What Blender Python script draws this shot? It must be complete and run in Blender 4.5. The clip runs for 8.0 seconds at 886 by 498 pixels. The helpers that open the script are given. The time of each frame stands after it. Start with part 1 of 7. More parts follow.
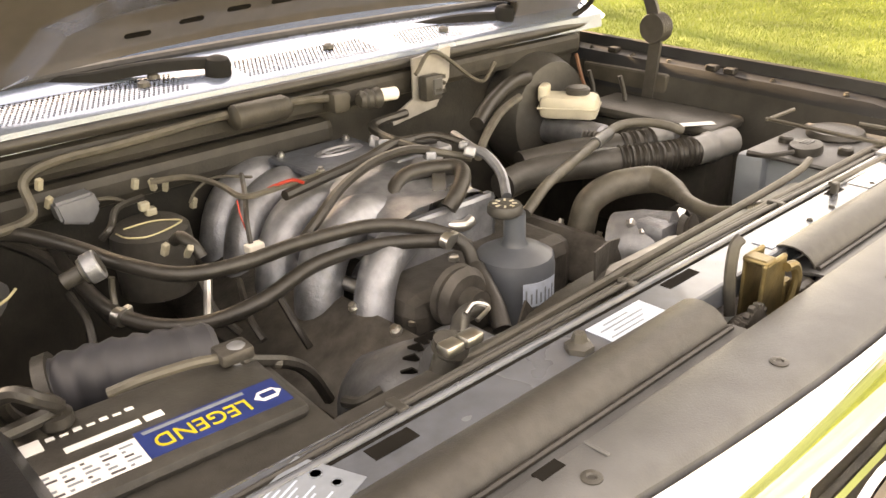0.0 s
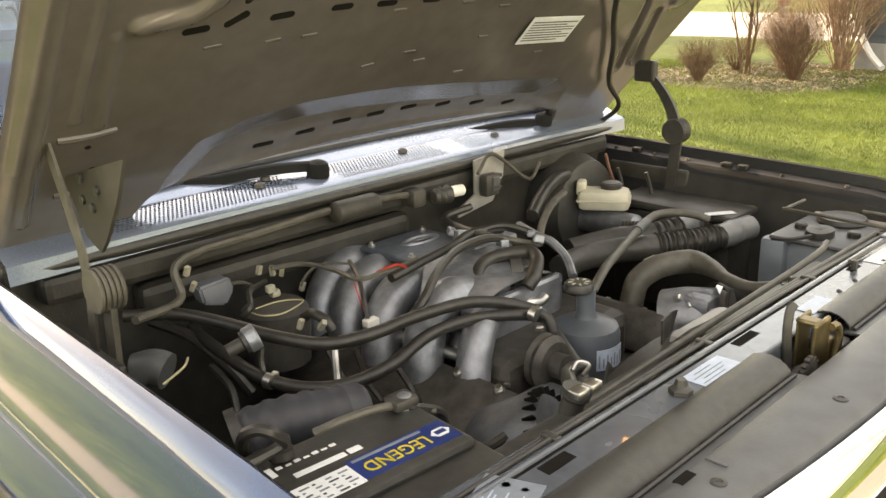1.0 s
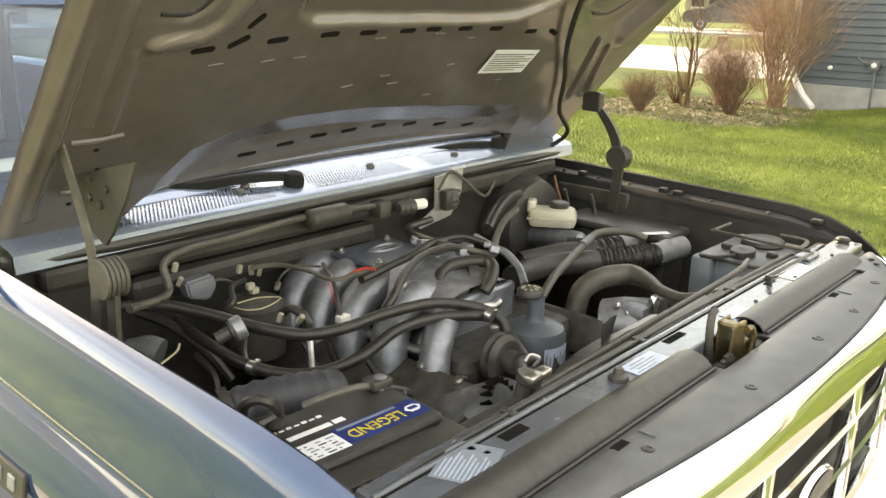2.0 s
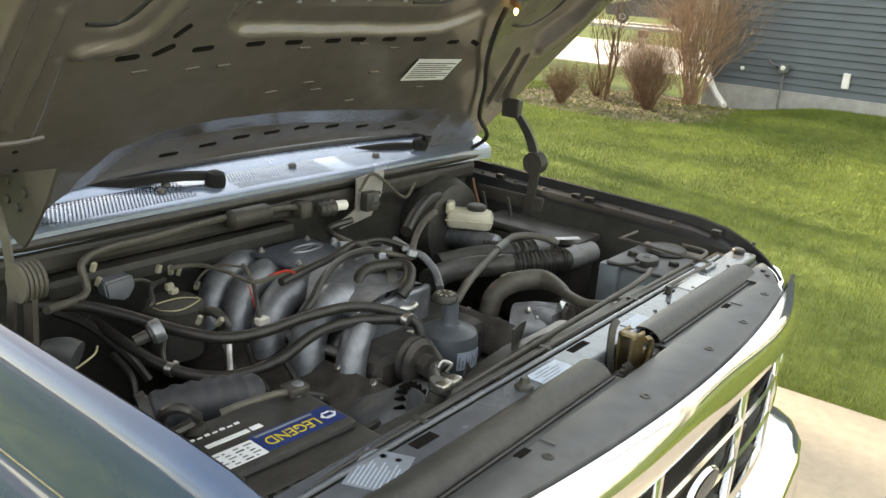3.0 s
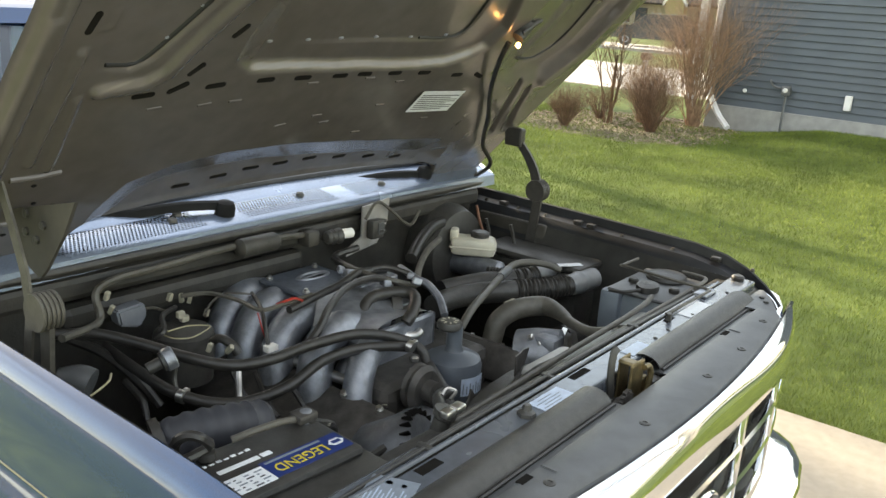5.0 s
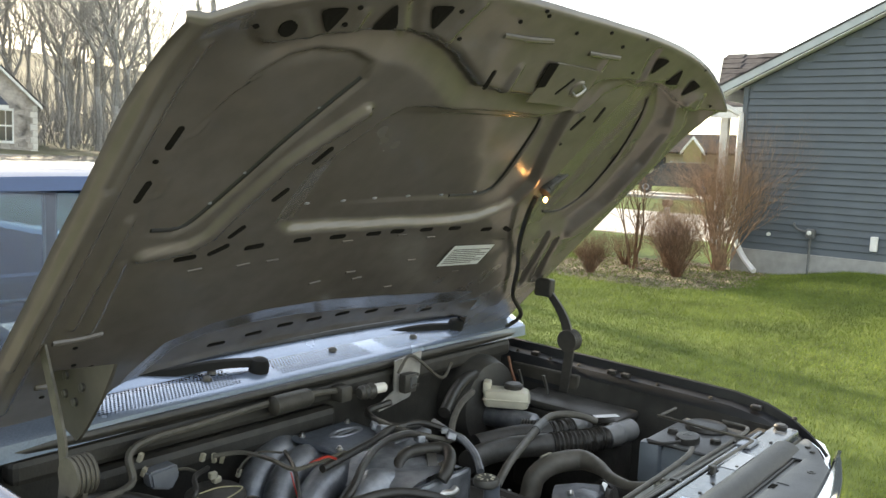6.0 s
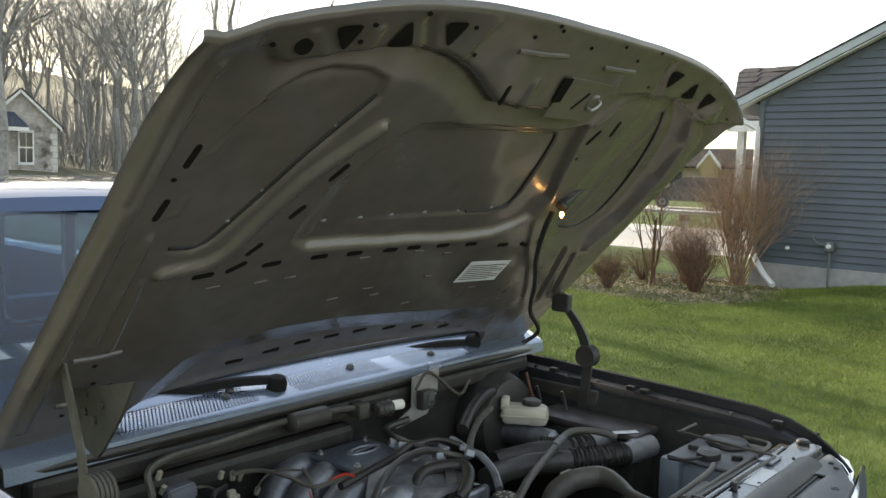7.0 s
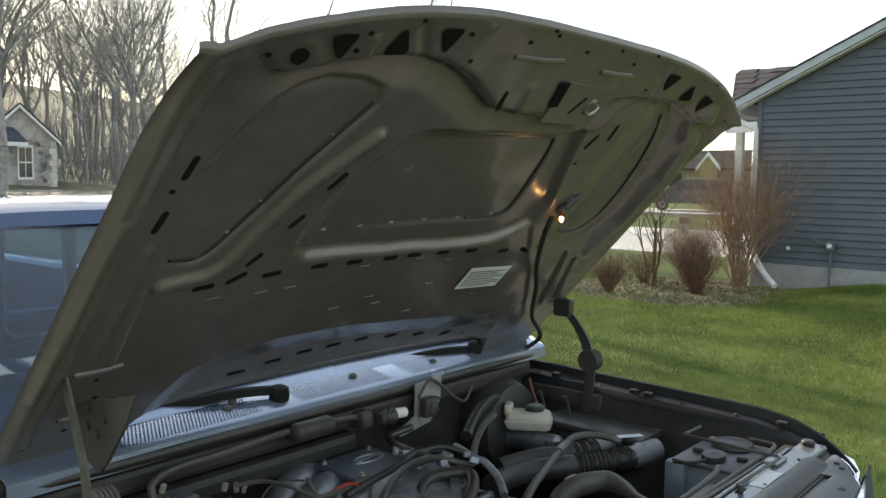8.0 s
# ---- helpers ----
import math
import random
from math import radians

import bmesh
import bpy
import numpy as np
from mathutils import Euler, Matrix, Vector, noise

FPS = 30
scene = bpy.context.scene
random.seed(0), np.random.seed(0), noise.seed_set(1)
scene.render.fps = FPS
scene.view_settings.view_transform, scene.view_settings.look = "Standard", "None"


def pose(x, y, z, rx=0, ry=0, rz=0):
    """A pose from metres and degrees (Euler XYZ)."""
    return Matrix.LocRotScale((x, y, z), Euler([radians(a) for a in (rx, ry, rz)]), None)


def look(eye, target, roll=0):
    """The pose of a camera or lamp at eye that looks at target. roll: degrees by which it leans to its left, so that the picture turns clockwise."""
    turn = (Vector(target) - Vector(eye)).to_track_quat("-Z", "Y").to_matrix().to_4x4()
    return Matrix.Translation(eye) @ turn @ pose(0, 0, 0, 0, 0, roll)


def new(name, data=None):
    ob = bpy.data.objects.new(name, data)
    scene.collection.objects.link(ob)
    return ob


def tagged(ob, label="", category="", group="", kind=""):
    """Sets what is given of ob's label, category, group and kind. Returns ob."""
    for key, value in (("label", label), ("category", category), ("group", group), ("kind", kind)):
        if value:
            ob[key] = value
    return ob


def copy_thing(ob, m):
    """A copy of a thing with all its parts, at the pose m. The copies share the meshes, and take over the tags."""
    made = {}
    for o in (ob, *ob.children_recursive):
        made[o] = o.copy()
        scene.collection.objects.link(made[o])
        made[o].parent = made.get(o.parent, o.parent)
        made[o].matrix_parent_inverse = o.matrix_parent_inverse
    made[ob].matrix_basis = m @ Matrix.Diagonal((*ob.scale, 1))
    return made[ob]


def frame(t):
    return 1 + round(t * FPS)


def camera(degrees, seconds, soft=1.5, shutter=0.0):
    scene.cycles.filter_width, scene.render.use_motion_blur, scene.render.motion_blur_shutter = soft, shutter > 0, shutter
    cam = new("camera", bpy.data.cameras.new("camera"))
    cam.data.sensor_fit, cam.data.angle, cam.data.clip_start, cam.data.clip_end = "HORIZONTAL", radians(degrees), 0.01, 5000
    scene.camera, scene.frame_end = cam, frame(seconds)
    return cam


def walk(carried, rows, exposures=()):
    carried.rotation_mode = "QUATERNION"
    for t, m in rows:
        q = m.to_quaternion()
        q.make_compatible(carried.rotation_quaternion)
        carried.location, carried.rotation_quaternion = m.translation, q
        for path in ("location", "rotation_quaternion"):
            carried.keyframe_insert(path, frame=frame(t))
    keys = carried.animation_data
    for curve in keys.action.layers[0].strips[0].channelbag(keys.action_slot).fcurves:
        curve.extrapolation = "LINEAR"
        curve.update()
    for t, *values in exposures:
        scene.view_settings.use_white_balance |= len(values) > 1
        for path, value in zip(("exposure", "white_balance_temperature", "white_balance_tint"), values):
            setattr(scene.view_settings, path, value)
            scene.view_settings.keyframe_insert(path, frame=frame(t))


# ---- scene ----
cam = camera(54.9, 8.0)
PATH = [
    (0, (-0.783, -0.289, 1.5), (0.441, 1.066, 0.684), -1.8),
    (0.5, (-0.939, -0.256, 1.551), (0.339, 1.081, 0.791), -2.5),
    (1, (-1.046, -0.314, 1.563), (0.279, 1.05, 0.944), -1.9),
    (1.5, (-1.12, -0.369, 1.571), (0.218, 0.993, 0.977), -0.9),
    (2, (-1.181, -0.389, 1.586), (0.248, 0.886, 1.011), 1.1),
    (2.2, (-1.206, -0.395, 1.586), (0.281, 0.817, 1.019), 1.5),
    (3.3, (-1.209, -0.429, 1.665), (0.333, 0.686, 1.048), 4.3),
    (3.5, (-1.217, -0.438, 1.67), (0.324, 0.69, 1.074), 3.5),
    (4, (-1.224, -0.431, 1.668), (0.316, 0.703, 1.082), 3.9),
    (5.5, (-1.242, -0.433, 1.67), (0.307, 0.726, 1.162), 4.1),
    (6, (-1.247, -0.428, 1.678), (0.299, 0.821, 1.454), 2.4),
    (6.5, (-1.245, -0.425, 1.677), (0.276, 0.859, 1.482), 1.9),
    (7, (-1.247, -0.427, 1.676), (0.277, 0.855, 1.49), 1.8),
    (7.5, (-1.246, -0.429, 1.676), (0.277, 0.857, 1.506), 1.4),
    (8, (-1.245, -0.427, 1.676), (0.278, 0.857, 1.506), 0.7),
]
EXPOSURES = [(0, 3.7, 13800, 22), (0.6, 3.3, 12300, 18), (1.2, 2.95, 11000, 13), (2.0, 3.1, 10500, 11), (2.3, 2.95, 10000, 10), (3.5, 2.58, 8900, 8), (5.5, 2.58, 8200, 8), (6.0, 2.4, 8000, 8), (6.6, 2.0, 7700, 8), (7.0, 1.86, 7600, 8), (7.5, 1.74, 7500, 8), (8, 1.70, 7400, 7)]
walk(cam, [(t, look(eye, target, roll)) for t, eye, target, roll in PATH], EXPOSURES)

# ---- world and sun ----
world = bpy.data.worlds.new("sky")
scene.world = world
world.use_nodes = True
wn, wl = world.node_tree.nodes, world.node_tree.links
sky = wn.new("ShaderNodeTexSky")
sky.sky_type = "NISHITA"
sky.sun_disc = False
SUN_EL, SUN_AZ = radians(21.5), radians(10)   # azimuth from +y towards +x
sky.sun_elevation, sky.sun_rotation = SUN_EL, SUN_AZ
sky.dust_density, sky.air_density = 0.8, 1.0
haze = wn.new("ShaderNodeHueSaturation")
haze.inputs["Saturation"].default_value = 0.92
where, cirrus, thin, veil = wn.new("ShaderNodeTexCoord"), wn.new("ShaderNodeTexNoise"), wn.new("ShaderNodeMapRange"), wn.new("ShaderNodeMix")
stretch = wn.new("ShaderNodeMapping")
stretch.inputs["Scale"].default_value = (1.2, 1.2, 5.0)
cirrus.inputs["Scale"].default_value, cirrus.inputs["Detail"].default_value = 1.6, 6
thin.inputs[1].default_value, thin.inputs[2].default_value, thin.inputs[3].default_value, thin.inputs[4].default_value = 0.35, 0.7, 0.15, 0.85
veil.data_type = "RGBA"
veil.inputs["B"].default_value = (1.9, 2.0, 2.15, 1)   # thin high cloud
wl.new(where.outputs["Generated"], stretch.inputs["Vector"])
wl.new(stretch.outputs[0], cirrus.inputs["Vector"]), wl.new(cirrus.outputs[0], thin.inputs[0])
wl.new(sky.outputs[0], haze.inputs["Color"])
wl.new(thin.outputs[0], veil.inputs["Factor"]), wl.new(haze.outputs[0], veil.inputs["A"])
wl.new(veil.outputs["Result"], wn["Background"].inputs[0])
wn["Background"].inputs[1].default_value = 0.15
sun = new("sun", bpy.data.lights.new("sun", "SUN"))
sun.data.energy, sun.data.angle, sun.data.color = 4.0, radians(0.6), (1.0, 0.93, 0.82)
sun.matrix_world = look((0, 0, 0), (-math.sin(SUN_AZ) * math.cos(SUN_EL), -math.cos(SUN_AZ) * math.cos(SUN_EL), -math.sin(SUN_EL)))

# ---- materials ----


def mat(name, col, rough=0.5, metal=0.0, scale=40.0, vary=0.15, bump=0.0, fine=400.0, coat=0.0, col2=None, spec=0.5, island=False, big=6.0):
    """A surface with grain at two scales, blotches of wear and a little relief."""
    m = bpy.data.materials.new(name)
    m.use_nodes = True
    n, l = m.node_tree.nodes, m.node_tree.links
    b = n["Principled BSDF"]
    tc = n.new("ShaderNodeTexCoord")
    src = tc.outputs["Object"]
    n1 = n.new("ShaderNodeTexNoise")
    n1.inputs["Scale"].default_value, n1.inputs["Detail"].default_value = scale, 5
    n2 = n.new("ShaderNodeTexNoise")
    n2.inputs["Scale"].default_value, n2.inputs["Detail"].default_value = big, 4
    l.new(src, n1.inputs["Vector"]), l.new(src, n2.inputs["Vector"])
    add = n.new("ShaderNodeMath")
    add.operation = "ADD"
    l.new(n1.outputs[0], add.inputs[0]), l.new(n2.outputs[0], add.inputs[1])
    half = n.new("ShaderNodeMath")
    half.operation = "MULTIPLY"
    half.inputs[1].default_value = 0.5
    l.new(add.outputs[0], half.inputs[0])
    ramp = n.new("ShaderNodeValToRGB")
    lo = [max(0.0, c * (1 - vary)) for c in col]
    hi = [min(1.0, c * (1 + vary)) for c in (col2 or col)]
    ramp.color_ramp.elements[0].position, ramp.color_ramp.elements[1].position = 0.36, 0.64
    ramp.color_ramp.elements[0].color, ramp.color_ramp.elements[1].color = (*lo, 1), (*hi, 1)
    l.new(half.outputs[0], ramp.inputs[0])
    out = ramp.outputs[0]
    if island:
        oi = n.new("ShaderNodeObjectInfo" if island == "object" else "ShaderNodeNewGeometry")
        sock = oi.outputs["Random"] if island == "object" else oi.outputs["Random Per Island"]
        hs = n.new("ShaderNodeHueSaturation")
        mr = n.new("ShaderNodeMapRange")
        mr.inputs[3].default_value, mr.inputs[4].default_value = 0.65, 1.35
        l.new(sock, mr.inputs[0]), l.new(mr.outputs[0], hs.inputs["Value"]), l.new(out, hs.inputs["Color"])
        out = hs.outputs[0]
    l.new(out, b.inputs["Base Color"])
    rr = n.new("ShaderNodeMapRange")
    rr.inputs[3].default_value, rr.inputs[4].default_value = max(0.02, rough * 0.8), min(1.0, rough * 1.2)
    l.new(n2.outputs[0], rr.inputs[0]), l.new(rr.outputs[0], b.inputs["Roughness"])
    b.inputs["Metallic"].default_value = metal
    b.inputs["Specular IOR Level"].default_value = spec
    if coat:
        b.inputs["Coat Weight"].default_value, b.inputs["Coat Roughness"].default_value = coat, 0.04
    if bump:
        nf = n.new("ShaderNodeTexNoise")
        nf.inputs["Scale"].default_value, nf.inputs["Detail"].default_value = fine, 3
        l.new(src, nf.inputs["Vector"])
        bp = n.new("ShaderNodeBump")
        bp.inputs["Strength"].default_value, bp.inputs["Distance"].default_value = bump, 0.002
        l.new(nf.outputs[0], bp.inputs["Height"]), l.new(bp.outputs[0], b.inputs["Normal"])
    return m


def glow(name, col, strength):
    m = bpy.data.materials.new(name)
    m.use_nodes = True
    b = m.node_tree.nodes["Principled BSDF"]
    b.inputs["Emission Color"].default_value, b.inputs["Emission Strength"].default_value = (*col, 1), strength
    return m


def glass(name, col, rough=0.0):
    """Clear tinted glass: it lets light through and mirrors more at a slant."""
    m = bpy.data.materials.new(name)
    m.use_nodes = True
    n, l = m.node_tree.nodes, m.node_tree.links
    n.remove(n["Principled BSDF"])
    clear, gloss, slant, mix = n.new("ShaderNodeBsdfTransparent"), n.new("ShaderNodeBsdfGlossy"), n.new("ShaderNodeLayerWeight"), n.new("ShaderNodeMixShader")
    steep, share = n.new("ShaderNodeMath"), n.new("ShaderNodeMath")
    steep.operation, steep.inputs[1].default_value = "POWER", 5.0
    share.operation, share.inputs[1].default_value, share.inputs[2].default_value = "MULTIPLY_ADD", 0.9, 0.04
    clear.inputs["Color"].default_value = (*col, 1)
    gloss.inputs["Roughness"].default_value = rough
    l.new(slant.outputs["Facing"], steep.inputs[0]), l.new(steep.outputs[0], share.inputs[0])
    l.new(share.outputs[0], mix.inputs[0]), l.new(clear.outputs[0], mix.inputs[1]), l.new(gloss.outputs[0], mix.inputs[2])
    l.new(mix.outputs[0], n["Material Output"].inputs[0])
    return m


PAINT = mat("blue_metallic_paint", (0.034, 0.070, 0.155), 0.08, 0.20, 900, 0.2, 0.0, coat=1.0, big=2, spec=0.5)
PAINT_IN = mat("dull_inner_paint", (0.112, 0.099, 0.091), 0.25, 0.1, 25, 0.12, 0.02, 240, big=3, coat=0.3)
CHROME = mat("chrome", (0.85, 0.86, 0.88), 0.06, 1.0, 30, 0.04)
BLACK_PL = mat("black_plastic", (0.040, 0.038, 0.035), 0.42, 0, 80, 0.3, 0.2, 600)
GREY_PL = mat("grey_weathered_plastic", (0.078, 0.081, 0.085), 0.42, 0, 30, 0.22, 0.15, 500)
RUBBER = mat("rubber", (0.025, 0.023, 0.021), 0.40, 0, 60, 0.4, 0.2, 300)
DUSTY = mat("dusty_rubber", (0.075, 0.069, 0.058), 0.5, 0, 50, 0.35, 0.25, 300)
DARK_MET = mat("dirty_dark_metal", (0.07, 0.065, 0.06), 0.55, 0.5, 40, 0.5, 0.4, 200)
ALU = mat("oxidised_aluminium", (0.28, 0.295, 0.325), 0.45, 0.75, 45, 0.3, 0.4, 220)
STEEL = mat("bright_steel", (0.55, 0.54, 0.52), 0.32, 1.0, 60, 0.2)
BRASS = mat("yellow_zinc_plate", (0.20, 0.155, 0.085), 0.4, 0.8, 50, 0.45, 0.2)
WHITE_PL = mat("white_plastic", (0.72, 0.70, 0.66), 0.45, 0, 40, 0.08)
MILKY = mat("milky_plastic", (0.50, 0.47, 0.38), 0.4, 0, 25, 0.15)
TANK = mat("blue_grey_tank_plastic", (0.17, 0.20, 0.235), 0.42, 0, 25, 0.15)
LABEL = mat("white_label_paper", (0.68, 0.70, 0.72), 0.5, 0, 120, 0.08)
INK = mat("dark_print", (0.05, 0.05, 0.06), 0.6)
BLUE_LB = mat("blue_label", (0.014, 0.032, 0.14), 0.3, 0, 90, 0.12)
YELLOW = mat("yellow_print", (0.55, 0.43, 0.04), 0.4)
RED = mat("red_wire", (0.36, 0.03, 0.02), 0.45)
CONCRETE = mat("driveway_concrete", (0.25, 0.225, 0.19), 0.9, 0, 20, 0.14, 0.6, 260, big=0.9)
ROADM = mat("pale_road", (0.40, 0.385, 0.36), 0.9, 0, 3, 0.12, 0.5, 80, big=0.2)
SOIL = mat("lawn_soil", (0.060, 0.088, 0.027), 0.95, 0, 6, 0.35, 0.6, 120, big=0.35, col2=(0.082, 0.110, 0.036), spec=0.1)
GRASS = mat("grass_blades", (0.106, 0.152, 0.029), 0.7, 0, 1.2, 0.35, island=True, big=0.25, col2=(0.156, 0.196, 0.043), spec=0.15)
MULCH = mat("bark_mulch", (0.11, 0.088, 0.07), 0.95, 0, 14, 0.6, 1.0, 50, big=2)
TWIG = mat("bare_twigs", (0.30, 0.195, 0.13), 0.8, 0, 12, 0.35, island=True)
TWIG_RED = mat("rust_twigs", (0.15, 0.088, 0.056), 0.8, 0, 12, 0.35, island=True)
BARK = mat("grey_bark", (0.23, 0.22, 0.21), 0.9, 0, 6, 0.35, island=True, big=0.5)
SIDING = mat("slate_blue_siding", (0.085, 0.103, 0.125), 0.6, 0, 3, 0.1, 0.15, 90, big=0.5)
TRIMW = mat("white_trim", (0.74, 0.74, 0.74), 0.5, 0, 6, 0.06)
FOUND = mat("grey_foundation", (0.30, 0.30, 0.30), 0.9, 0, 8, 0.15, 0.5, 60)
SHINGLE = mat("roof_shingles", (0.045, 0.043, 0.046), 0.95, 0, 8, 0.3, 0.6, 60, island=True, spec=0.1)
STONE = mat("grey_house_stone", (0.33, 0.30, 0.28), 0.9, 0, 2, 0.25, 0.5, 20, island=True)
GLASS = glass("car_glass", (0.50, 0.61, 0.70))
WINDOW = mat("dark_window", (0.03, 0.04, 0.05), 0.08)
CAR_DK = mat("dark_car_paint", (0.05, 0.054, 0.06), 0.2, 0.2, 10, 0.1, coat=1)
LAMP = glow("bulb_light", (1.0, 0.50, 0.17), 6)

# ---- mesh helpers ----


def ob_from(name, verts, faces, material, parent=None, label="", smooth=False):
    me = bpy.data.meshes.new(name)
    me.from_pydata([tuple(v) for v in verts], [], faces)
    me.materials.append(material)
    if smooth:
        me.shade_smooth()
    ob = new(name, me)
    if parent:
        ob.parent = parent
    if label:
        tagged(ob, label)
    return ob


def part(name, bm, material, parent=None, label="", smooth=False):
    me = bpy.data.meshes.new(name)
    bmesh.ops.recalc_face_normals(bm, faces=bm.faces)
    bm.to_mesh(me)
    bm.free()
    me.materials.append(material)
    if smooth:
        me.shade_smooth()
        me.set_sharp_from_angle(angle=radians(38))
    ob = new(name, me)
    if parent:
        ob.parent = parent
    if label:
        tagged(ob, label)
    return ob


def thing(name, label, category, group="", kind=""):
    return tagged(new(name), label, category, group, kind)


def add_box(bm, lo, hi, bevel=0.0, m=None):
    """A box from corner to corner, its edges rounded."""
    lo, hi = Vector(lo), Vector(hi)
    geo = bmesh.ops.create_cube(bm, size=1.0, matrix=(m or Matrix()) @ Matrix.Translation((lo + hi) / 2) @ Matrix.Diagonal((*(hi - lo), 1)))
    if bevel:
        edges = list({e for v in geo["verts"] for e in v.link_edges})
        bmesh.ops.bevel(bm, geom=edges, offset=bevel, segments=2, affect="EDGES", profile=0.5)


def boxed(lo, hi, bevel=0.0, m=None):
    bm = bmesh.new()
    add_box(bm, lo, hi, bevel, m)
    return bm


def smooth_path(pts, per=8):
    """A curve through the points, evenly eased."""
    p = [Vector(q) for q in pts]
    p = [p[0] * 2 - p[1], *p, p[-1] * 2 - p[-2]]
    out = []
    for i in range(1, len(p) - 2):
        a, b, c, d = p[i - 1 : i + 3]
        for k in range(per):
            t = k / per
            out.append(0.5 * ((2 * b) + (c - a) * t + (2 * a - 5 * b + 4 * c - d) * t * t + (3 * b - a - 3 * c + d) * t**3))
    return out + [p[-2]]


def add_tube(bm, pts, r, sides=12, per=8, ribs=0.0, pitch=0.012, flat=1.0):
    """A hose along the points; ribs: depth of corrugation; r may run over the length."""
    path = smooth_path(pts, per) if per > 1 else [Vector(q) for q in pts]
    if ribs:
        fine = [path[0]]
        for a, b in zip(path, path[1:]):
            n = max(1, int((b - a).length / (pitch / 4)))
            fine += [a.lerp(b, (k + 1) / n) for k in range(n)]
        path = fine
    n = len(path)
    rings, up, run = [], None, 0.0
    for i, q in enumerate(path):
        d = (path[min(i + 1, n - 1)] - path[max(i - 1, 0)]).normalized()
        if up is None:
            up = d.orthogonal().normalized() if abs(d.z) > 0.9 else (Vector((0, 0, 1)) - d * d.z).normalized()
        up = (up - d * up.dot(d)).normalized()
        side = d.cross(up)
        run += (q - path[max(i - 1, 0)]).length
        rad = r(i / (n - 1)) if callable(r) else r
        rad += ribs * (0.5 + 0.5 * math.cos(run / pitch * 2 * math.pi)) if ribs else 0
        rings.append([bm.verts.new(q + (up * math.cos(a) * flat + side * math.sin(a)) * rad) for a in (2 * math.pi * k / sides for k in range(sides))])
    for a, b in zip(rings, rings[1:]):
        for k in range(sides):
            bm.faces.new((a[k], a[(k + 1) % sides], b[(k + 1) % sides], b[k]))
    bm.faces.new(rings[0][::-1]), bm.faces.new(rings[-1])


def tube(pts, r, **kw):
    bm = bmesh.new()
    add_tube(bm, pts, r, **kw)
    return bm


def add_lathe(bm, prof, m, sides=24):
    """A turned shape: (radius, height) rows about the local z of m."""
    rings = []
    for r, h in prof:
        rings.append([bm.verts.new(m @ Vector((r * math.cos(2 * math.pi * k / sides), r * math.sin(2 * math.pi * k / sides), h))) for k in range(sides)])
    for a, b in zip(rings, rings[1:]):
        for k in range(sides):
            bm.faces.new((a[k], a[(k + 1) % sides], b[(k + 1) % sides], b[k]))
    bm.faces.new(rings[0][::-1]), bm.faces.new(rings[-1])


def lathe(prof, m, sides=24):
    bm = bmesh.new()
    add_lathe(bm, prof, m, sides)
    return bm


def along(a, b):
    """A frame at a whose z runs to b."""
    a, b = Vector(a), Vector(b)
    return Matrix.Translation(a) @ (b - a).to_track_quat("Z", "Y").to_matrix().to_4x4()


def loft(rows, thick=0.0, closed=False):
    """A skin through rows of points, with a thickness."""
    bm = bmesh.new()
    vs = [[bm.verts.new(q) for q in row] for row in rows]
    for a, b in zip(vs, vs[1:]):
        for k in range(len(a) - (0 if closed else 1)):
            j = (k + 1) % len(a)
            bm.faces.new((a[k], a[j], b[j], b[k]))
    bmesh.ops.recalc_face_normals(bm, faces=bm.faces)
    if thick:
        bmesh.ops.solidify(bm, geom=bm.faces[:], thickness=thick)
    return bm


def prism(outline, depth, m, bevel=0.0):
    """A flat outline (x, y), drawn out along the local z of m."""
    bm = bmesh.new()
    f = bm.faces.new([bm.verts.new(m @ Vector((x, y, 0))) for x, y in outline])
    ex = bmesh.ops.extrude_face_region(bm, geom=[f])
    off = m.to_3x3() @ Vector((0, 0, depth))
    bmesh.ops.translate(bm, vec=off, verts=[v for v in ex["geom"] if isinstance(v, bmesh.types.BMVert)])
    if bevel:
        bmesh.ops.bevel(bm, geom=bm.edges[:], offset=bevel, segments=2, affect="EDGES")
    return bm


def text_part(name, body, size, m, material, parent, label=""):
    """Raised lettering as a mesh."""
    cu = bpy.data.curves.new(name, "FONT")
    cu.body, cu.size, cu.extrude, cu.align_x, cu.align_y = body, size, 0.0004, "CENTER", "CENTER"
    tmp = bpy.data.objects.new(name, cu)
    me = bpy.data.meshes.new_from_object(tmp)
    bpy.data.objects.remove(tmp)
    me.transform(m)
    me.materials.clear()
    me.materials.append(material)
    ob = new(name, me)
    ob.parent = parent
    if label:
        tagged(ob, label)
    return ob


CX = 0.035   # the truck's middle line

# ---- ground ----
def sheet(name, x0, x1, y0, y1, z, material, label, cat, hill=False):
    nx, ny = (60, 60) if hill else (8, 8)
    vs, fs = [], []
    for j in range(ny + 1):
        for i in range(nx + 1):
            x, y = x0 + (x1 - x0) * i / nx, y0 + (y1 - y0) * j / ny
            vs.append((x, y, z))
    for j in range(ny):
        for i in range(nx):
            a = j * (nx + 1) + i
            fs.append((a, a + 1, a + nx + 2, a + nx + 1))
    return tagged(ob_from(name, vs, fs, material), label, cat, kind="structure")


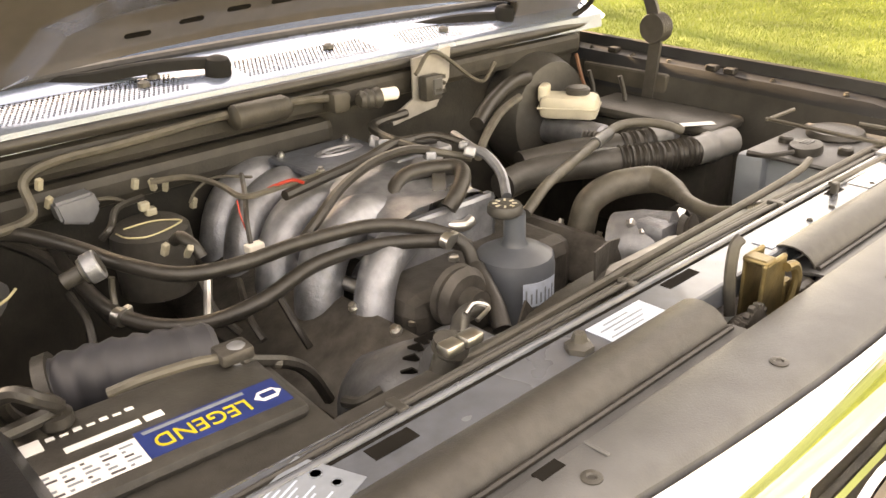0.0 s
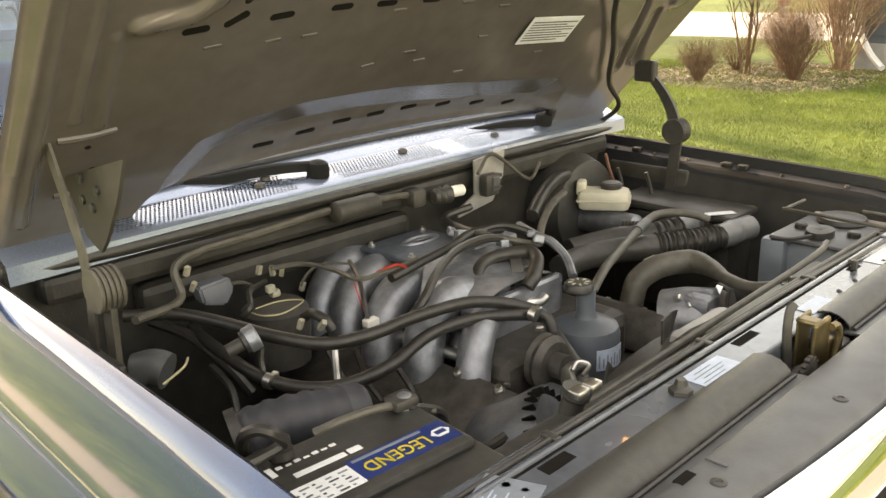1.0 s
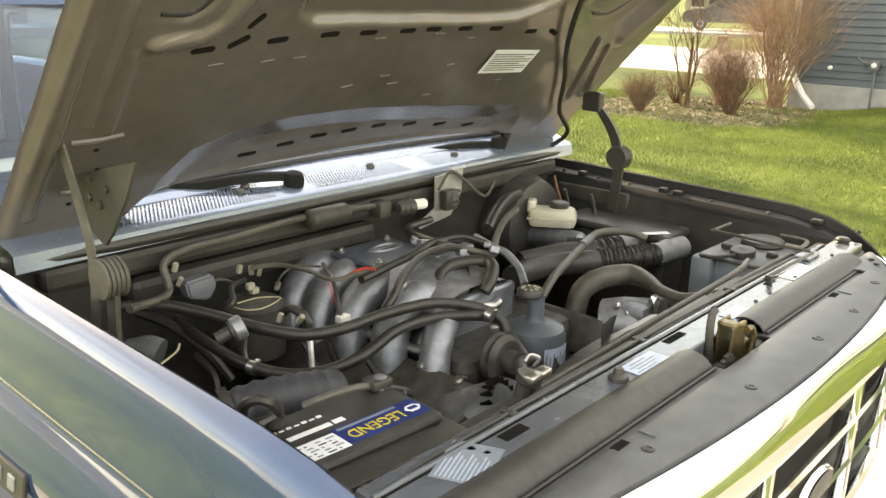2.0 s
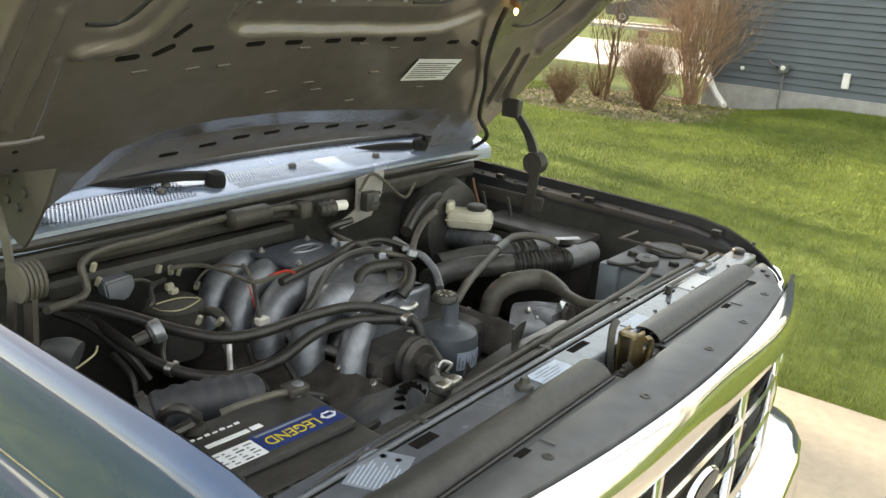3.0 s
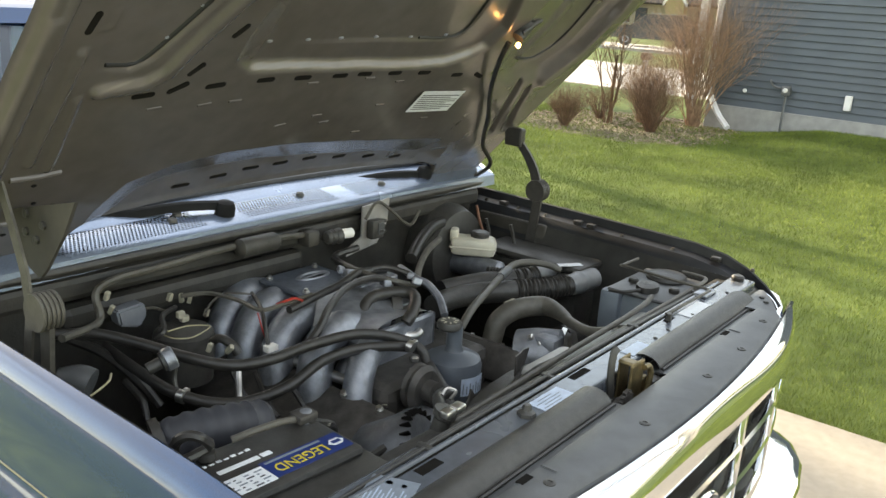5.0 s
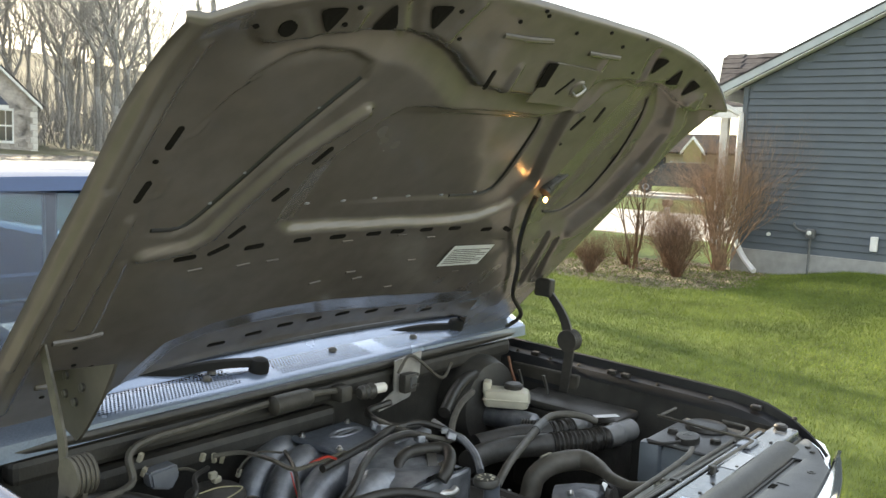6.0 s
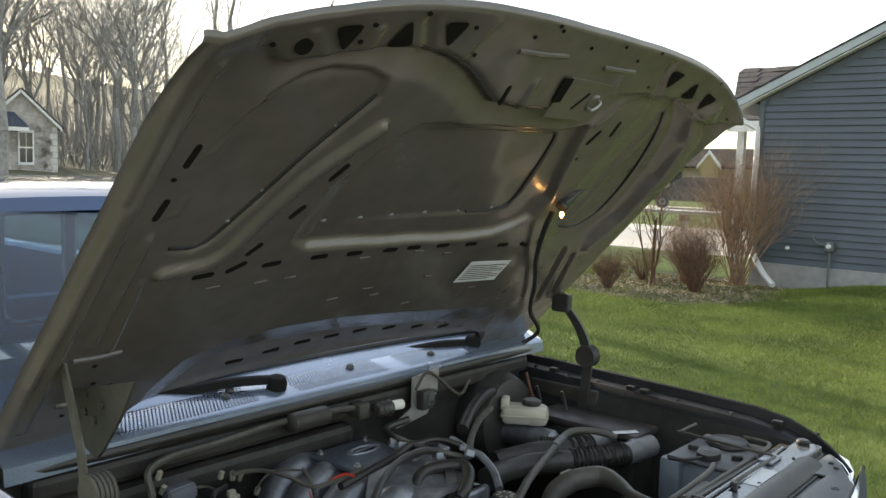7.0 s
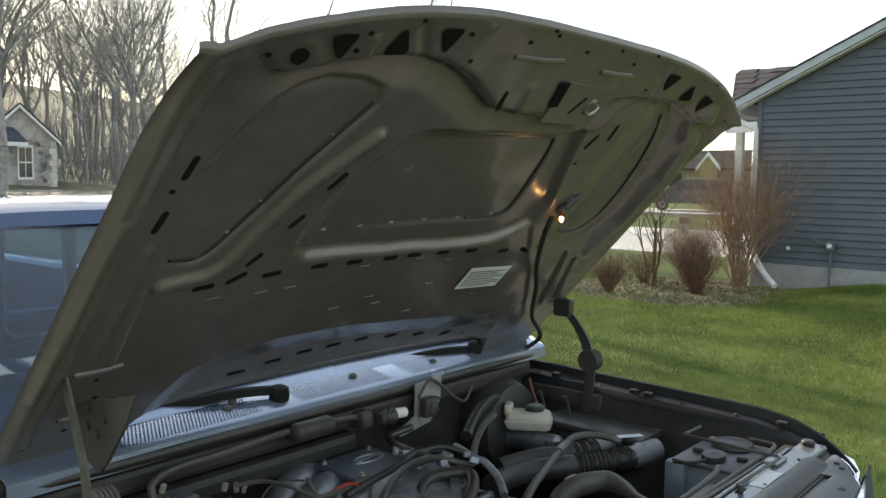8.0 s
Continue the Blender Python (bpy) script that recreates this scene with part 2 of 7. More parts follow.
sheet("ground", -600, 600, -600, 600, -0.03, SOIL, "mown green lawn reaching to the horizon", "lawn")
tagged(part("driveway", boxed((-1.72, -30, -0.12), (2.53, 24, 0.0)), CONCRETE), "pale concrete driveway slab under the truck", "driveway", kind="structure")
tagged(part("road", boxed((17, -80, -0.12), (26, 160, -0.012)), ROADM), "pale concrete street behind the lawn", "road", kind="structure")



def bank(x, y):
    """How far the lawn swells up towards the house wall."""
    a, b = np.clip((x - 9.6) / 2.7, 0, 1), np.clip((4.15 - y) / 1.6, 0, 1)
    return 0.16 * a * a * (3 - 2 * a) * b * b * (3 - 2 * b) * (1 + 0.25 * b)


bx_, by_ = np.linspace(9.4, 12.5, 26), np.linspace(-4.0, 4.3, 50)
tagged(ob_from("lawn_bank", [(x, y, -0.028 + float(bank(x, y))) for y in by_ for x in bx_], [(j * 26 + i, j * 26 + i + 1, (j + 1) * 26 + i + 1, (j + 1) * 26 + i) for j in range(49) for i in range(25)], SOIL, smooth=True), "low grassy bank against the house wall", "lawn", kind="structure")

# ---- the pickup ----
truck = thing("pickup_truck", "blue metallic pickup truck with its hood propped wide open", "truck")

# hood: u across, v from the hinge to the lip, n towards the underside
HA = radians(46.9)
HOOD = Matrix(((1, 0, 0, 0), (0, -math.cos(HA), -math.sin(HA), 0.995), (0, math.sin(HA), -math.cos(HA), 1.185), (0, 0, 0, 1)))
HW = 0.743


def hood_front(r):
    return 1.010 - 0.122 * abs(r / HW) ** 3.46


def hood_rear(r):
    t = min(1.0, max(0.0, (abs(r) - 0.50) / 0.05))
    return 0.03 + 0.085 * (1 - abs(r / HW) ** 2.2) - 0.075 * t * t * (3 - 2 * t)


def seg_dist(u, v, pts):
    """Distance of grid points to a chain of points."""
    best = np.full_like(u, 9.0)
    for (ax, ay), (bx, by) in zip(pts, pts[1:]):
        dx, dy = bx - ax, by - ay
        t = np.clip(((u - ax) * dx + (v - ay) * dy) / (dx * dx + dy * dy), 0, 1)
        best = np.minimum(best, np.hypot(u - ax - t * dx, v - ay - t * dy))
    return best


def inside(u, v, poly):
    hit = np.zeros(u.shape, bool)
    for (ax, ay), (bx, by) in zip(poly, poly[1:] + poly[:1]):
        cross = ((ay > v) != (by > v)) & (u < (bx - ax) * (v - ay) / (by - ay + 1e-12) + ax)
        hit ^= cross
    return hit


def soft(d, w):
    t = np.clip(1 - d / w, 0, 1)
    return t * t * (3 - 2 * t)


BEADS = [
    [(-0.377, 0.816), (-0.437, 0.70), (-0.461, 0.644), (-0.48, 0.599), (-0.518, 0.525), (-0.541, 0.508), (-0.583, 0.515)],
    [(0.168, 0.761), (0.18, 0.735), (0.198, 0.654), (0.207, 0.60), (0.20, 0.562), (0.16, 0.547), (0.08, 0.545)],
    [(0.492, 0.852), (0.539, 0.787), (0.583, 0.674), (0.594, 0.56), (0.56, 0.50), (0.52, 0.487), (0.47, 0.495)],
]
POCKETS = [  # outline, depth, width of the wall outside it, and where the depth fades in across the hood
    ([(-0.583, 0.515), (-0.541, 0.508), (-0.518, 0.525), (-0.48, 0.599), (-0.461, 0.644), (-0.437, 0.70), (-0.377, 0.816), (-0.385, 0.842), (-0.42, 0.852), (-0.483, 0.847), (-0.52, 0.833), (-0.56, 0.80), (-0.61, 0.70), (-0.61, 0.58)], 0.008, 0.009, -0.62, -0.54),
    ([(-0.267, 0.734), (-0.241, 0.758), (-0.192, 0.765), (-0.125, 0.762), (-0.059, 0.768), (0.135, 0.770), (0.175, 0.775), (0.213, 0.79), (0.223, 0.754), (0.264, 0.663), (0.300, 0.594), (0.292, 0.545), (0.263, 0.524), (0.201, 0.501), (0.128, 0.493), (-0.10, 0.495), (-0.31, 0.498), (-0.345, 0.515), (-0.35, 0.56), (-0.345, 0.62)], 0.018, 0.017, -0.37, -0.30),
    ([(0.168, 0.761), (0.18, 0.735), (0.198, 0.654), (0.207, 0.60), (0.20, 0.562), (0.16, 0.547), (-0.12, 0.541), (-0.30, 0.537), (-0.33, 0.60), (-0.25, 0.745)], 0.004, 0.007, -0.25, -0.10),
    ([(0.40, 0.88), (0.50, 0.875), (0.575, 0.80), (0.625, 0.68), (0.635, 0.54), (0.60, 0.475), (0.52, 0.46), (0.44, 0.48), (0.40, 0.60), (0.36, 0.76)], 0.016, 0.050, 0.36, 0.50),
    ([(0.492, 0.852), (0.539, 0.787), (0.583, 0.674), (0.594, 0.56), (0.56, 0.50), (0.52, 0.487), (0.456, 0.502), (0.42, 0.60), (0.40, 0.78), (0.43, 0.84)], 0.005, 0.008, 0.44, 0.52),
]
LOW_STEP = [(-0.50, -0.10), (-0.46, 0.13), (-0.423, 0.21), (-0.34, 0.247), (-0.24, 0.262), (-0.124, 0.266), (0.015, 0.258), (0.18, 0.240), (0.369, 0.221), (0.451, 0.213), (0.51, 0.17), (0.55, -0.10)]
FRONT_BAND = [(-0.621, 0.886), (-0.593, 0.86), (-0.571, 0.854), (-0.52, 0.872), (-0.47, 0.887), (-0.419, 0.899), (-0.327, 0.904), (-0.282, 0.897), (-0.226, 0.879), (-0.122, 0.829), (-0.055, 0.826), (0.159, 0.827), (0.178, 0.841), (0.21, 0.882), (0.294, 0.895), (0.431, 0.898), (0.584, 0.866), (0.659, 0.858), (0.82, 0.90), (0.82, 1.1), (-0.72, 1.1)]
RIDGES = [  # chain, half width, height
    ([(-0.333, 0.761), (-0.397, 0.68), (-0.419, 0.65), (-0.463, 0.543), (-0.478, 0.50), (-0.508, 0.474), (-0.575, 0.463)], 0.016, 0.011),
    ([(0.60, 0.885), (0.665, 0.80), (0.70, 0.69), (0.70, 0.55), (0.66, 0.44)], 0.045, 0.012),
    ([(0.241, 0.809), (0.263, 0.86), (0.326, 0.891), (0.424, 0.893)], 0.012, 0.005),
    ([(-0.668, 0.85), (-0.672, 0.60), (-0.668, 0.10)], 0.009, 0.006),
    ([(-0.682, 0.60), (-0.690, 0.22)], 0.008, 0.004),
    ([(-0.628, 0.545), (-0.626, 0.309)], 0.009, 0.006),
    ([(-0.601, 0.448), (-0.590, 0.288)], 0.008, 0.005),
    ([(-0.575, 0.783), (-0.551, 0.803)], 0.006, 0.002),
    ([(-0.612, 0.699), (-0.599, 0.702), (-0.594, 0.721)], 0.005, 0.002),
    ([(-0.617, 0.587), (-0.602, 0.587), (-0.602, 0.618)], 0.005, 0.002),
    ([(-0.335, 0.64), (-0.313, 0.668)], 0.006, -0.002),
    ([(-0.397, 0.96), (-0.348, 0.901)], 0.012, -0.004),
    ([(-0.57, 0.914), (-0.526, 0.877)], 0.011, 0.003),
    ([(-0.472, 0.931), (-0.468, 0.894)], 0.011, 0.003),
    ([(-0.27, 0.981), (-0.281, 0.908)], 0.011, 0.003),
    ([(-0.066, 0.886), (-0.056, 0.831)], 0.011, 0.005),
    ([(0.162, 0.932), (0.187, 0.834)], 0.010, 0.003),
    ([(0.287, 0.983), (0.34, 0.905)], 0.011, -0.004),
    ([(0.62, 0.40), (0.70, 0.24)], 0.014, -0.010),
    ([(0.56, 0.42), (0.65, 0.22)], 0.014, -0.010),
]
hood = part("hood", bmesh.new(), PAINT, truck, "raised blue hood, its bare stamped underside showing")
NU, NV = 300, 210
uu, vv = np.meshgrid(np.linspace(-1, 1, NU + 1), np.linspace(0, 1, NV + 1))
rr_ = uu * HW
gu = rr_ + CX
rear_ = np.vectorize(hood_rear)(rr_)
gv = rear_ + (np.vectorize(hood_front)(rr_) - rear_) * vv
gn = np.full_like(gu, 0.020)
for poly, deep, wall_w, u0, u1 in POCKETS:
    d = seg_dist(gu, gv, poly + poly[:1]) * np.where(inside(gu, gv, poly), -1, 1)
    gn -= deep * soft(np.maximum(d, 0), wall_w) * np.clip((gu - u0) / (u1 - u0), 0, 1)
low = seg_dist(gu, gv, LOW_STEP) * inside(gu, gv, LOW_STEP)
gn -= 0.020 * np.clip(low / 0.066, 0, 1)
for chain, w, h in RIDGES:
    gn += h * np.minimum(1, 1.7 * soft(seg_dist(gu, gv, chain), w))
d = seg_dist(gu, gv, FRONT_BAND + FRONT_BAND[:1])
gn += np.where(inside(gu, gv, FRONT_BAND), 0.010 * (1 - soft(d, 0.014)), -0.011 * soft(d, 0.06)) * np.clip((gu + 0.64) / 0.09, 0, 1)
edge = np.minimum(HW - np.abs(rr_), gv - rear_ + 0.004)
gn = 0.004 + (gn - 0.004) * (1 - soft(edge, 0.022))
front_ = np.vectorize(hood_front)(rr_)
crown = -0.045 * (1 - np.abs(uu) ** 2.4) * 0.35 + 0.012 * np.clip(1 - (front_ - gv) / 0.10, 0, 1) ** 2 - 0.012 * np.clip(1 - (front_ - gv) / 0.012, 0, 1) ** 2 + 0.022 * np.abs(uu) ** 5 * np.clip(1 - (front_ - gv) / 0.16, 0, 1) ** 1.5
gn = gn + crown
gn += 0.0008 * np.sin(gu * 37) * np.sin(gv * 29)
verts = [HOOD @ Vector((a, b, c)) for a, b, c in zip(gu.ravel(), gv.ravel(), gn.ravel())]
faces = [(j * (NU + 1) + i, j * (NU + 1) + i + 1, (j + 1) * (NU + 1) + i + 1, (j + 1) * (NU + 1) + i) for j in range(NV) for i in range(NU)]
ob_from("inner_panel", verts, faces, PAINT_IN, hood, "dull brown-grey stamped inner panel with ribs and pockets", True)


def hood_at(u, v, lift=0.0):
    """A point on the hood's underside."""
    r = u - CX
    j = int(round((v - hood_rear(r)) / (hood_front(r) - hood_rear(r)) * NV))
    i = int(round((r / HW + 1) / 2 * NU))
    j, i = min(max(j, 0), NV), min(max(i, 0), NU)
    return Vector((u, v, gn[j, i] + lift))


rows = []
for j in range(25):
    row = []
    for i in range(49):
        r = (i / 24 - 1) * (HW - 0.008)
        b = hood_rear(r) + 0.001 + (hood_front(r) - 0.028 - hood_rear(r)) * j / 24
        t = j / 24
        side_, nose_ = abs(r / HW), max(0.0, 1 - (hood_front(r) - b) / 0.13)
        rim = max(0.0, (side_ - 0.94) / 0.06) ** 2 + max(0.0, (0.05 - t) / 0.05) ** 2
        c = -0.012 - 0.01575 * (1 - side_**2.4) + 0.012 * nose_**2 + 0.013 * min(1.0, rim) + 0.014 * max(0.0, (t - 0.95) / 0.05) ** 2 * (1 - side_**8) + 0.022 * side_**5 * max(0.0, 1 - (hood_front(r) - b) / 0.16) ** 1.5
        row.append(HOOD @ Vector((r + CX, b, c)))
    rows.append(row)
part("outer_skin", loft(rows, 0.0012), PAINT, hood, "blue metallic outer skin", True)


def hood_slot(name, u, v, length, width, ang, material=None, label="", depth=0.0015, lift=0.001):
    """A dark punched slot, rounded at both ends."""
    pts = []
    for k in range(8):
        a = -math.pi / 2 + math.pi * k / 7
        pts.append((length / 2 - width / 2 + width / 2 * math.cos(a), width / 2 * math.sin(a)))
    pts += [(-x, -y) for x, y in pts]
    m = HOOD @ Matrix.Translation(hood_at(u, v, lift - depth)) @ pose(0, 0, 0, 0, 0, ang)
    return part(name, prism(pts, depth, m), material or SLOT, hood, label)


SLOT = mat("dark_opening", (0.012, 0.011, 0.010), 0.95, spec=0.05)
SEAL = mat("hood_sealant", (0.012, 0.012, 0.012), 0.6)
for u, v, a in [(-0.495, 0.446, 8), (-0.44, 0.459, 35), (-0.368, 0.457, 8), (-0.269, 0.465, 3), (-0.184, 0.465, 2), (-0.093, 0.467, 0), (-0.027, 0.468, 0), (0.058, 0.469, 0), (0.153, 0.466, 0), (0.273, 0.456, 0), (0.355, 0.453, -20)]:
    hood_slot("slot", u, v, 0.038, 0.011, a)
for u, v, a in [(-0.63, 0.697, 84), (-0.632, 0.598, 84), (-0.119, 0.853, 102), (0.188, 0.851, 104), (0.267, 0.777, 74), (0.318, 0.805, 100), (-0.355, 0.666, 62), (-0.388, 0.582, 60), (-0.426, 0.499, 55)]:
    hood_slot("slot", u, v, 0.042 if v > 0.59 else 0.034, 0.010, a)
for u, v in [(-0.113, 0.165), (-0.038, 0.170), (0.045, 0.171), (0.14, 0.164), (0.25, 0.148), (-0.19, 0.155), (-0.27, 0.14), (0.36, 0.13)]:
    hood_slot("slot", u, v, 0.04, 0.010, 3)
for u, v, a in [(-0.461, 0.412, 8), (-0.367, 0.412, 10), (-0.305, 0.414, 5), (-0.154, 0.331, 10), (-0.073, 0.352, 3), (-0.150, 0.45, 2), (-0.004, 0.456, 0), (0.095, 0.442, 0), (-0.039, 0.328, 5), (0.093, 0.37, 0), (0.087, 0.282, 0), (0.294, 0.309, 0)]:
    bm = bmesh.new()
    c = hood_at(u, v, 0.0)
    add_box(bm, (-0.013, -0.0025, -0.001), (0.013, 0.0025, 0.0018), 0.0012, HOOD @ Matrix.Translation(c) @ pose(0, 0, 0, 0, 0, a))
    part("weld_tab", bm, PAINT_IN, hood)
for u, v in [(-0.294, 0.538), (-0.21, 0.54), (-0.131, 0.542), (-0.042, 0.545), (0.056, 0.546), (0.158, 0.554), (-0.41, 0.752), (-0.47, 0.622), (-0.50, 0.56)]:
    part("adhesive_dab", lathe([(0.005, -0.002), (0.0045, 0.0005), (0.003, 0.0015), (0.001, 0.002)], HOOD @ Matrix.Translation(hood_at(u, v)) @ Matrix.Diagonal((1.4, 0.7, 1, 1)), 10), ALU, hood, "pale adhesive dab", True)


def rounded(poly, r=0.006):
    """A polygon with its corners cut round."""
    pts = []
    for k, p in enumerate(poly):
        p, a, b = Vector(p), Vector(poly[k - 1]), Vector(poly[(k + 1) % len(poly)])
        da, db = (a - p), (b - p)
        s, e = p + da.normalized() * min(r, da.length * 0.45), p + db.normalized() * min(r, db.length * 0.45)
        pts += [s, (s + e) / 4 + p / 2, e]
    return [(q.x, q.y) for q in pts]


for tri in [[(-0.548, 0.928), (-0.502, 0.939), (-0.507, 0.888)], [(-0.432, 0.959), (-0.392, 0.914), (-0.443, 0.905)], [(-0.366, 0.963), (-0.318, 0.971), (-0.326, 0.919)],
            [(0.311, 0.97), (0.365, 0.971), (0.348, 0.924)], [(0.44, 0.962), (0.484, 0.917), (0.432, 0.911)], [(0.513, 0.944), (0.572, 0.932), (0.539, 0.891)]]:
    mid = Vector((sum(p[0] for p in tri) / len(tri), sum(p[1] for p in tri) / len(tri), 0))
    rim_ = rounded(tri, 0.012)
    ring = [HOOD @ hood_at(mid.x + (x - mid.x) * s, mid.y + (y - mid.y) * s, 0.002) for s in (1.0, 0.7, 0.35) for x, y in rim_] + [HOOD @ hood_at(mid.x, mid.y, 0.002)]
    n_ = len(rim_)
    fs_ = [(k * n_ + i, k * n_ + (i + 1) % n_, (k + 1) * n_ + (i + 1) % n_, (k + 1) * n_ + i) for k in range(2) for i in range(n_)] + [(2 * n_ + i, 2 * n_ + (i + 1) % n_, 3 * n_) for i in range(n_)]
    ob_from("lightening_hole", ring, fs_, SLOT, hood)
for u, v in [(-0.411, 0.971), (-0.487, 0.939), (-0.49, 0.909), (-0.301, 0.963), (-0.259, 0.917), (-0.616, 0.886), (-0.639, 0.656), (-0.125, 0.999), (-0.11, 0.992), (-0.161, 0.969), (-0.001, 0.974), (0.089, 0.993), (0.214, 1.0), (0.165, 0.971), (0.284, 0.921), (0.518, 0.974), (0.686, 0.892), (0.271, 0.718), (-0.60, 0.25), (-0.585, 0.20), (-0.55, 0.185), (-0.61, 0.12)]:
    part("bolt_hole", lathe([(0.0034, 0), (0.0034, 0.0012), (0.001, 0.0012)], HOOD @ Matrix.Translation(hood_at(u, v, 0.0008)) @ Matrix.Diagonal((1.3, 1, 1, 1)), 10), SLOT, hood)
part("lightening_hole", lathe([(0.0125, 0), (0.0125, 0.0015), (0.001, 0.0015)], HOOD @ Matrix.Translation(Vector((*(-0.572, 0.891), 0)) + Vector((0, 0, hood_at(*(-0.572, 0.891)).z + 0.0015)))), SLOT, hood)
for bead in BEADS:
    part("sealant_bead", tube([HOOD @ hood_at(*p, 0.0005) for p in bead], 0.0034, sides=6), SEAL, hood, "black sealant bead")
# latch striker and plate at the lip
lp = part("striker_plate", boxed((-0.080, -0.045, 0), (0.080, 0.045, 0.003), 0.0015, HOOD @ Matrix.Translation(hood_at(0.10, 0.866, 0.0))), PAINT_IN, hood)
dark = [(0.011, 0.855), (0.035, 0.859), (0.023, 0.91), (-0.004, 0.908)]
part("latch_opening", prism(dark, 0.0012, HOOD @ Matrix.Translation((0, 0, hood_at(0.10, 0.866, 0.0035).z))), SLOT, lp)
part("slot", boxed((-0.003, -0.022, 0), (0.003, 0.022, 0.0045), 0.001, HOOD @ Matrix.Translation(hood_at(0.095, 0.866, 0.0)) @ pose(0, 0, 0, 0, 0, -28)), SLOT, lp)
part("striker_boss", lathe([(0.019, 0), (0.016, 0.003), (0.008, 0.0035)], HOOD @ Matrix.Translation(hood_at(0.138, 0.866, 0.003)), 18), PAINT_IN, lp, "", True)
part("striker", tube([HOOD @ hood_at(0.132, 0.856, 0.002), HOOD @ hood_at(0.133, 0.858, 0.014), HOOD @ hood_at(0.144, 0.874, 0.014), HOOD @ hood_at(0.145, 0.876, 0.002)], 0.0025, sides=8), STEEL, lp, "bright steel striker loop")
for u0, v0, u1, v1 in [(-0.168, 0.938, -0.04, 0.947), (0.087, 0.941, 0.19, 0.946), (-0.645, 0.275, -0.565, 0.275), (-0.632, 0.153, -0.588, 0.152)]:
    part("stiffening_bead", tube([HOOD @ hood_at(u0, v0, 0), HOOD @ hood_at((u0 + u1) / 2, (v0 + v1) / 2, 0.002), HOOD @ hood_at(u1, v1, 0)], 0.005, sides=8), PAINT_IN, hood)
lab = part("emissions_label", boxed((-0.078, -0.034, 0), (0.078, 0.034, 0.0008), 0, HOOD @ Matrix.Translation(hood_at(0.276, 0.372, 0.003)) @ pose(0, 0, 0, 0, 0, -3)), LABEL, hood, "white paper emissions label with fine print")
for k in range(8):
    part("print_bar", boxed((-0.07, 0.02 - k * 0.0065, 0), (0.07 - 0.03 * (k % 3 == 1), 0.0225 - k * 0.0065, 0.0004), 0, HOOD @ Matrix.Translation(hood_at(0.276, 0.372, 0.0042)) @ pose(0, 0, 0, 0, 0, -3)), INK if k == 0 else GREY_PL, lab)
# under-hood lamp and its cable
lamp = thing("underhood_lamp", "small lit bulb lamp clipped under the hood", "lamp")
lc = HOOD @ hood_at(0.35, 0.585, 0.012)
part("socket", tube([lc + Vector((0, 0, 0)), lc + Vector((0.03, -0.006, 0.03))], 0.014, per=1), BLACK_PL, lamp, smooth=True)
part("bracket", tube([lc + Vector((0.0, -0.01, 0.01)), lc + Vector((0.03, -0.015, 0.028)), lc + Vector((0.07, -0.01, 0.04))], 0.006), BLACK_PL, lamp, smooth=True)
part("bulb", lathe([(0.0015, -0.007), (0.0042, -0.0035), (0.005, 0), (0.0042, 0.0035), (0.0015, 0.006)], Matrix.Translation(lc + Vector((-0.008, -0.008, -0.014)))), LAMP, lamp, "glowing warm bulb", True)
part("lamp_cable", tube([HOOD @ hood_at(0.335, 0.57, 0.01), HOOD @ hood_at(0.345, 0.52, 0.02), HOOD @ hood_at(0.42, 0.42, 0.02), HOOD @ hood_at(0.52, 0.32, 0.018), HOOD @ hood_at(0.62, 0.2, 0.02), (0.70, 0.86, 1.24), (0.69, 0.93, 1.18), (0.62, 0.95, 1.12)], 0.006, sides=8), RUBBER, lamp, "black cable in loom tape", True)

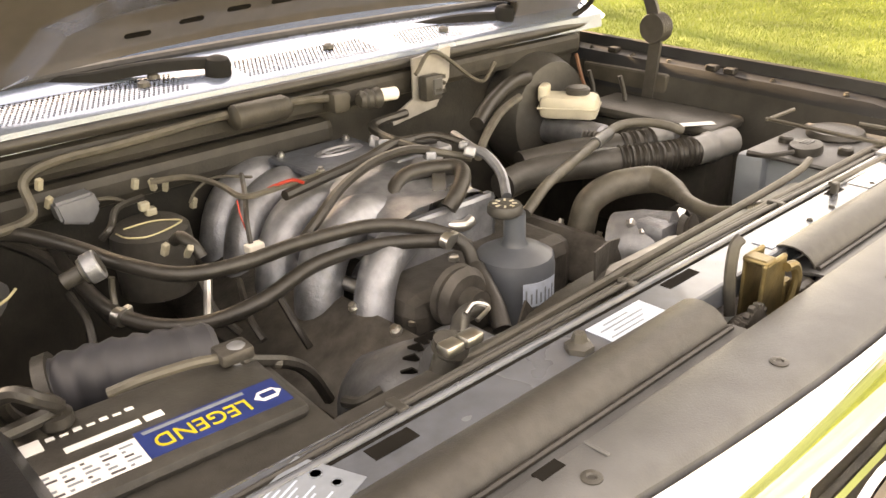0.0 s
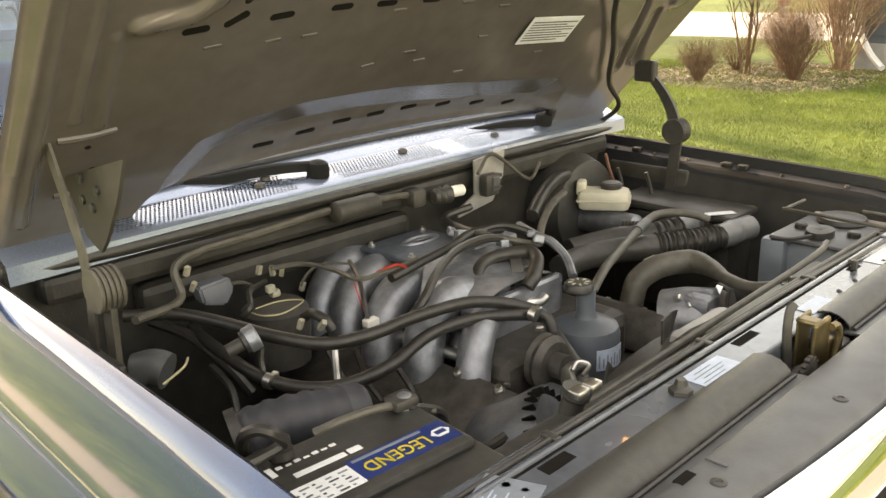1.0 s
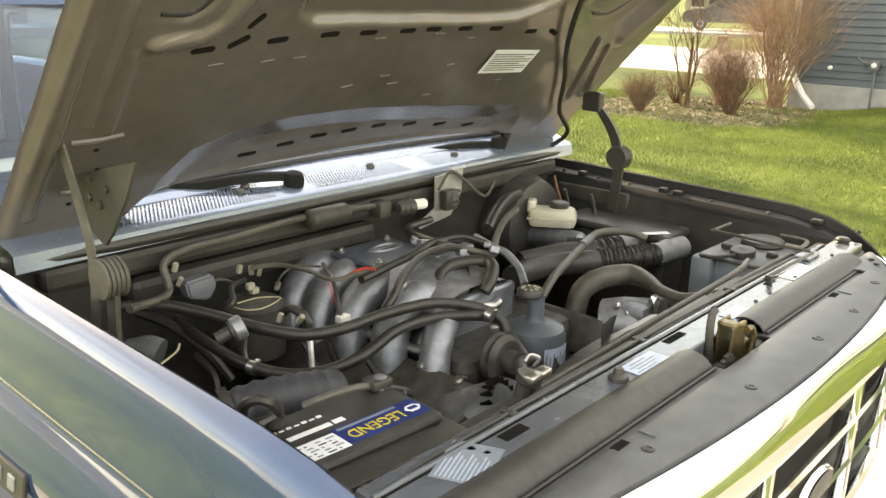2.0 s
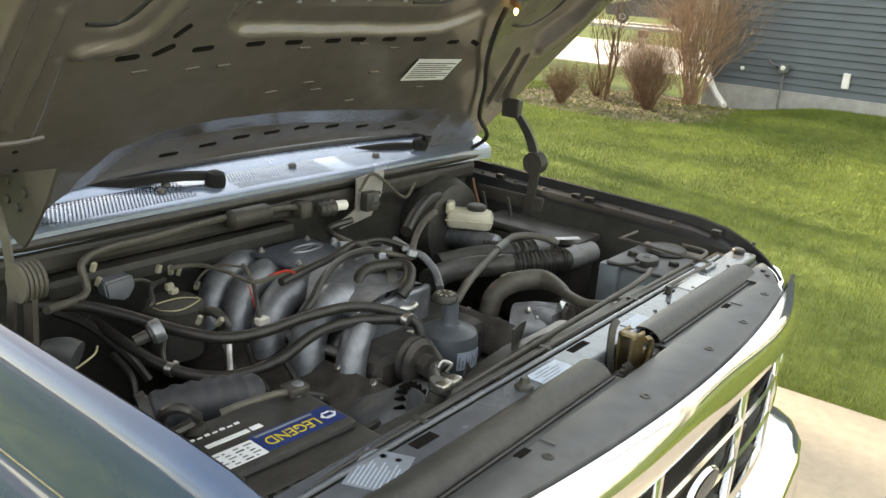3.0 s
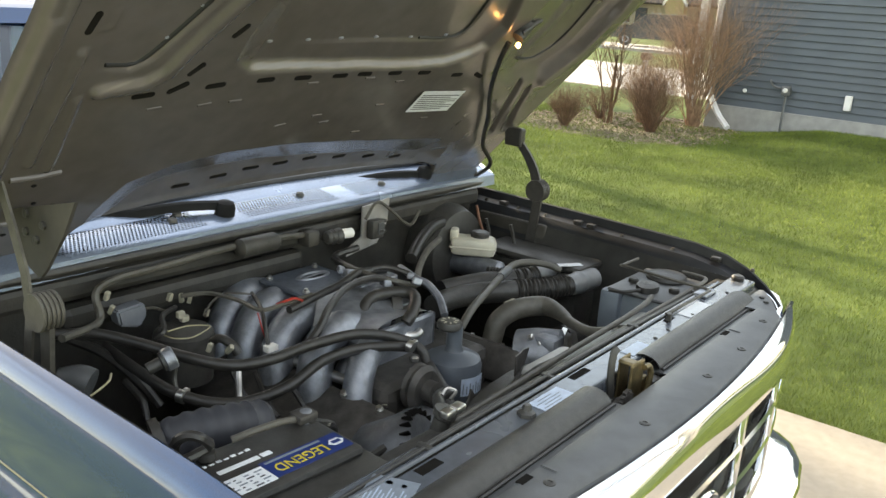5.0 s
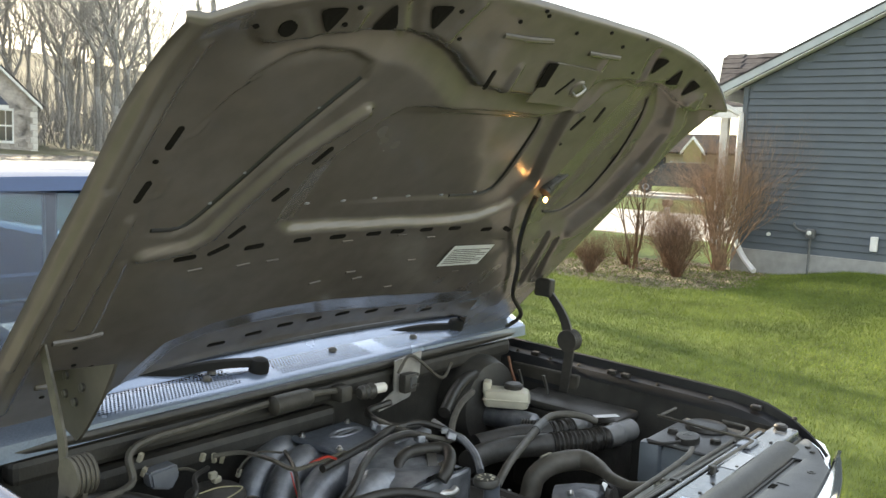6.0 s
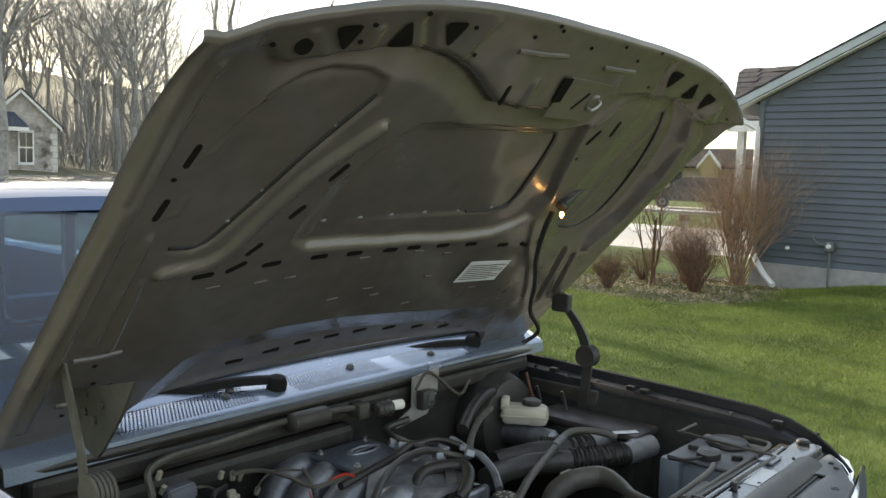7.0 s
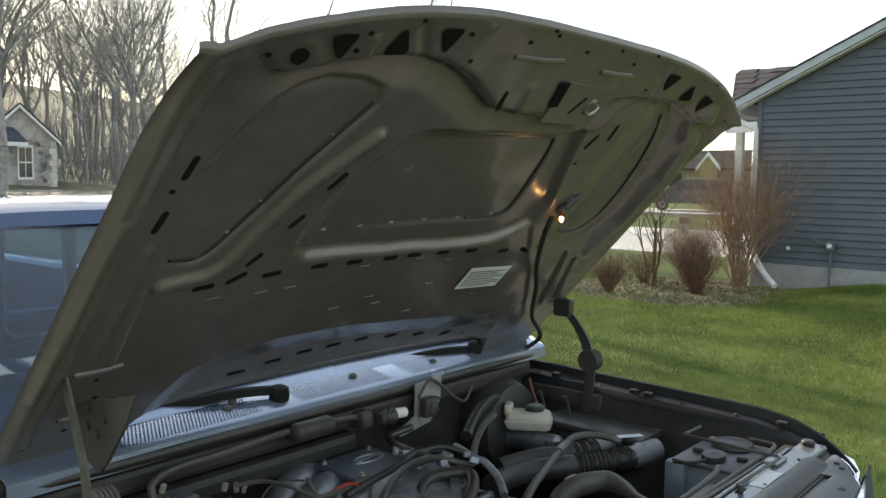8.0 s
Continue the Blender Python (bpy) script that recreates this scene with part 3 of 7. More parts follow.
# fenders
RAILB = mat("dark_navy_rail", (0.011, 0.012, 0.015), 0.4, 0, 30, 0.4, 0.2)
def fender(side):
    """One front wing: side -1 passenger, 1 driver."""
    f = part("fender", bmesh.new(), PAINT, truck, "blue metallic front fender")
    rows = []
    prof = [(0.690, 1.045), (0.700, 1.095), (0.712, 1.112), (0.740, 1.118), (0.744, 1.157), (0.748, 1.160), (0.754, 1.1575), (0.761, 1.152), (0.768, 1.143), (0.774, 1.131), (0.779, 1.115), (0.783, 1.095), (0.786, 1.07), (0.788, 1.045), (0.790, 1.025), (0.792, 1.015), (0.796, 1.008), (0.803, 0.996), (0.811, 0.978), (0.819, 0.955), (0.8235, 0.938), (0.8250, 0.925), (0.8245, 0.90), (0.822, 0.84), (0.820, 0.79), (0.832, 0.76), (0.85, 0.70), (0.85, 0.60), (0.84, 0.55)]
    ys = [0.055, 0.075, 0.10, 0.14, 0.20, 0.28, 0.40, 0.55, 0.75, 0.95, 1.15, 1.34]
    for y in ys:
        row = []
        nose = max(0.0, (0.30 - y) / 0.245)
        for x, z in prof:
            zz = z - 0.018 * (side > 0 and x > 0.74) - 0.015 * nose - 0.085 * nose**3 + (y - 0.5) * 0.028
            xx = x - (0.035 if side < 0 else 0.006) * nose**2 * (x > 0.74)
            row.append((CX + side * xx, y, zz))
        rows.append(row)
    # far wing: the blue crown edge takes the rail's dark colour as shade
    part("fender_skin", loft([row[4 if side < 0 else 7:] for row in rows], 0.0015), PAINT, f, "", True)
    part("fender_rail", loft([row[: 5 if side < 0 else 8] for row in rows], 0.0015), RAILB, f, "dark inner mounting rail, on the far wing with its shade-coloured crown edge", True)
    for k, y in enumerate((0.22, 0.56, 0.60, 0.84)):
        part("rubber_bump", boxed((-0.009, -0.012, 0), (0.009, 0.012, 0.012), 0.003, Matrix.Translation((CX + side * 0.724, y, 1.112 + (y - 0.5) * 0.028))), RUBBER, f)
    for y in (0.13, 0.33, 0.47, 0.70, 0.79, 0.9):
        part("bolt", lathe([(0.006, 0), (0.006, 0.003), (0.004, 0.003), (0.004, 0.006)], Matrix.Translation((CX + side * 0.722, y, 1.113 + (y - 0.5) * 0.028)), 8), DARK_MET, f)
    part("inner_apron", loft([[(CX + side * 0.70, y, 1.09 + (y - 0.5) * 0.028), (CX + side * 0.69, y, 1.04), (CX + side * 0.665, y, 0.98), (CX + side * 0.655, y, 0.85), (CX + side * 0.60, y, 0.70), (CX + side * 0.58, y, 0.45)] for y in (0.12, 0.3, 0.6, 0.95)], 0.002), APRON, f, "", True)
    return f


BAY = mat("dusty_black_bay_paint", (0.038, 0.035, 0.030), 0.55, 0, 30, 0.5, 0.3, 200)
APRON = mat("dark_apron_paint", (0.022, 0.021, 0.019), 0.6, 0, 30, 0.5, 0.3, 200)
near_f = fender(-1)
fender(1)
PIN = mat("gold_pinstripe", (0.34, 0.29, 0.15), 0.35)
part("pinstripe", tube([(CX - 0.7918, y, 1.0185 + (y - 0.5) * 0.028) for y in (0.30, 0.6, 0.9, 1.2, 1.33)], 0.0012, sides=6), PIN, near_f, "thin gold pinstripe")
badge = part("badge", boxed((-0.004, -0.11, -0.022), (0.004, 0.11, 0.022), 0.003, Matrix.Translation((-0.795, 0.825, 0.921)) @ pose(0, 0, 0, 0, 10)), BLACK_PL, near_f, "black model badge with raised chrome characters")
for k in range(4):
    part("badge_bar", boxed((-0.002, -0.011, -0.011), (0.002, 0.011, 0.011), 0.002, Matrix.Translation((-0.8, 0.75 + 0.045 * k, 0.921)) @ pose(0, 0, 0, 0, 10)), ALU, badge)

# header panel behind the grille, with the roll and the radiator rail
header = part("header_panel", bmesh.new(), GREY_PL, truck, "dark grey grille header panel")
hx = [-0.66, -0.60, -0.53, -0.45, -0.30, -0.15, 0.0, 0.15, 0.30, 0.42, 0.50]


def lip(r):
    return -0.044 + 0.15 * r * r


part("panel", loft([[(CX + r, lip(r), 1.070), (CX + r, lip(r) + 0.002, 1.084), (CX + r, lip(r) + 0.010, 1.090), (CX + r, 0.040, 1.091), (CX + r, 0.044, 1.089), (CX + r, 0.046, 1.078)] for r in hx], 0.003), GREY_PL, header, "", True)
for x0, x1 in ((-0.62, -0.075), (0.09, 0.54)):
    part("panel_ledge", loft([[(x, 0.046, 1.079), (x, 0.070, 1.077), (x, 0.105, 1.066)] for x in np.linspace(x0, x1, 7)], 0.003), GREY_PL, header, "", True)
for x0, x1 in ((-0.655, -0.085), (0.10, 0.60)):
    rows = []
    for x in np.linspace(x0, x1, 12):
        rows.append([(x, 0.066 + 0.033 * (1 - math.cos(a)), 1.070 + 0.027 * math.sin(a)) for a in np.linspace(-0.2, math.pi + 0.1, 11)])
    part("rolled_seal", loft(rows, 0.002), BLACK_PL, header, "rounded black air deflector moulding", True)
    part("seal_bead", tube([(x, 0.0645, 1.0795) for x in np.linspace(x0, x1, 8)], 0.003, sides=6), RUBBER, header, "", True)
part("corner_cap", loft([[(x, y0 + (0.092 - y0) * t, 1.080 + 0.006 * math.sin(math.pi * t) - 0.03 * (t < 0.01)) for t in (0, 0.02, 0.35, 0.7, 1)] for x, y0 in ((0.54, -0.002), (0.575, 0.012), (0.61, 0.028), (0.65, 0.048), (0.685, 0.070))], 0.003), GREY_PL, header, "grey headlamp corner cap", True)
part("chrome_edge", tube([(0.54, -0.005, 1.079), (0.60, 0.020, 1.080), (0.65, 0.045, 1.080), (0.688, 0.070, 1.078)], 0.0016, sides=8), CHROME, header, "thin chrome edge", True)
for x, y in ((0.60, 0.045), (0.625, 0.062)):
    part("bolt", lathe([(0.006, 0), (0.006, 0.003), (0.003, 0.004)], Matrix.Translation((x, y, 1.0855)), 10), BLACK_PL, header)
for x in (-0.345, 0.355):
    part("tab_rib", boxed((x, 0.018, 1.0908), (x + 0.004, 0.042, 1.0925), 0.001), GREY_PL, header)
for x, y in ((-0.372, 0.012), (-0.13, -0.007), (0.109, -0.011), (0.275, -0.012), (0.46, 0.008)):
    part("clip", lathe([(0.0085, 0), (0.0085, 0.001), (0.006, 0.0016), (0.004, 0.0016), (0.003, 0.0003)], Matrix.Translation((x, y, 1.0905)), 16), BLACK_PL, header, "black plastic push clip", True)
for x in (-0.385, 0.335):
    part("clip_hole", boxed((x - 0.016, 0.034, 1.0895), (x + 0.010, 0.045, 1.0915)), SLOT, header)
RAILM = mat("blue_grey_rail_paint", (0.105, 0.118, 0.14), 0.26, 0.2, 40, 0.2, 0.1, coat=0.4)
rail = part("radiator_support", boxed((-0.66, 0.108, 1.062), (0.72, 0.164, 1.091), 0.004), RAILM, truck, "bare metal radiator support rail")
part("rail_gap", boxed((-0.66, 0.158, 1.0905), (0.64, 0.1615, 1.0915)), SLOT, rail)
part("rail_flange", boxed((-0.66, 0.1625, 1.080), (0.64, 0.171, 1.0945), 0.003), RAILM, rail)
part("rail_end_plate", boxed((-0.66, 0.090, 1.055), (-0.40, 0.196, 1.0895), 0.006), RAILM, rail)
for x0, x1, y0, y1 in ((-0.472, -0.428, 0.138, 0.154), (-0.075, -0.02, 0.142, 0.155), (0.30, 0.335, 0.143, 0.154), (0.53, 0.55, 0.142, 0.152)):
    part("rail_slot", boxed((x0, y0, 1.0905), (x1, y1, 1.0918)), SLOT, rail)
SKY_LB = mat("pale_blue_label", (0.42, 0.50, 0.62), 0.35, 0, 60, 0.15)
hl = part("caution_label", boxed((-0.206, 0.118, 1.0915), (-0.120, 0.150, 1.0922)), SKY_LB, rail, "pale blue and white caution label")
for k in range(4):
    part("print_bar", boxed((-0.200 + 0.012 * (k % 2), 0.122 + k * 0.0066, 1.0922), (-0.15 + 0.008 * (k % 3), 0.1236 + k * 0.0066, 1.0926)), TANK, hl)
BLM = pose(-0.540, 0.1405, 1.0915, 0, 0, 22)
hl = part("belt_label", boxed((-0.042, -0.031, 0), (0.042, 0.031, 0.0008), 0, BLM), mat("grey_label_film", (0.20, 0.23, 0.27), 0.3, 0, 60, 0.15), rail, "grey label with a belt routing drawing")
for k in range(11):
    part("print_bar", boxed((-0.038, -0.028 + k * 0.0052, 0.0008), (0.004 + 0.007 * (k % 3), -0.0262 + k * 0.0052, 0.0011), 0, BLM), SKY_LB, hl)
for x, y, r in ((0.028, -0.014, 0.005), (0.030, 0.006, 0.006), (0.020, 0.018, 0.004)):
    part("belt_drawing", lathe([(r, 0.0008), (r, 0.0012), (r - 0.0015, 0.0012), (r - 0.0015, 0.0008)], BLM @ Matrix.Translation((x, y, 0)), 14), TANK, hl)
for y_, z_, r_ in ((0.178, 1.090, 0.0032), (0.187, 1.086, 0.0032)):
    part("rail_line", tube([(-0.60, y_, z_ - 0.012), (-0.55, y_, z_), (0.0, y_ + 0.004, z_ + 0.002), (0.40, y_, z_), (0.60, y_ - 0.004, z_), (0.66, y_ - 0.02, z_ - 0.01)], r_, sides=8), BLACK_PL, rail, "thin dark line clipped along the rail", True)
for x_ in (-0.42, -0.1, 0.22, 0.52):
    part("line_clip", boxed((x_, 0.170, 1.078), (x_ + 0.010, 0.193, 1.095), 0.002), BLACK_PL, rail)
for x_ in (0.20, 0.26, 0.38, 0.58):
    part("rivet", lathe([(0.004, 0), (0.0035, 0.002), (0.001, 0.003)], Matrix.Translation((x_, 0.125, 1.0912)), 8), BLACK_PL, rail)
part("wing_nut", lathe([(0.014, 0), (0.014, 0.006), (0.008, 0.010), (0.006, 0.018)], Matrix.Translation((-0.238, 0.132, 1.0912)), 6), BLACK_PL, rail, "dark rounded fastener", True)
part("wing_nut", boxed((-0.006, -0.004, 0), (0.006, 0.004, 0.016), 0.002, Matrix.Translation((0.31, 0.145, 1.0912))), BLACK_PL, rail)
part("rail_label", boxed((0.09, 0.116, 1.0915), (0.16, 0.142, 1.0922)), SKY_LB, rail, "pale blue label")
part("rail_label", boxed((0.36, 0.120, 1.0915), (0.47, 0.150, 1.0922)), LABEL, rail, "white label")
part("rail_bracket", boxed((0.50, 0.142, 1.0910), (0.56, 0.172, 1.0990), 0.003), ALU, rail, "bright folded bracket", True)

# hood latch
latch = part("hood_latch", boxed((-0.075, 0.046, 1.022), (0.095, 0.112, 1.034), 0.004), BAY, truck, "yellow zinc-plated hood latch, worn and greasy")
part("latch_plate", boxed((-0.012, 0.072, 1.03), (0.036, 0.078, 1.118), 0.003), BRASS, latch)
part("latch_plate", boxed((-0.008, 0.096, 1.03), (0.032, 0.101, 1.122), 0.003), BRASS, latch)
part("latch_bridge", boxed((-0.010, 0.072, 1.114), (0.012, 0.101, 1.121), 0.003), BRASS, latch)
part("latch_flange", boxed((0.032, 0.070, 1.035), (0.052, 0.082, 1.085), 0.005), BRASS, latch)
part("latch_hook", tube([(0.038, 0.066, 1.05), (0.046, 0.064, 1.085), (0.040, 0.066, 1.104), (0.026, 0.068, 1.106)], 0.0055, sides=8), BRASS, latch, smooth=True)
gear = part("pivot", lathe([(0.020, -0.004), (0.020, 0.004), (0.012, 0.006), (0.006, 0.009)], pose(-0.034, 0.068, 1.060, 90), 20), DARK_MET, latch, smooth=True)
for k in range(9):
    part("tooth", boxed((0.0185, -0.003, -0.0035), (0.025, 0.003, 0.0035), 0.001, pose(-0.034, 0.068, 1.060, 90) @ Matrix.Rotation(0.45 * k - 0.4, 4, "Z")), DARK_MET, gear)
part("spring", tube([(-0.05, 0.088, 1.045), (-0.02, 0.09, 1.05), (0.01, 0.088, 1.045)], 0.006, sides=8, ribs=0.002, pitch=0.005), DARK_MET, latch, smooth=True)
part("release_lever", tube([(-0.022, 0.100, 1.055), (-0.026, 0.103, 1.10), (-0.020, 0.105, 1.132), (-0.010, 0.104, 1.140)], 0.0065, sides=8, flat=0.5), BLACK_PL, latch, smooth=True)
part("latch_shroud", boxed((0.052, 0.060, 1.03), (0.094, 0.106, 1.072), 0.008), BLACK_PL, latch)
part("latch_stud", lathe([(0.007, 0), (0.007, 0.014), (0.010, 0.016), (0.010, 0.022)], pose(0.060, 0.066, 1.060, 60), 10), DARK_MET, latch, "", True)

stop = part("bump_stop", boxed((0.63, 0.105, 1.060), (0.735, 0.205, 1.072), 0.005, pose(0, 0, 0)), BAY, truck, "rubber hood bump stop on a dark bracket")
part("stud", lathe([(0.005, 0), (0.005, 0.020)], Matrix.Translation((0.695, 0.142, 1.072)), 10), STEEL, stop)
part("rubber_head", lathe([(0.008, 0.018), (0.014, 0.020), (0.015, 0.027), (0.011, 0.031), (0.003, 0.032)], Matrix.Translation((0.695, 0.142, 1.072)), 18), RUBBER, stop, "", True)
part("lock_nut", lathe([(0.013, 0), (0.013, 0.008)], Matrix.Translation((0.695, 0.142, 1.072)), 6), STEEL, stop)
part("bolt", lathe([(0.008, 0), (0.008, 0.006), (0.004, 0.007)], Matrix.Translation((0.66, 0.185, 1.072)), 6), BLACK_PL, stop)

# grille
grille = part("grille", bmesh.new(), CHROME, truck, "chrome grille with black rectangular openings")
gx = np.linspace(-0.64, 0.64, 45)


def gfront(r):
    return -0.054 + 0.10 * max(0.0, abs(r) / 0.70) ** 4


part("chrome_surround", loft([[(CX + r, lip(r) + 0.001, 1.076), (CX + r, lip(r) - 0.004, 1.0815), (CX + r, lip(r) - 0.011, 1.080), (CX + r, lip(r) * 0.5 + gfront(r) * 0.5 - 0.013, 1.069), (CX + r, gfront(r) - 0.012, 1.050), (CX + r, gfront(r) - 0.016, 1.030), (CX + r, gfront(r) - 0.016, 1.012), (CX + r, gfront(r) - 0.010, 1.004), (CX + r, gfront(r) + 0.004, 1.001), (CX + r, gfront(r) + 0.03, 0.999)] for r in gx], 0.003), CHROME, grille, "", True)
part("chrome_surround", loft([[(CX + r, gfront(r) + 0.03, 0.775), (CX + r, gfront(r) - 0.004, 0.772), (CX + r, gfront(r) - 0.008, 0.755), (CX + r, gfront(r), 0.735)] for r in gx], 0.003), CHROME, grille, "", True)
for z in (0.93, 0.852):
    part("crossbar", loft([[(CX + r, gfront(r) + 0.03, z + 0.008), (CX + r, gfront(r) - 0.003, z + 0.007), (CX + r, gfront(r) - 0.007, z), (CX + r, gfront(r) - 0.003, z - 0.007), (CX + r, gfront(r) + 0.03, z - 0.008)] for r in gx], 0.002), CHROME, grille, "", True)
for r in (-0.64, -0.42, -0.185, 0.185, 0.42, 0.64):
    y = gfront(r)
    part("upright", boxed((CX + r - 0.007, y - 0.006, 0.765), (CX + r + 0.007, y + 0.03, 1.005), 0.004), CHROME, grille, "", True)
part("mesh_back", loft([[(CX + r, gfront(r) + 0.032, 1.0), (CX + r, gfront(r) + 0.075, 0.985), (CX + r, gfront(r) + 0.085, 0.9), (CX + r, gfront(r) + 0.075, 0.79), (CX + r, gfront(r) + 0.032, 0.77)] for r in gx], 0.002), BLACK_PL, grille, "black inner grille")
emb = part("oval_emblem", lathe([(0.001, 0.012), (0.060, 0.010), (0.066, 0.004), (0.066, 0)], Matrix.Translation((CX + 0.0, gfront(0) - 0.004, 0.89)) @ pose(0, 0, 0, 90) @ Matrix.Diagonal((0.95, 0.38, 1, 1)), 40), CHROME, grille, "blue oval emblem with a chrome rim", True)
part("emblem_field", lathe([(0.001, 0.0135), (0.053, 0.0118)], Matrix.Translation((CX + 0.0, gfront(0) - 0.004, 0.89)) @ pose(0, 0, 0, 90) @ Matrix.Diagonal((0.98, 0.37, 1, 1)), 40), GREY_PL, emb)
# headlamp doors, bumper, front valance
for side in (-1, 1):
    part("headlamp", loft([[(CX + side * x, y, z) for x, y in ((0.66, 0.036), (0.74, 0.052), (0.82, 0.085), (0.875, 0.14), (0.895, 0.20))] for z in (1.03, 1.02, 0.9, 0.8, 0.79)], 0.01), CHROME, truck, "chrome headlamp surround", True)
    if side < 0:
        part("headlamp_cap", loft([[(CX + side * x, y + dy, z) for x, y in ((0.64, 0.020), (0.72, 0.045), (0.80, 0.085), (0.86, 0.14))] for dy, z in ((-0.004, 1.02), (0.0, 1.062), (0.01, 1.070), (0.06, 1.072))], 0.003), BLACK_PL, truck, "", True)
BUMP = [(0.965, 0.20), (0.958, 0.10), (0.935, 0.035), (0.895, -0.01), (0.82, -0.048), (0.70, -0.076), (0.50, -0.096), (0.25, -0.106)]
BUMP = [(-x, y) for x, y in BUMP] + [(0, -0.109)] + BUMP[::-1]
bump = part("bumper", loft([[(CX + x * (1 - dy * 0.5), y + dy, z) for x, y in BUMP] for dy, z in ((0.17, 0.632), (0.03, 0.634), (0.012, 0.629), (0.003, 0.617), (0.0, 0.59), (-0.004, 0.54), (0.0, 0.47), (0.03, 0.43))], 0.004), CHROME, truck, "chrome front bumper", True)
# cowl, firewall, windshield, cab
cowl = part("cowl", bmesh.new(), PAINT, truck, "blue cowl panel with a perforated vent grille")


def cow(r):
    return -0.05 * (r / 0.72) ** 2


# truck blue lightened, so the colour itself carries the sky's glare on the cowl
COWL_P = mat("sky_brightened_cowl_paint", (0.24, 0.30, 0.41), 0.26, 0.55, 300, 0.15, coat=1.0)
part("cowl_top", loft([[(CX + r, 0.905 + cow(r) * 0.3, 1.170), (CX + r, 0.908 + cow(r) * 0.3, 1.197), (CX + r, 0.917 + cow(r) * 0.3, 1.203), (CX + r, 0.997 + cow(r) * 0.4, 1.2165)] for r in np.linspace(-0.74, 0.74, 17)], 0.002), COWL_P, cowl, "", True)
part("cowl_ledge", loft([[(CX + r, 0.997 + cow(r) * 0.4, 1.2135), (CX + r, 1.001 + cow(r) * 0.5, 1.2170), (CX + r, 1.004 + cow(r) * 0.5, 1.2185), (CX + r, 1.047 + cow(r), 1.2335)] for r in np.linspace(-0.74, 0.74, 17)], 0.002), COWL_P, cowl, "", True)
part("cowl_seal", loft([[(CX + r, 0.900 + 0.008 * math.cos(a), 1.180 + 0.010 * math.sin(a)) for a in np.linspace(0, 2 * math.pi, 10)] for r in np.linspace(-0.70, 0.70, 9)]), RUBBER, cowl, "black rubber cowl seal", True)
vs, fs = [], []
for x0, x1 in ((-0.56, -0.19), (-0.09, 0.19), (0.25, 0.47)):
    for j in range(10):
        y = 0.926 + 0.0074 * j
        for i in range(int((x1 - x0) / 0.0078)):
            x, n0 = x0 + 0.0078 * i + (j % 2) * 0.0039, len(vs)
            yy, zz = y + cow(x - CX) * 0.4, 1.2038 + (y - 0.917) * 0.169
            vs += [(x + 0.0025 * math.cos(a), yy + 0.0022 * math.sin(a), zz) for a in (0.4 + k * math.pi / 3 for k in range(6))]
            fs.append(tuple(range(n0, n0 + 6)))
tagged(ob_from("perforation", vs, fs, SLOT, cowl), kind="stuff")
for x, y in ((-0.252, 0.962), (-0.225, 0.985), (0.10, 0.975), (0.36, 0.955)):
    part("washer_jet", lathe([(0.010, 0), (0.009, 0.006), (0.004, 0.009)], Matrix.Translation((x, y, 1.2035 + (y - 0.917) * 0.169)), 12), BLACK_PL, cowl)
FW_DARK = mat("dark_firewall_paint", (0.024, 0.022, 0.019), 0.6, 0, 30, 0.5, 0.3, 200)
fw = part("firewall", boxed((-0.70, 0.94, 0.35), (0.77, 0.97, 1.185), 0.01), FW_DARK, truck, "dark firewall")
part("firewall_ledge", boxed((-0.66, 0.90, 1.12), (0.72, 0.945, 1.165), 0.012), FW_DARK, fw)
part("firewall_duct", boxed((-0.52, 0.900, 1.06), (0.05, 0.945, 1.112), 0.016), FW_DARK, fw)
WIPER = mat("black_wiper_paint", (0.010, 0.010, 0.010), 0.7, 0, 60, 0.2, spec=0.15)
for x in (-0.13, 0.53):
    w = part("wiper", lathe([(0.021, 0), (0.021, 0.016), (0.017, 0.026), (0.008, 0.030)], pose(x, 0.955, 1.210, 8), 20), WIPER, cowl, "black wiper arm", True)
    part("wiper_arm", loft([[(x + 0.012 - 0.30 * t, 0.957 + 0.085 * t - dy * (0.72 - 0.3 * t), (1.236 if x < 0 else 1.224) + 0.006 * math.sin(math.pi * min(1.0, 1.6 * t)) - dz) for dy, dz in ((0.016, 0.018), (0.013, 0.003), (0.006, 0.0), (-0.006, 0.0), (-0.013, 0.003), (-0.016, 0.018))] for t in np.linspace(0, 1, 12)], 0.003), WIPER, w, "", True)
wsh = part("windshield", loft([[(CX + r, 1.05 + cow(r) * 1.3 + 0.62 * t, 1.234 + 0.311 * t) for r in np.linspace(-0.74, 0.74, 13)] for t in np.linspace(0, 1, 6)], 0.004), GLASS, truck, "clear windshield glass", True)
wsh.visible_shadow = False
part("windshield_seal", tube([(CX + r, 1.047 + cow(r) * 1.3, 1.236) for r in np.linspace(-0.74, 0.74, 9)], 0.008, sides=8), RUBBER, truck, "black rubber glass seal", True)
cab = part("cab", bmesh.new(), PAINT, truck, "blue metallic cab")
part("roof", loft([[(CX + r, y, z - 0.05 * abs(r / 0.76) ** 4) for r in np.linspace(-0.76, 0.76, 15)] for y, z in ((1.655, 1.545), (1.67, 1.58), (1.72, 1.60), (1.9, 1.615), (2.2, 1.62), (2.6, 1.61), (2.72, 1.585))], 0.02), PAINT, cab, "", True)
INTER = mat("blue_interior_trim", (0.045, 0.065, 0.11), 0.7, 0, 10, 0.1)
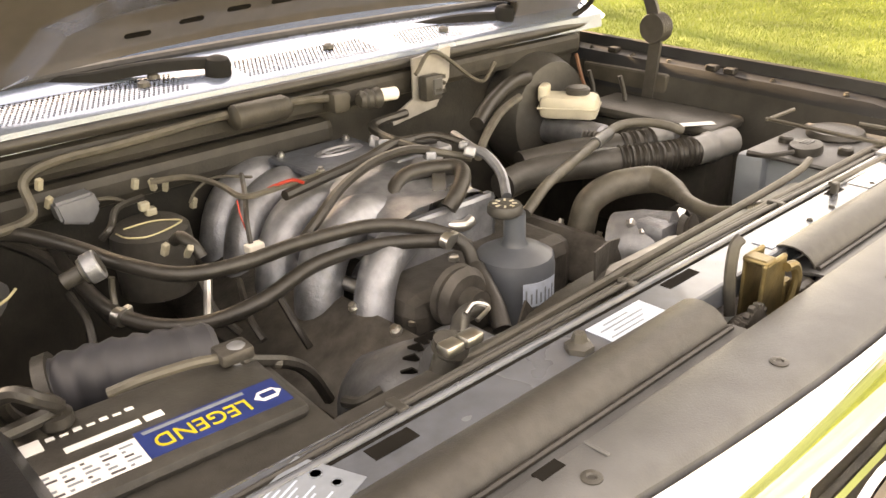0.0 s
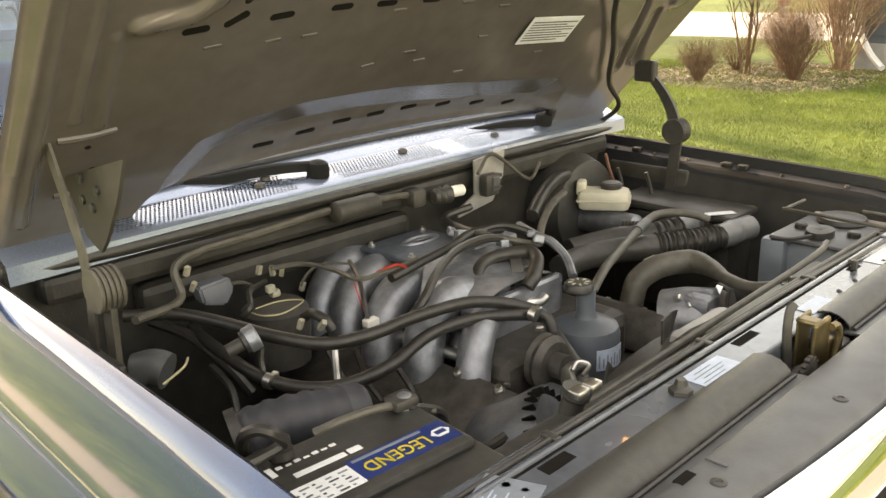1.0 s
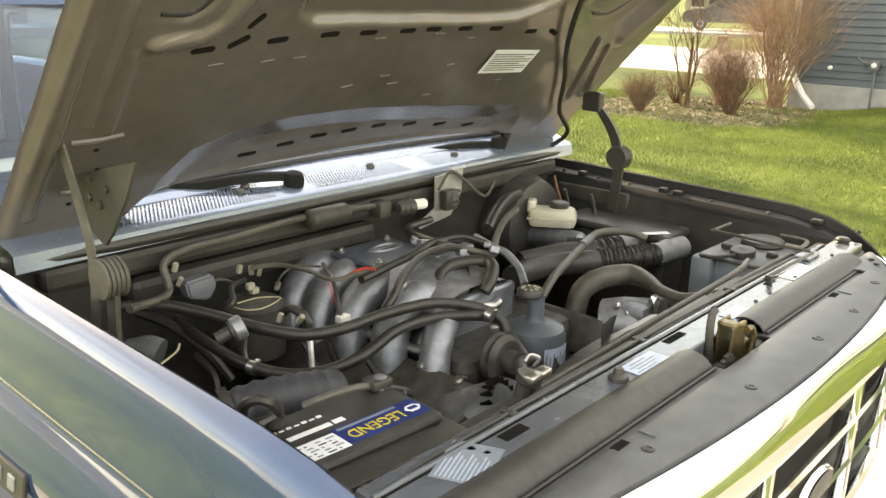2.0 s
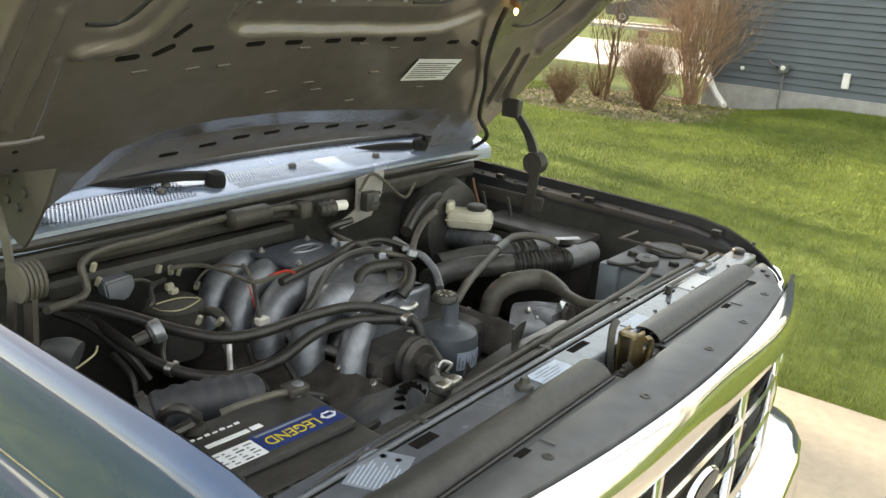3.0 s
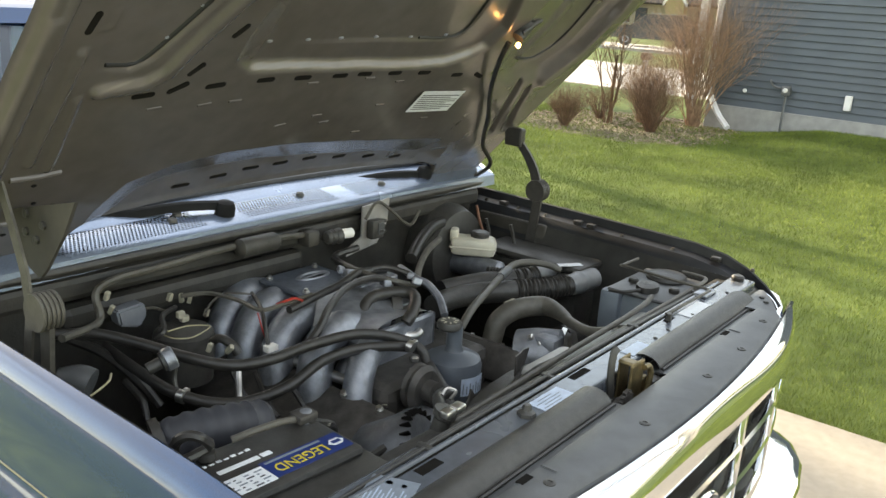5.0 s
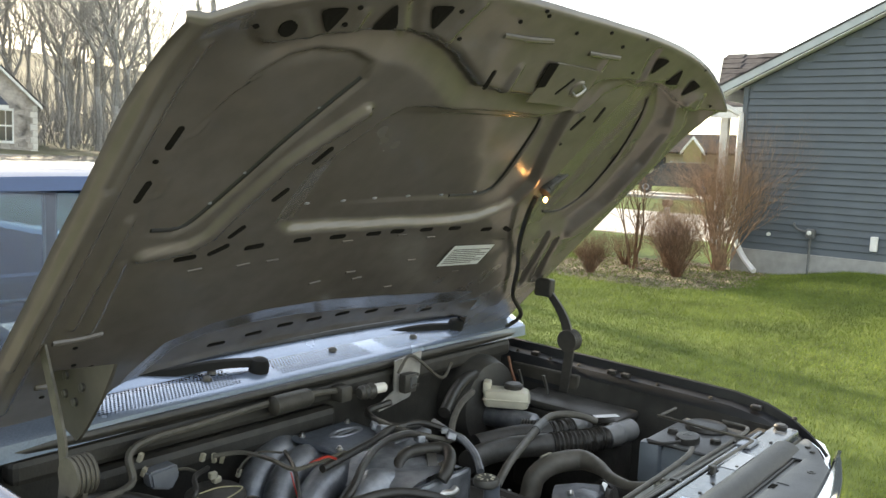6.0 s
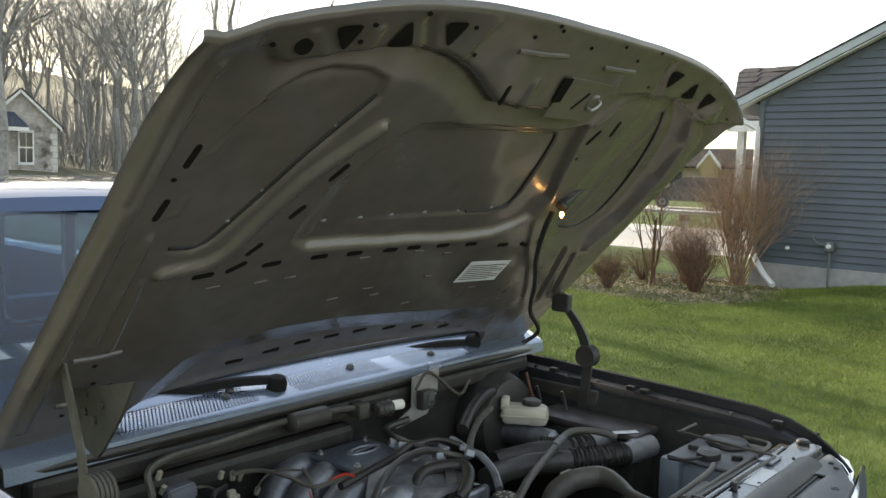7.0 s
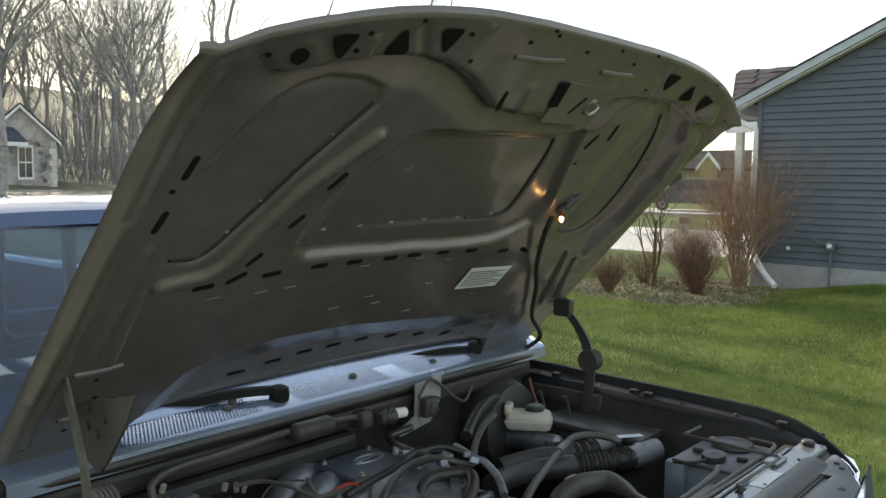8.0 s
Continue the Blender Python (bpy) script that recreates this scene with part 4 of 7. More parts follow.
for side in (-1, 1):
    def bx(z):
        return CX + side * (0.925 - max(0.0, z - 1.12) * 0.36)
    part("a_pillar", loft([[(bx(1.12 + 0.42 * t) - side * dx, 1.02 + 0.64 * t + dy, 1.16 + 0.39 * t) for dx, dy in ((0, 0), (0.05, -0.03), (0.05, 0.02), (0, 0.05))] for t in np.linspace(0, 1, 6)], closed=True), PAINT, cab, "", True)
    part("drip_rail", tube([(bx(1.52), 1.63, 1.525), (bx(1.55), 1.75, 1.55), (bx(1.56), 2.2, 1.56), (bx(1.55), 2.65, 1.55)], 0.018, sides=8), PAINT, cab, "", True)
    part("door", loft([[(bx(z) + side * 0.0, y, z) for y in (1.35, 1.6, 2.0, 2.5)] for z in (0.5, 0.78, 0.80, 0.95, 0.97, 1.12, 1.15)], 0.03), PAINT, cab, "blue door", True)
    part("window_frame", tube([(bx(1.15), 1.42, 1.15), (bx(1.3), 1.56, 1.32), (bx(1.48), 1.70, 1.49), (bx(1.5), 2.0, 1.51), (bx(1.5), 2.45, 1.50), (bx(1.3), 2.5, 1.3), (bx(1.15), 2.5, 1.15)], 0.016, sides=8), PAINT, cab, "", True)
    sw = part("side_window", loft([[(bx(z), y0, z), (bx(z), 2.48, z)] for z, y0 in ((1.15, 1.44), (1.32, 1.57), (1.49, 1.71))], 0.004), GLASS, cab, "tinted door glass")
    sw.visible_shadow = False
part("back_wall", boxed((CX - 0.90, 2.68, 0.5), (CX + 0.90, 2.74, 1.06), 0.02), INTER, cab)
for x in (-0.66, 0.62):
    part("rear_pillar", boxed((CX + x, 2.66, 1.05), (CX + x + 0.05, 2.72, 1.58), 0.01), PAINT, cab)
rw = part("rear_window", boxed((CX - 0.61, 2.69, 1.06), (CX + 0.62, 2.695, 1.57)), GLASS, cab)
rw.visible_shadow = False
for x0, x1 in ((-0.60, -0.02), (0.04, 0.255), (0.30, 0.64)):
    part("sash_trim", tube([(x0 + 0.03, 2.675, 1.50), (x0, 2.675, 1.46), (x0, 2.675, 1.14), (x0 + 0.012, 2.675, 1.10), (x0 + 0.045, 2.675, 1.085), (x1 - 0.045, 2.675, 1.085), (x1 - 0.012, 2.675, 1.10), (x1, 2.675, 1.14), (x1, 2.675, 1.46), (x1 - 0.03, 2.675, 1.50)], 0.006, sides=6), ALU, cab, "bright sash trim", True)
for x in (0.01, 0.278):
    part("sash_post", boxed((x - 0.022, 2.67, 1.07), (x + 0.022, 2.70, 1.52), 0.006), INTER, cab)
part("cab_floor", boxed((CX - 0.88, 0.98, 0.45), (CX + 0.88, 2.68, 0.55)), BLACK_PL, cab)
part("dashboard", boxed((CX - 0.72, 1.12, 0.9), (CX + 0.72, 1.5, 1.19), 0.05), INTER, cab)
part("bench_seat", boxed((CX - 0.7, 2.25, 0.6), (CX + 0.7, 2.6, 1.04), 0.06), INTER, cab)
part("steering_wheel", tube([(0.40 + 0.19 * math.cos(a), 1.62 + 0.09 * math.sin(a), 1.12 + 0.165 * math.sin(a)) for a in np.linspace(0, 2 * math.pi, 14)], 0.014, sides=8), BLACK_PL, cab, "", True)
ant = part("antenna", tube([(-0.691, 1.004, 1.18), (-0.688, 1.004, 1.31), (-0.683, 1.004, 1.45)], 0.0024, sides=6), STEEL, truck, "thin steel antenna mast", True)
part("antenna_base", lathe([(0.022, 0), (0.020, 0.01), (0.009, 0.022), (0.006, 0.035)], Matrix.Translation((-0.691, 1.004, 1.165)), 14), CHROME, ant, "", True)
bed = part("cargo_bed", boxed((CX - 0.80, 2.80, 0.62), (CX + 0.80, 4.86, 0.70), 0.01), PAINT, truck, "blue cargo bed")
for lo, hi in (((-0.93, 2.78, 0.5), (-0.82, 4.9, 1.20)), ((0.82, 2.78, 0.5), (0.93, 4.9, 1.20)), ((-0.82, 2.78, 0.5), (0.82, 2.84, 1.16)), ((-0.82, 4.82, 0.5), (0.82, 4.9, 1.16))):
    part("bed_side", boxed((CX + lo[0], *lo[1:]), (CX + hi[0], *hi[1:]), 0.03), PAINT, bed)
part("chassis", boxed((CX - 0.5, 0.0, 0.28), (CX + 0.5, 4.8, 0.42), 0.02), BAY, truck)
for x in (-0.86, 0.86):
    for y in (0.66, 3.6):
        wh = part("wheel", lathe([(0.19, -0.10), (0.33, -0.105), (0.365, -0.08), (0.365, 0.08), (0.33, 0.105), (0.19, 0.10)], pose(CX + x * 0.95, y, 0.365, 0, 90), 32), RUBBER, truck, "black tyre", True)
        part("rim", lathe([(0.04, -0.06), (0.19, -0.09), (0.2, 0.0), (0.19, 0.09), (0.04, 0.06)], pose(CX + x * 0.95, y, 0.365, 0, 90), 24), ALU, wh, "", True)

# ---- engine bay ----
def hose(name, label, pts, r, material=RUBBER, cat="hose", **kw):
    return tagged(part(name, tube(pts, r, **kw), material, smooth=True), label, cat)


def clamp(at, way, r, parent, width=0.012):
    """A steel band with its screw."""
    a = Vector(at)
    d = Vector(way).normalized() * width / 2
    m = along(a - d, a + d)
    c = part("hose_clamp", lathe([(r, 0), (r + 0.0015, 0), (r + 0.0015, width), (r, width)], m, 20), STEEL, parent, "steel hose clamp", True)
    part("screw", boxed((r - 0.002, -0.007, 0.001), (r + 0.008, 0.009, width - 0.001), 0.002, m), STEEL, c)
    return c


engine = thing("engine", "dirty grey aluminium fuel-injected engine in the bay", "engine")
part("block", boxed((-0.27, 0.36, 0.45), (0.27, 0.90, 0.90), 0.03), DARK_MET, engine, "oily dark engine block")
part("lower_manifold", boxed((-0.16, 0.46, 0.88), (0.17, 0.88, 0.985), 0.025), DARK_MET, engine)
for x in (-0.235, 0.235):
    vc = part("valve_cover", boxed((-0.075, 0.40, -0.04), (0.075, 0.90, 0.045), 0.02, pose(x, 0, 0.905, 0, 30 if x > 0 else -30)), DARK_MET, engine, "dull valve cover", True)
    for k in range(6):
        part("cover_bolt", lathe([(0.008, 0), (0.008, 0.006), (0.005, 0.006), (0.005, 0.012)], pose(x, 0.44 + 0.085 * k, 0.905, 0, 30 if x > 0 else -30) @ Matrix.Translation((0.06, 0, 0.045)), 8), STEEL, vc)
# upper intake: plenum, cover plate and swept runners
plen = part("plenum", loft([[(-0.115 + dx * 1.0, y, z) for dx, z in ((0.0, 0.975), (-0.012, 1.0), (-0.01, 1.035), (0.012, 1.058), (0.05, 1.068), (0.12, 1.070), (0.175, 1.060), (0.20, 1.035), (0.205, 1.0), (0.195, 0.975))] for y in (0.555, 0.56, 0.575, 0.70, 0.86, 0.875, 0.88)], closed=True), ALU, engine, "cast aluminium intake plenum", True)
part("plenum_end", boxed((-0.12, 0.552, 0.975), (0.085, 0.560, 1.055), 0.008), ALU, plen)
cov = part("cover_plate", boxed((-0.105, 0.735, 1.070), (0.06, 0.880, 1.082), 0.006), mat("blue_grey_casting", (0.10, 0.115, 0.14), 0.5, 0.5, 60, 0.3, 0.4, 200), plen, "dark cover plate with a raised nameplate")
part("nameplate", lathe([(0.017, 0), (0.020, 0.003), (0.024, 0.003), (0.026, 0)], Matrix.Translation((-0.005, 0.818, 1.082)) @ Matrix.Diagonal((1.8, 0.8, 1, 1)), 28), ALU, cov, "raised oval casting mark", True)
part("nameplate_bar", boxed((-0.035, 0.814, 1.082), (0.025, 0.822, 1.0845), 0.001), ALU, cov)
for k in range(4):
    part("cover_bolt", lathe([(0.007, 0), (0.007, 0.004), (0.004, 0.004), (0.004, 0.009)], Matrix.Translation((-0.09 + 0.13 * (k % 2), 0.75 + 0.11 * (k // 2), 1.082)), 8), STEEL, cov)
for k, y in enumerate((0.635, 0.735, 0.825, 0.90)):
    part("runner", tube([(-0.075, y, 1.035), (-0.125, y - 0.005, 1.045), (-0.175, y - 0.015, 1.025), (-0.205, y - 0.03, 0.985), (-0.215, y - 0.04, 0.93), (-0.20, y - 0.045, 0.88)], lambda t: 0.037 - 0.003 * math.sin(math.pi * t), sides=16), ALU, plen, "curved cast intake runner", True)
part("front_runner", tube([(-0.09, 0.56, 1.03), (-0.15, 0.535, 1.015), (-0.185, 0.515, 0.96), (-0.19, 0.50, 0.88)], 0.028, sides=14), ALU, plen, "", True)
part("plenum_top", loft([[(-0.003, 0.782, 1.078), (0.044, 0.736, 1.082), (0.094, 0.675, 1.078)], [(-0.106, 0.704, 1.074), (-0.053, 0.652, 1.078), (0.01, 0.602, 1.074)], [(-0.152, 0.665, 1.05), (-0.109, 0.605, 1.054), (-0.029, 0.574, 1.05)], [(-0.145, 0.65, 1.0), (-0.107, 0.604, 1.0), (-0.042, 0.573, 1.0)]], 0.02), ALU, engine, "broad sloping cast plenum top", True)
part("throttle_flange", boxed((-0.022, -0.005, -0.028), (0.022, 0.005, 0.028), 0.004, Matrix.Translation((0.04, 0.626, 1.05)) @ pose(0, 0, 0, -25, 0, 30)), STEEL, engine, "bright machined flange", True)
thr = part("throttle_body", boxed((-0.005, 0.585, 1.0), (0.075, 0.650, 1.075), 0.012), ALU, engine, "bright aluminium throttle body", True)
part("bore_ring", lathe([(0.028, -0.008), (0.036, -0.008), (0.036, 0.008), (0.030, 0.010), (0.028, 0.004)], pose(0.033, 0.578, 1.035, 90)), STEEL, thr, "bright machined ring", True)
part("bore_ring", lathe([(0.022, 0), (0.027, 0), (0.027, 0.02), (0.022, 0.02)], along((0.01, 0.608, 1.06), (0.02, 0.599, 1.06))), BLACK_PL, thr, "", True)
part("lever", tube([(0.003, 0.583, 1.035), (-0.006, 0.56, 1.025), (0.013, 0.545, 1.022), (0.028, 0.543, 1.028)], 0.009, sides=10), STEEL, thr, "bright curved throttle lever", True)
part("linkage_plate", boxed((0.02, 0.70, 1.065), (0.14, 0.735, 1.085), 0.006), ALU, engine, "", True)
part("linkage_arm", tube([(0.141, 0.7, 1.1), (0.121, 0.635, 1.095), (0.122, 0.605, 1.09), (0.116, 0.568, 1.07), (0.088, 0.53, 1.05)], 0.008, sides=8), ALU, engine, "bright throttle linkage", True)
part("fuel_rail", tube([(-0.17, 0.50, 0.985), (-0.185, 0.66, 0.985), (-0.18, 0.88, 0.99)], 0.010, sides=10), STEEL, engine, "", True)
part("thermostat_housing", tube([(-0.095, 0.598, 0.96), (-0.12, 0.598, 0.98), (-0.146, 0.594, 0.96)], 0.020, sides=12), ALU, engine, "", True)
tb = part("dipstick_tube", tube([(-0.162, 0.526, 1.0), (-0.188, 0.527, 1.0), (-0.203, 0.522, 0.97), (-0.231, 0.502, 0.93)], 0.0055, sides=8), STEEL, engine, "thin steel dipstick tube", True)
part("tip", lathe([(0.006, 0), (0.008, 0.006), (0.004, 0.012)], Matrix.Translation((-0.239, 0.497, 0.935)), 10), WHITE_PL, tb)
part("steel_pipe", tube([(-0.341, 0.655, 1.03), (-0.364, 0.623, 0.99)], 0.006, per=1, sides=8), STEEL, engine, "", True)
pl = part("water_pump_pulley", lathe([(0.018, 0.02), (0.05, 0.018), (0.062, 0.008), (0.058, 0.0), (0.062, -0.008), (0.05, -0.012), (0.02, -0.012)], pose(-0.10, 0.44, 0.985, 90) @ Matrix.Diagonal((0.7, 0.7, 1, 1))), DARK_MET, engine, "dark grooved pulley", True)
part("hub", lathe([(0.02, 0), (0.02, 0.03), (0.008, 0.032)], pose(-0.10, 0.43, 0.985, 90)), DARK_MET, pl, "", True)
part("fan_clutch", lathe([(0.03, 0.05), (0.07, 0.045), (0.075, 0.02), (0.05, 0.0), (0.03, -0.03)], pose(0.03, 0.36, 0.86, 90)), ALU, engine, "", True)
for k in range(6):
    a = math.radians(60 * k + 20)
    part("fan_blade", loft([[(0.03 + math.cos(a + da) * r, 0.325 + dy, 0.86 + math.sin(a + da) * r) for r in (0.06, 0.13, 0.19)] for da, dy in ((-0.22, 0.012), (0.0, 0.0), (0.24, -0.012))], 0.003), DARK_MET, engine)
brk = part("accessory_bracket", boxed((-0.20, 0.33, 0.90), (-0.10, 0.44, 0.96), 0.015), ALU, engine, "cast accessory bracket", True)
for q in ((-0.151, 0.474, 0.95), (-0.083, 0.467, 1.0), (-0.078, 0.471, 1.02)):
    part("bolt_head", lathe([(0.008, 0), (0.008, 0.006), (0.004, 0.008)], Matrix.Translation(q), 6), STEEL, brk)

ALT_M = mat("grey_dull_casting", (0.12, 0.125, 0.135), 0.5, 0.6, 45, 0.35, 0.3, 220)
alt = thing("alternator", "grey cast alternator with a vented end cap", "alternator")
am = pose(-0.262, 0.335, 0.945, -118, 0, 25)
part("housing", lathe([(0.02, -0.045), (0.062, -0.045), (0.072, -0.03), (0.074, 0.0), (0.074, 0.05), (0.062, 0.07), (0.03, 0.075)], am, 32), ALT_M, alt, "", True)
for k in range(26):
    a = 2 * math.pi * k / 26
    part("vent", boxed((0.064, -0.0015, -0.047), (0.0742, 0.0015, -0.030), 0.0007, am @ Matrix.Rotation(a, 4, "Z")), SLOT, alt)
part("pulley", lathe([(0.02, -0.075), (0.032, -0.073), (0.028, -0.066), (0.032, -0.06), (0.028, -0.053), (0.02, -0.05)], am), STEEL, alt, "", True)
part("ear", boxed((0.06, -0.02, 0.0), (0.105, 0.02, 0.03), 0.008, am), ALT_M, alt, "", True)
part("terminal", tube([(-0.316, 0.332, 0.99), (-0.337, 0.342, 0.98), (-0.34, 0.369, 0.97)], 0.007, sides=8), BLACK_PL, alt, "", True)

# power steering pump reservoir
psr = thing("steering_reservoir", "grey power steering reservoir with a black filler cap", "reservoir")
part("body", lathe([(0.040, 0.895), (0.056, 0.905), (0.058, 0.985), (0.054, 0.998), (0.040, 1.006), (0.020, 1.012), (0.016, 1.02), (0.0155, 1.06)], Matrix.Translation((0.032, 0.462, 0)), 28), mat("slate_plastic", (0.085, 0.098, 0.115), 0.42, 0, 30, 0.2), psr, "", True)
part("shoulder", boxed((0.03, 0.43, 0.94), (0.092, 0.50, 1.0), 0.015), mat("slate_plastic_side", (0.085, 0.098, 0.115), 0.42, 0, 30, 0.2), psr, "", True)
cap = part("cap", lathe([(0.021, 1.062), (0.0245, 1.066), (0.0245, 1.074), (0.022, 1.078), (0.008, 1.0785)], Matrix.Translation((0.012, 0.462, 0)), 24), BLACK_PL, psr, "black ribbed filler cap with worn yellow print", True)
for a in range(0, 360, 45):
    part("print_bar", boxed((0.010, -0.0015, 1.0780), (0.017, 0.0015, 1.0792), 0, Matrix.Translation((0.012, 0.462, 0)) @ pose(0, 0, 0, 0, 0, a)), MILKY, cap)
lb = part("label", loft([[(0.032 + 0.0605 * math.cos(a), 0.462 + 0.0605 * math.sin(a), z) for a in np.linspace(-2.20, -1.25, 8)] for z in (0.940, 0.976)], 0.0008), SKY_LB, psr, "pale blue printed label")
for k in range(7):
    a = -2.12 + 0.125 * k
    part("print_bar", boxed((0.0600, -0.0012, 0.944), (0.0617, 0.0012, 0.966 - 0.006 * (k % 2)), 0, Matrix.Translation((0.032, 0.462, 0)) @ Matrix.Rotation(a, 4, "Z")), TANK, lb)
tagged(part("pump_hose", tube([(-0.044, 0.465, 1.0), (-0.055, 0.434, 0.985), (-0.066, 0.405, 0.97), (-0.079, 0.38, 0.95)], 0.013, sides=12), RUBBER, smooth=True), "short black hose with a bright clamp", "hose")
cl = thing("filler_neck", "black filler neck with a bright metal clamp band", "filler")
part("neck", lathe([(0.014, -0.10), (0.014, -0.02), (0.018, -0.016), (0.018, -0.005)], pose(-0.312, 0.222, 1.10, 12, 8), 20), BLACK_PL, cl, "", True)
for x in (-0.336, -0.311):
    part("band", boxed((x, 0.203, 1.092), (x + 0.022, 0.221, 1.103), 0.003), STEEL, cl, "bright metal band", True)
part("stub", tube([(-0.267, 0.265, 1.06), (-0.215, 0.31, 1.05), (-0.185, 0.309, 1.05)], 0.010, sides=10), BLACK_PL, cl, "", True)
part("wire_clip", tube([(-0.223, 0.298, 1.06), (-0.206, 0.301, 1.065), (-0.195, 0.291, 1.06), (-0.218, 0.285, 1.055)], 0.0028, sides=6), STEEL, cl, "", True)
part("foot", boxed((-0.350, 0.215, 0.97), (-0.295, 0.26, 1.03), 0.008), BLACK_PL, cl)

# hoses and looms
h1 = hose("heater_hose", "long black rubber heater hose sagging across the engine", [(-0.567, 0.866, 1.09), (-0.504, 0.825, 1.085), (-0.468, 0.748, 1.08), (-0.441, 0.662, 1.075), (-0.401, 0.596, 1.07), (-0.338, 0.571, 1.07), (-0.248, 0.57, 1.07), (-0.144, 0.558, 1.065), (-0.076, 0.519, 1.05), (-0.047, 0.483, 1.03), (-0.045, 0.466, 1.0)], 0.0098)
h2 = hose("heater_hose", "long black rubber heater hose sagging across the engine", [(-0.456, 0.88, 1.03), (-0.465, 0.771, 1.025), (-0.467, 0.673, 1.02), (-0.442, 0.602, 1.015), (-0.4, 0.554, 1.02), (-0.338, 0.529, 1.035), (-0.249, 0.54, 1.05), (-0.15, 0.538, 1.045), (-0.081, 0.5, 1.04), (-0.03, 0.491, 1.02)], 0.0098)
clamp((-0.465, 0.645, 1.019), Vector((-0.442, 0.602, 1.015)) - Vector((-0.467, 0.673, 1.02)), 0.0098, h2)
clamp((-0.078, 0.482, 1.045), Vector((-0.078, 0.482, 1.045)) - Vector((-0.082, 0.506, 1.05)), 0.0098, h1)
hose("bypass_hose", "black bypass hose looping over the throttle body", [(-0.072, 0.598, 0.99), (-0.061, 0.61, 1.03), (-0.046, 0.632, 1.06), (-0.029, 0.64, 1.075), (-0.001, 0.639, 1.085), (0.037, 0.612, 1.09), (0.049, 0.592, 1.09), (0.035, 0.568, 1.085), (0.003, 0.549, 1.07), (-0.013, 0.549, 1.055)], 0.0125)
hose("vacuum_hose", "slim black vacuum hose over the plenum", [(-0.24, 0.599, 1.05), (-0.207, 0.595, 1.08), (-0.138, 0.636, 1.095), (-0.048, 0.681, 1.1), (0.02, 0.682, 1.105), (0.058, 0.669, 1.1)], 0.0075, sides=8)
hose("vacuum_hose", "slim black vacuum hose over the plenum", [(-0.196, 0.685, 1.09), (-0.111, 0.697, 1.095), (-0.04, 0.705, 1.1), (0.029, 0.723, 1.105), (0.067, 0.717, 1.105)], 0.008, sides=8)
hose("vacuum_hose", "slim black vacuum hose over the plenum", [(0.057, 0.724, 1.105), (0.093, 0.7, 1.11), (0.112, 0.668, 1.105), (0.132, 0.621, 1.09)], 0.006, sides=8)
hose("wiring_loom", "black wiring loom crossing the intake", [(-0.313, 0.854, 1.1), (-0.264, 0.832, 1.1), (-0.25, 0.766, 1.1), (-0.252, 0.7, 1.1), (-0.202, 0.695, 1.1), (-0.125, 0.699, 1.1)], 0.0045, DUSTY, "wire", sides=6)
hose("wiring_loom", "black wiring loom crossing the intake", [(-0.213, 0.77, 1.105), (-0.243, 0.711, 1.1), (-0.268, 0.669, 1.08), (-0.277, 0.65, 1.05)], 0.004, RUBBER, "wire", sides=6)
hose("red_wire", "red wire looping over the intake", [(-0.213, 0.701, 1.1), (-0.199, 0.695, 1.105), (-0.178, 0.69, 1.107), (-0.169, 0.676, 1.104)], 0.0026, RED, "wire", sides=6)
hose("red_wire", "red wire hanging down between the runners", [(-0.266, 0.692, 1.1), (-0.273, 0.675, 1.085), (-0.271, 0.665, 1.06), (-0.275, 0.648, 1.05)], 0.0011, RED, "wire", sides=6)
tagged(part("connector", boxed((-0.012, -0.008, -0.006), (0.012, 0.008, 0.006), 0.002, Matrix.Translation((-0.274, 0.647, 1.048))), WHITE_PL), "small white wire connector", "connector")
rad_h = thing("radiator_hose", "thick black upper radiator hose bent over the fan", "hose")
part("hose", tube([(0.235, 0.516, 0.86), (0.242, 0.514, 0.92), (0.249, 0.512, 0.965), (0.262, 0.508, 1.0), (0.299, 0.488, 1.022), (0.346, 0.452, 1.028), (0.335, 0.407, 1.03), (0.300, 0.360, 1.033)], lambda t: 0.0225 if t < 0.72 else 0.0225 - 0.011 * (t - 0.72) / 0.28, sides=18), DUSTY, rad_h, "", True)
part("thin_hose", tube([(0.308, 0.371, 1.032), (0.282, 0.339, 1.035), (0.255, 0.288, 1.042), (0.252, 0.245, 1.055), (0.255, 0.215, 1.068), (0.27, 0.18, 1.08)], lambda t: 0.0120 - 0.0045 * t, sides=12), DUSTY, rad_h, "", True)
clamp((0.239, 0.515, 0.895), (0.1, 0, 1), 0.0225, rad_h)
clamp((0.254, 0.225, 1.064), (0.05, -1, 0.4), 0.0085, rad_h, 0.009)
h5 = hose("vapour_hose", "slim dusty hose rising to the intake ducts", [(0.075, 0.480, 1.04), (0.149, 0.503, 1.06), (0.266, 0.545, 1.06), (0.391, 0.588, 1.06), (0.463, 0.604, 1.064), (0.508, 0.588, 1.064), (0.533, 0.552, 1.06), (0.55, 0.525, 1.05)], 0.0085, DUSTY, sides=10)
part("sleeve", tube([(0.360, 0.578, 1.060), (0.391, 0.588, 1.060), (0.42, 0.595, 1.0615)], 0.011, sides=10), GREY_PL, h5, "", True)
hose("fuel_line", "thin black line along the radiator support", [(-0.20, 0.199, 1.068), (0.0, 0.198, 1.080), (0.25, 0.196, 1.086), (0.50, 0.190, 1.092), (0.59, 0.186, 1.096), (0.625, 0.196, 1.098), (0.63, 0.25, 1.098)], 0.0045, DUSTY, "pipe", sides=8)
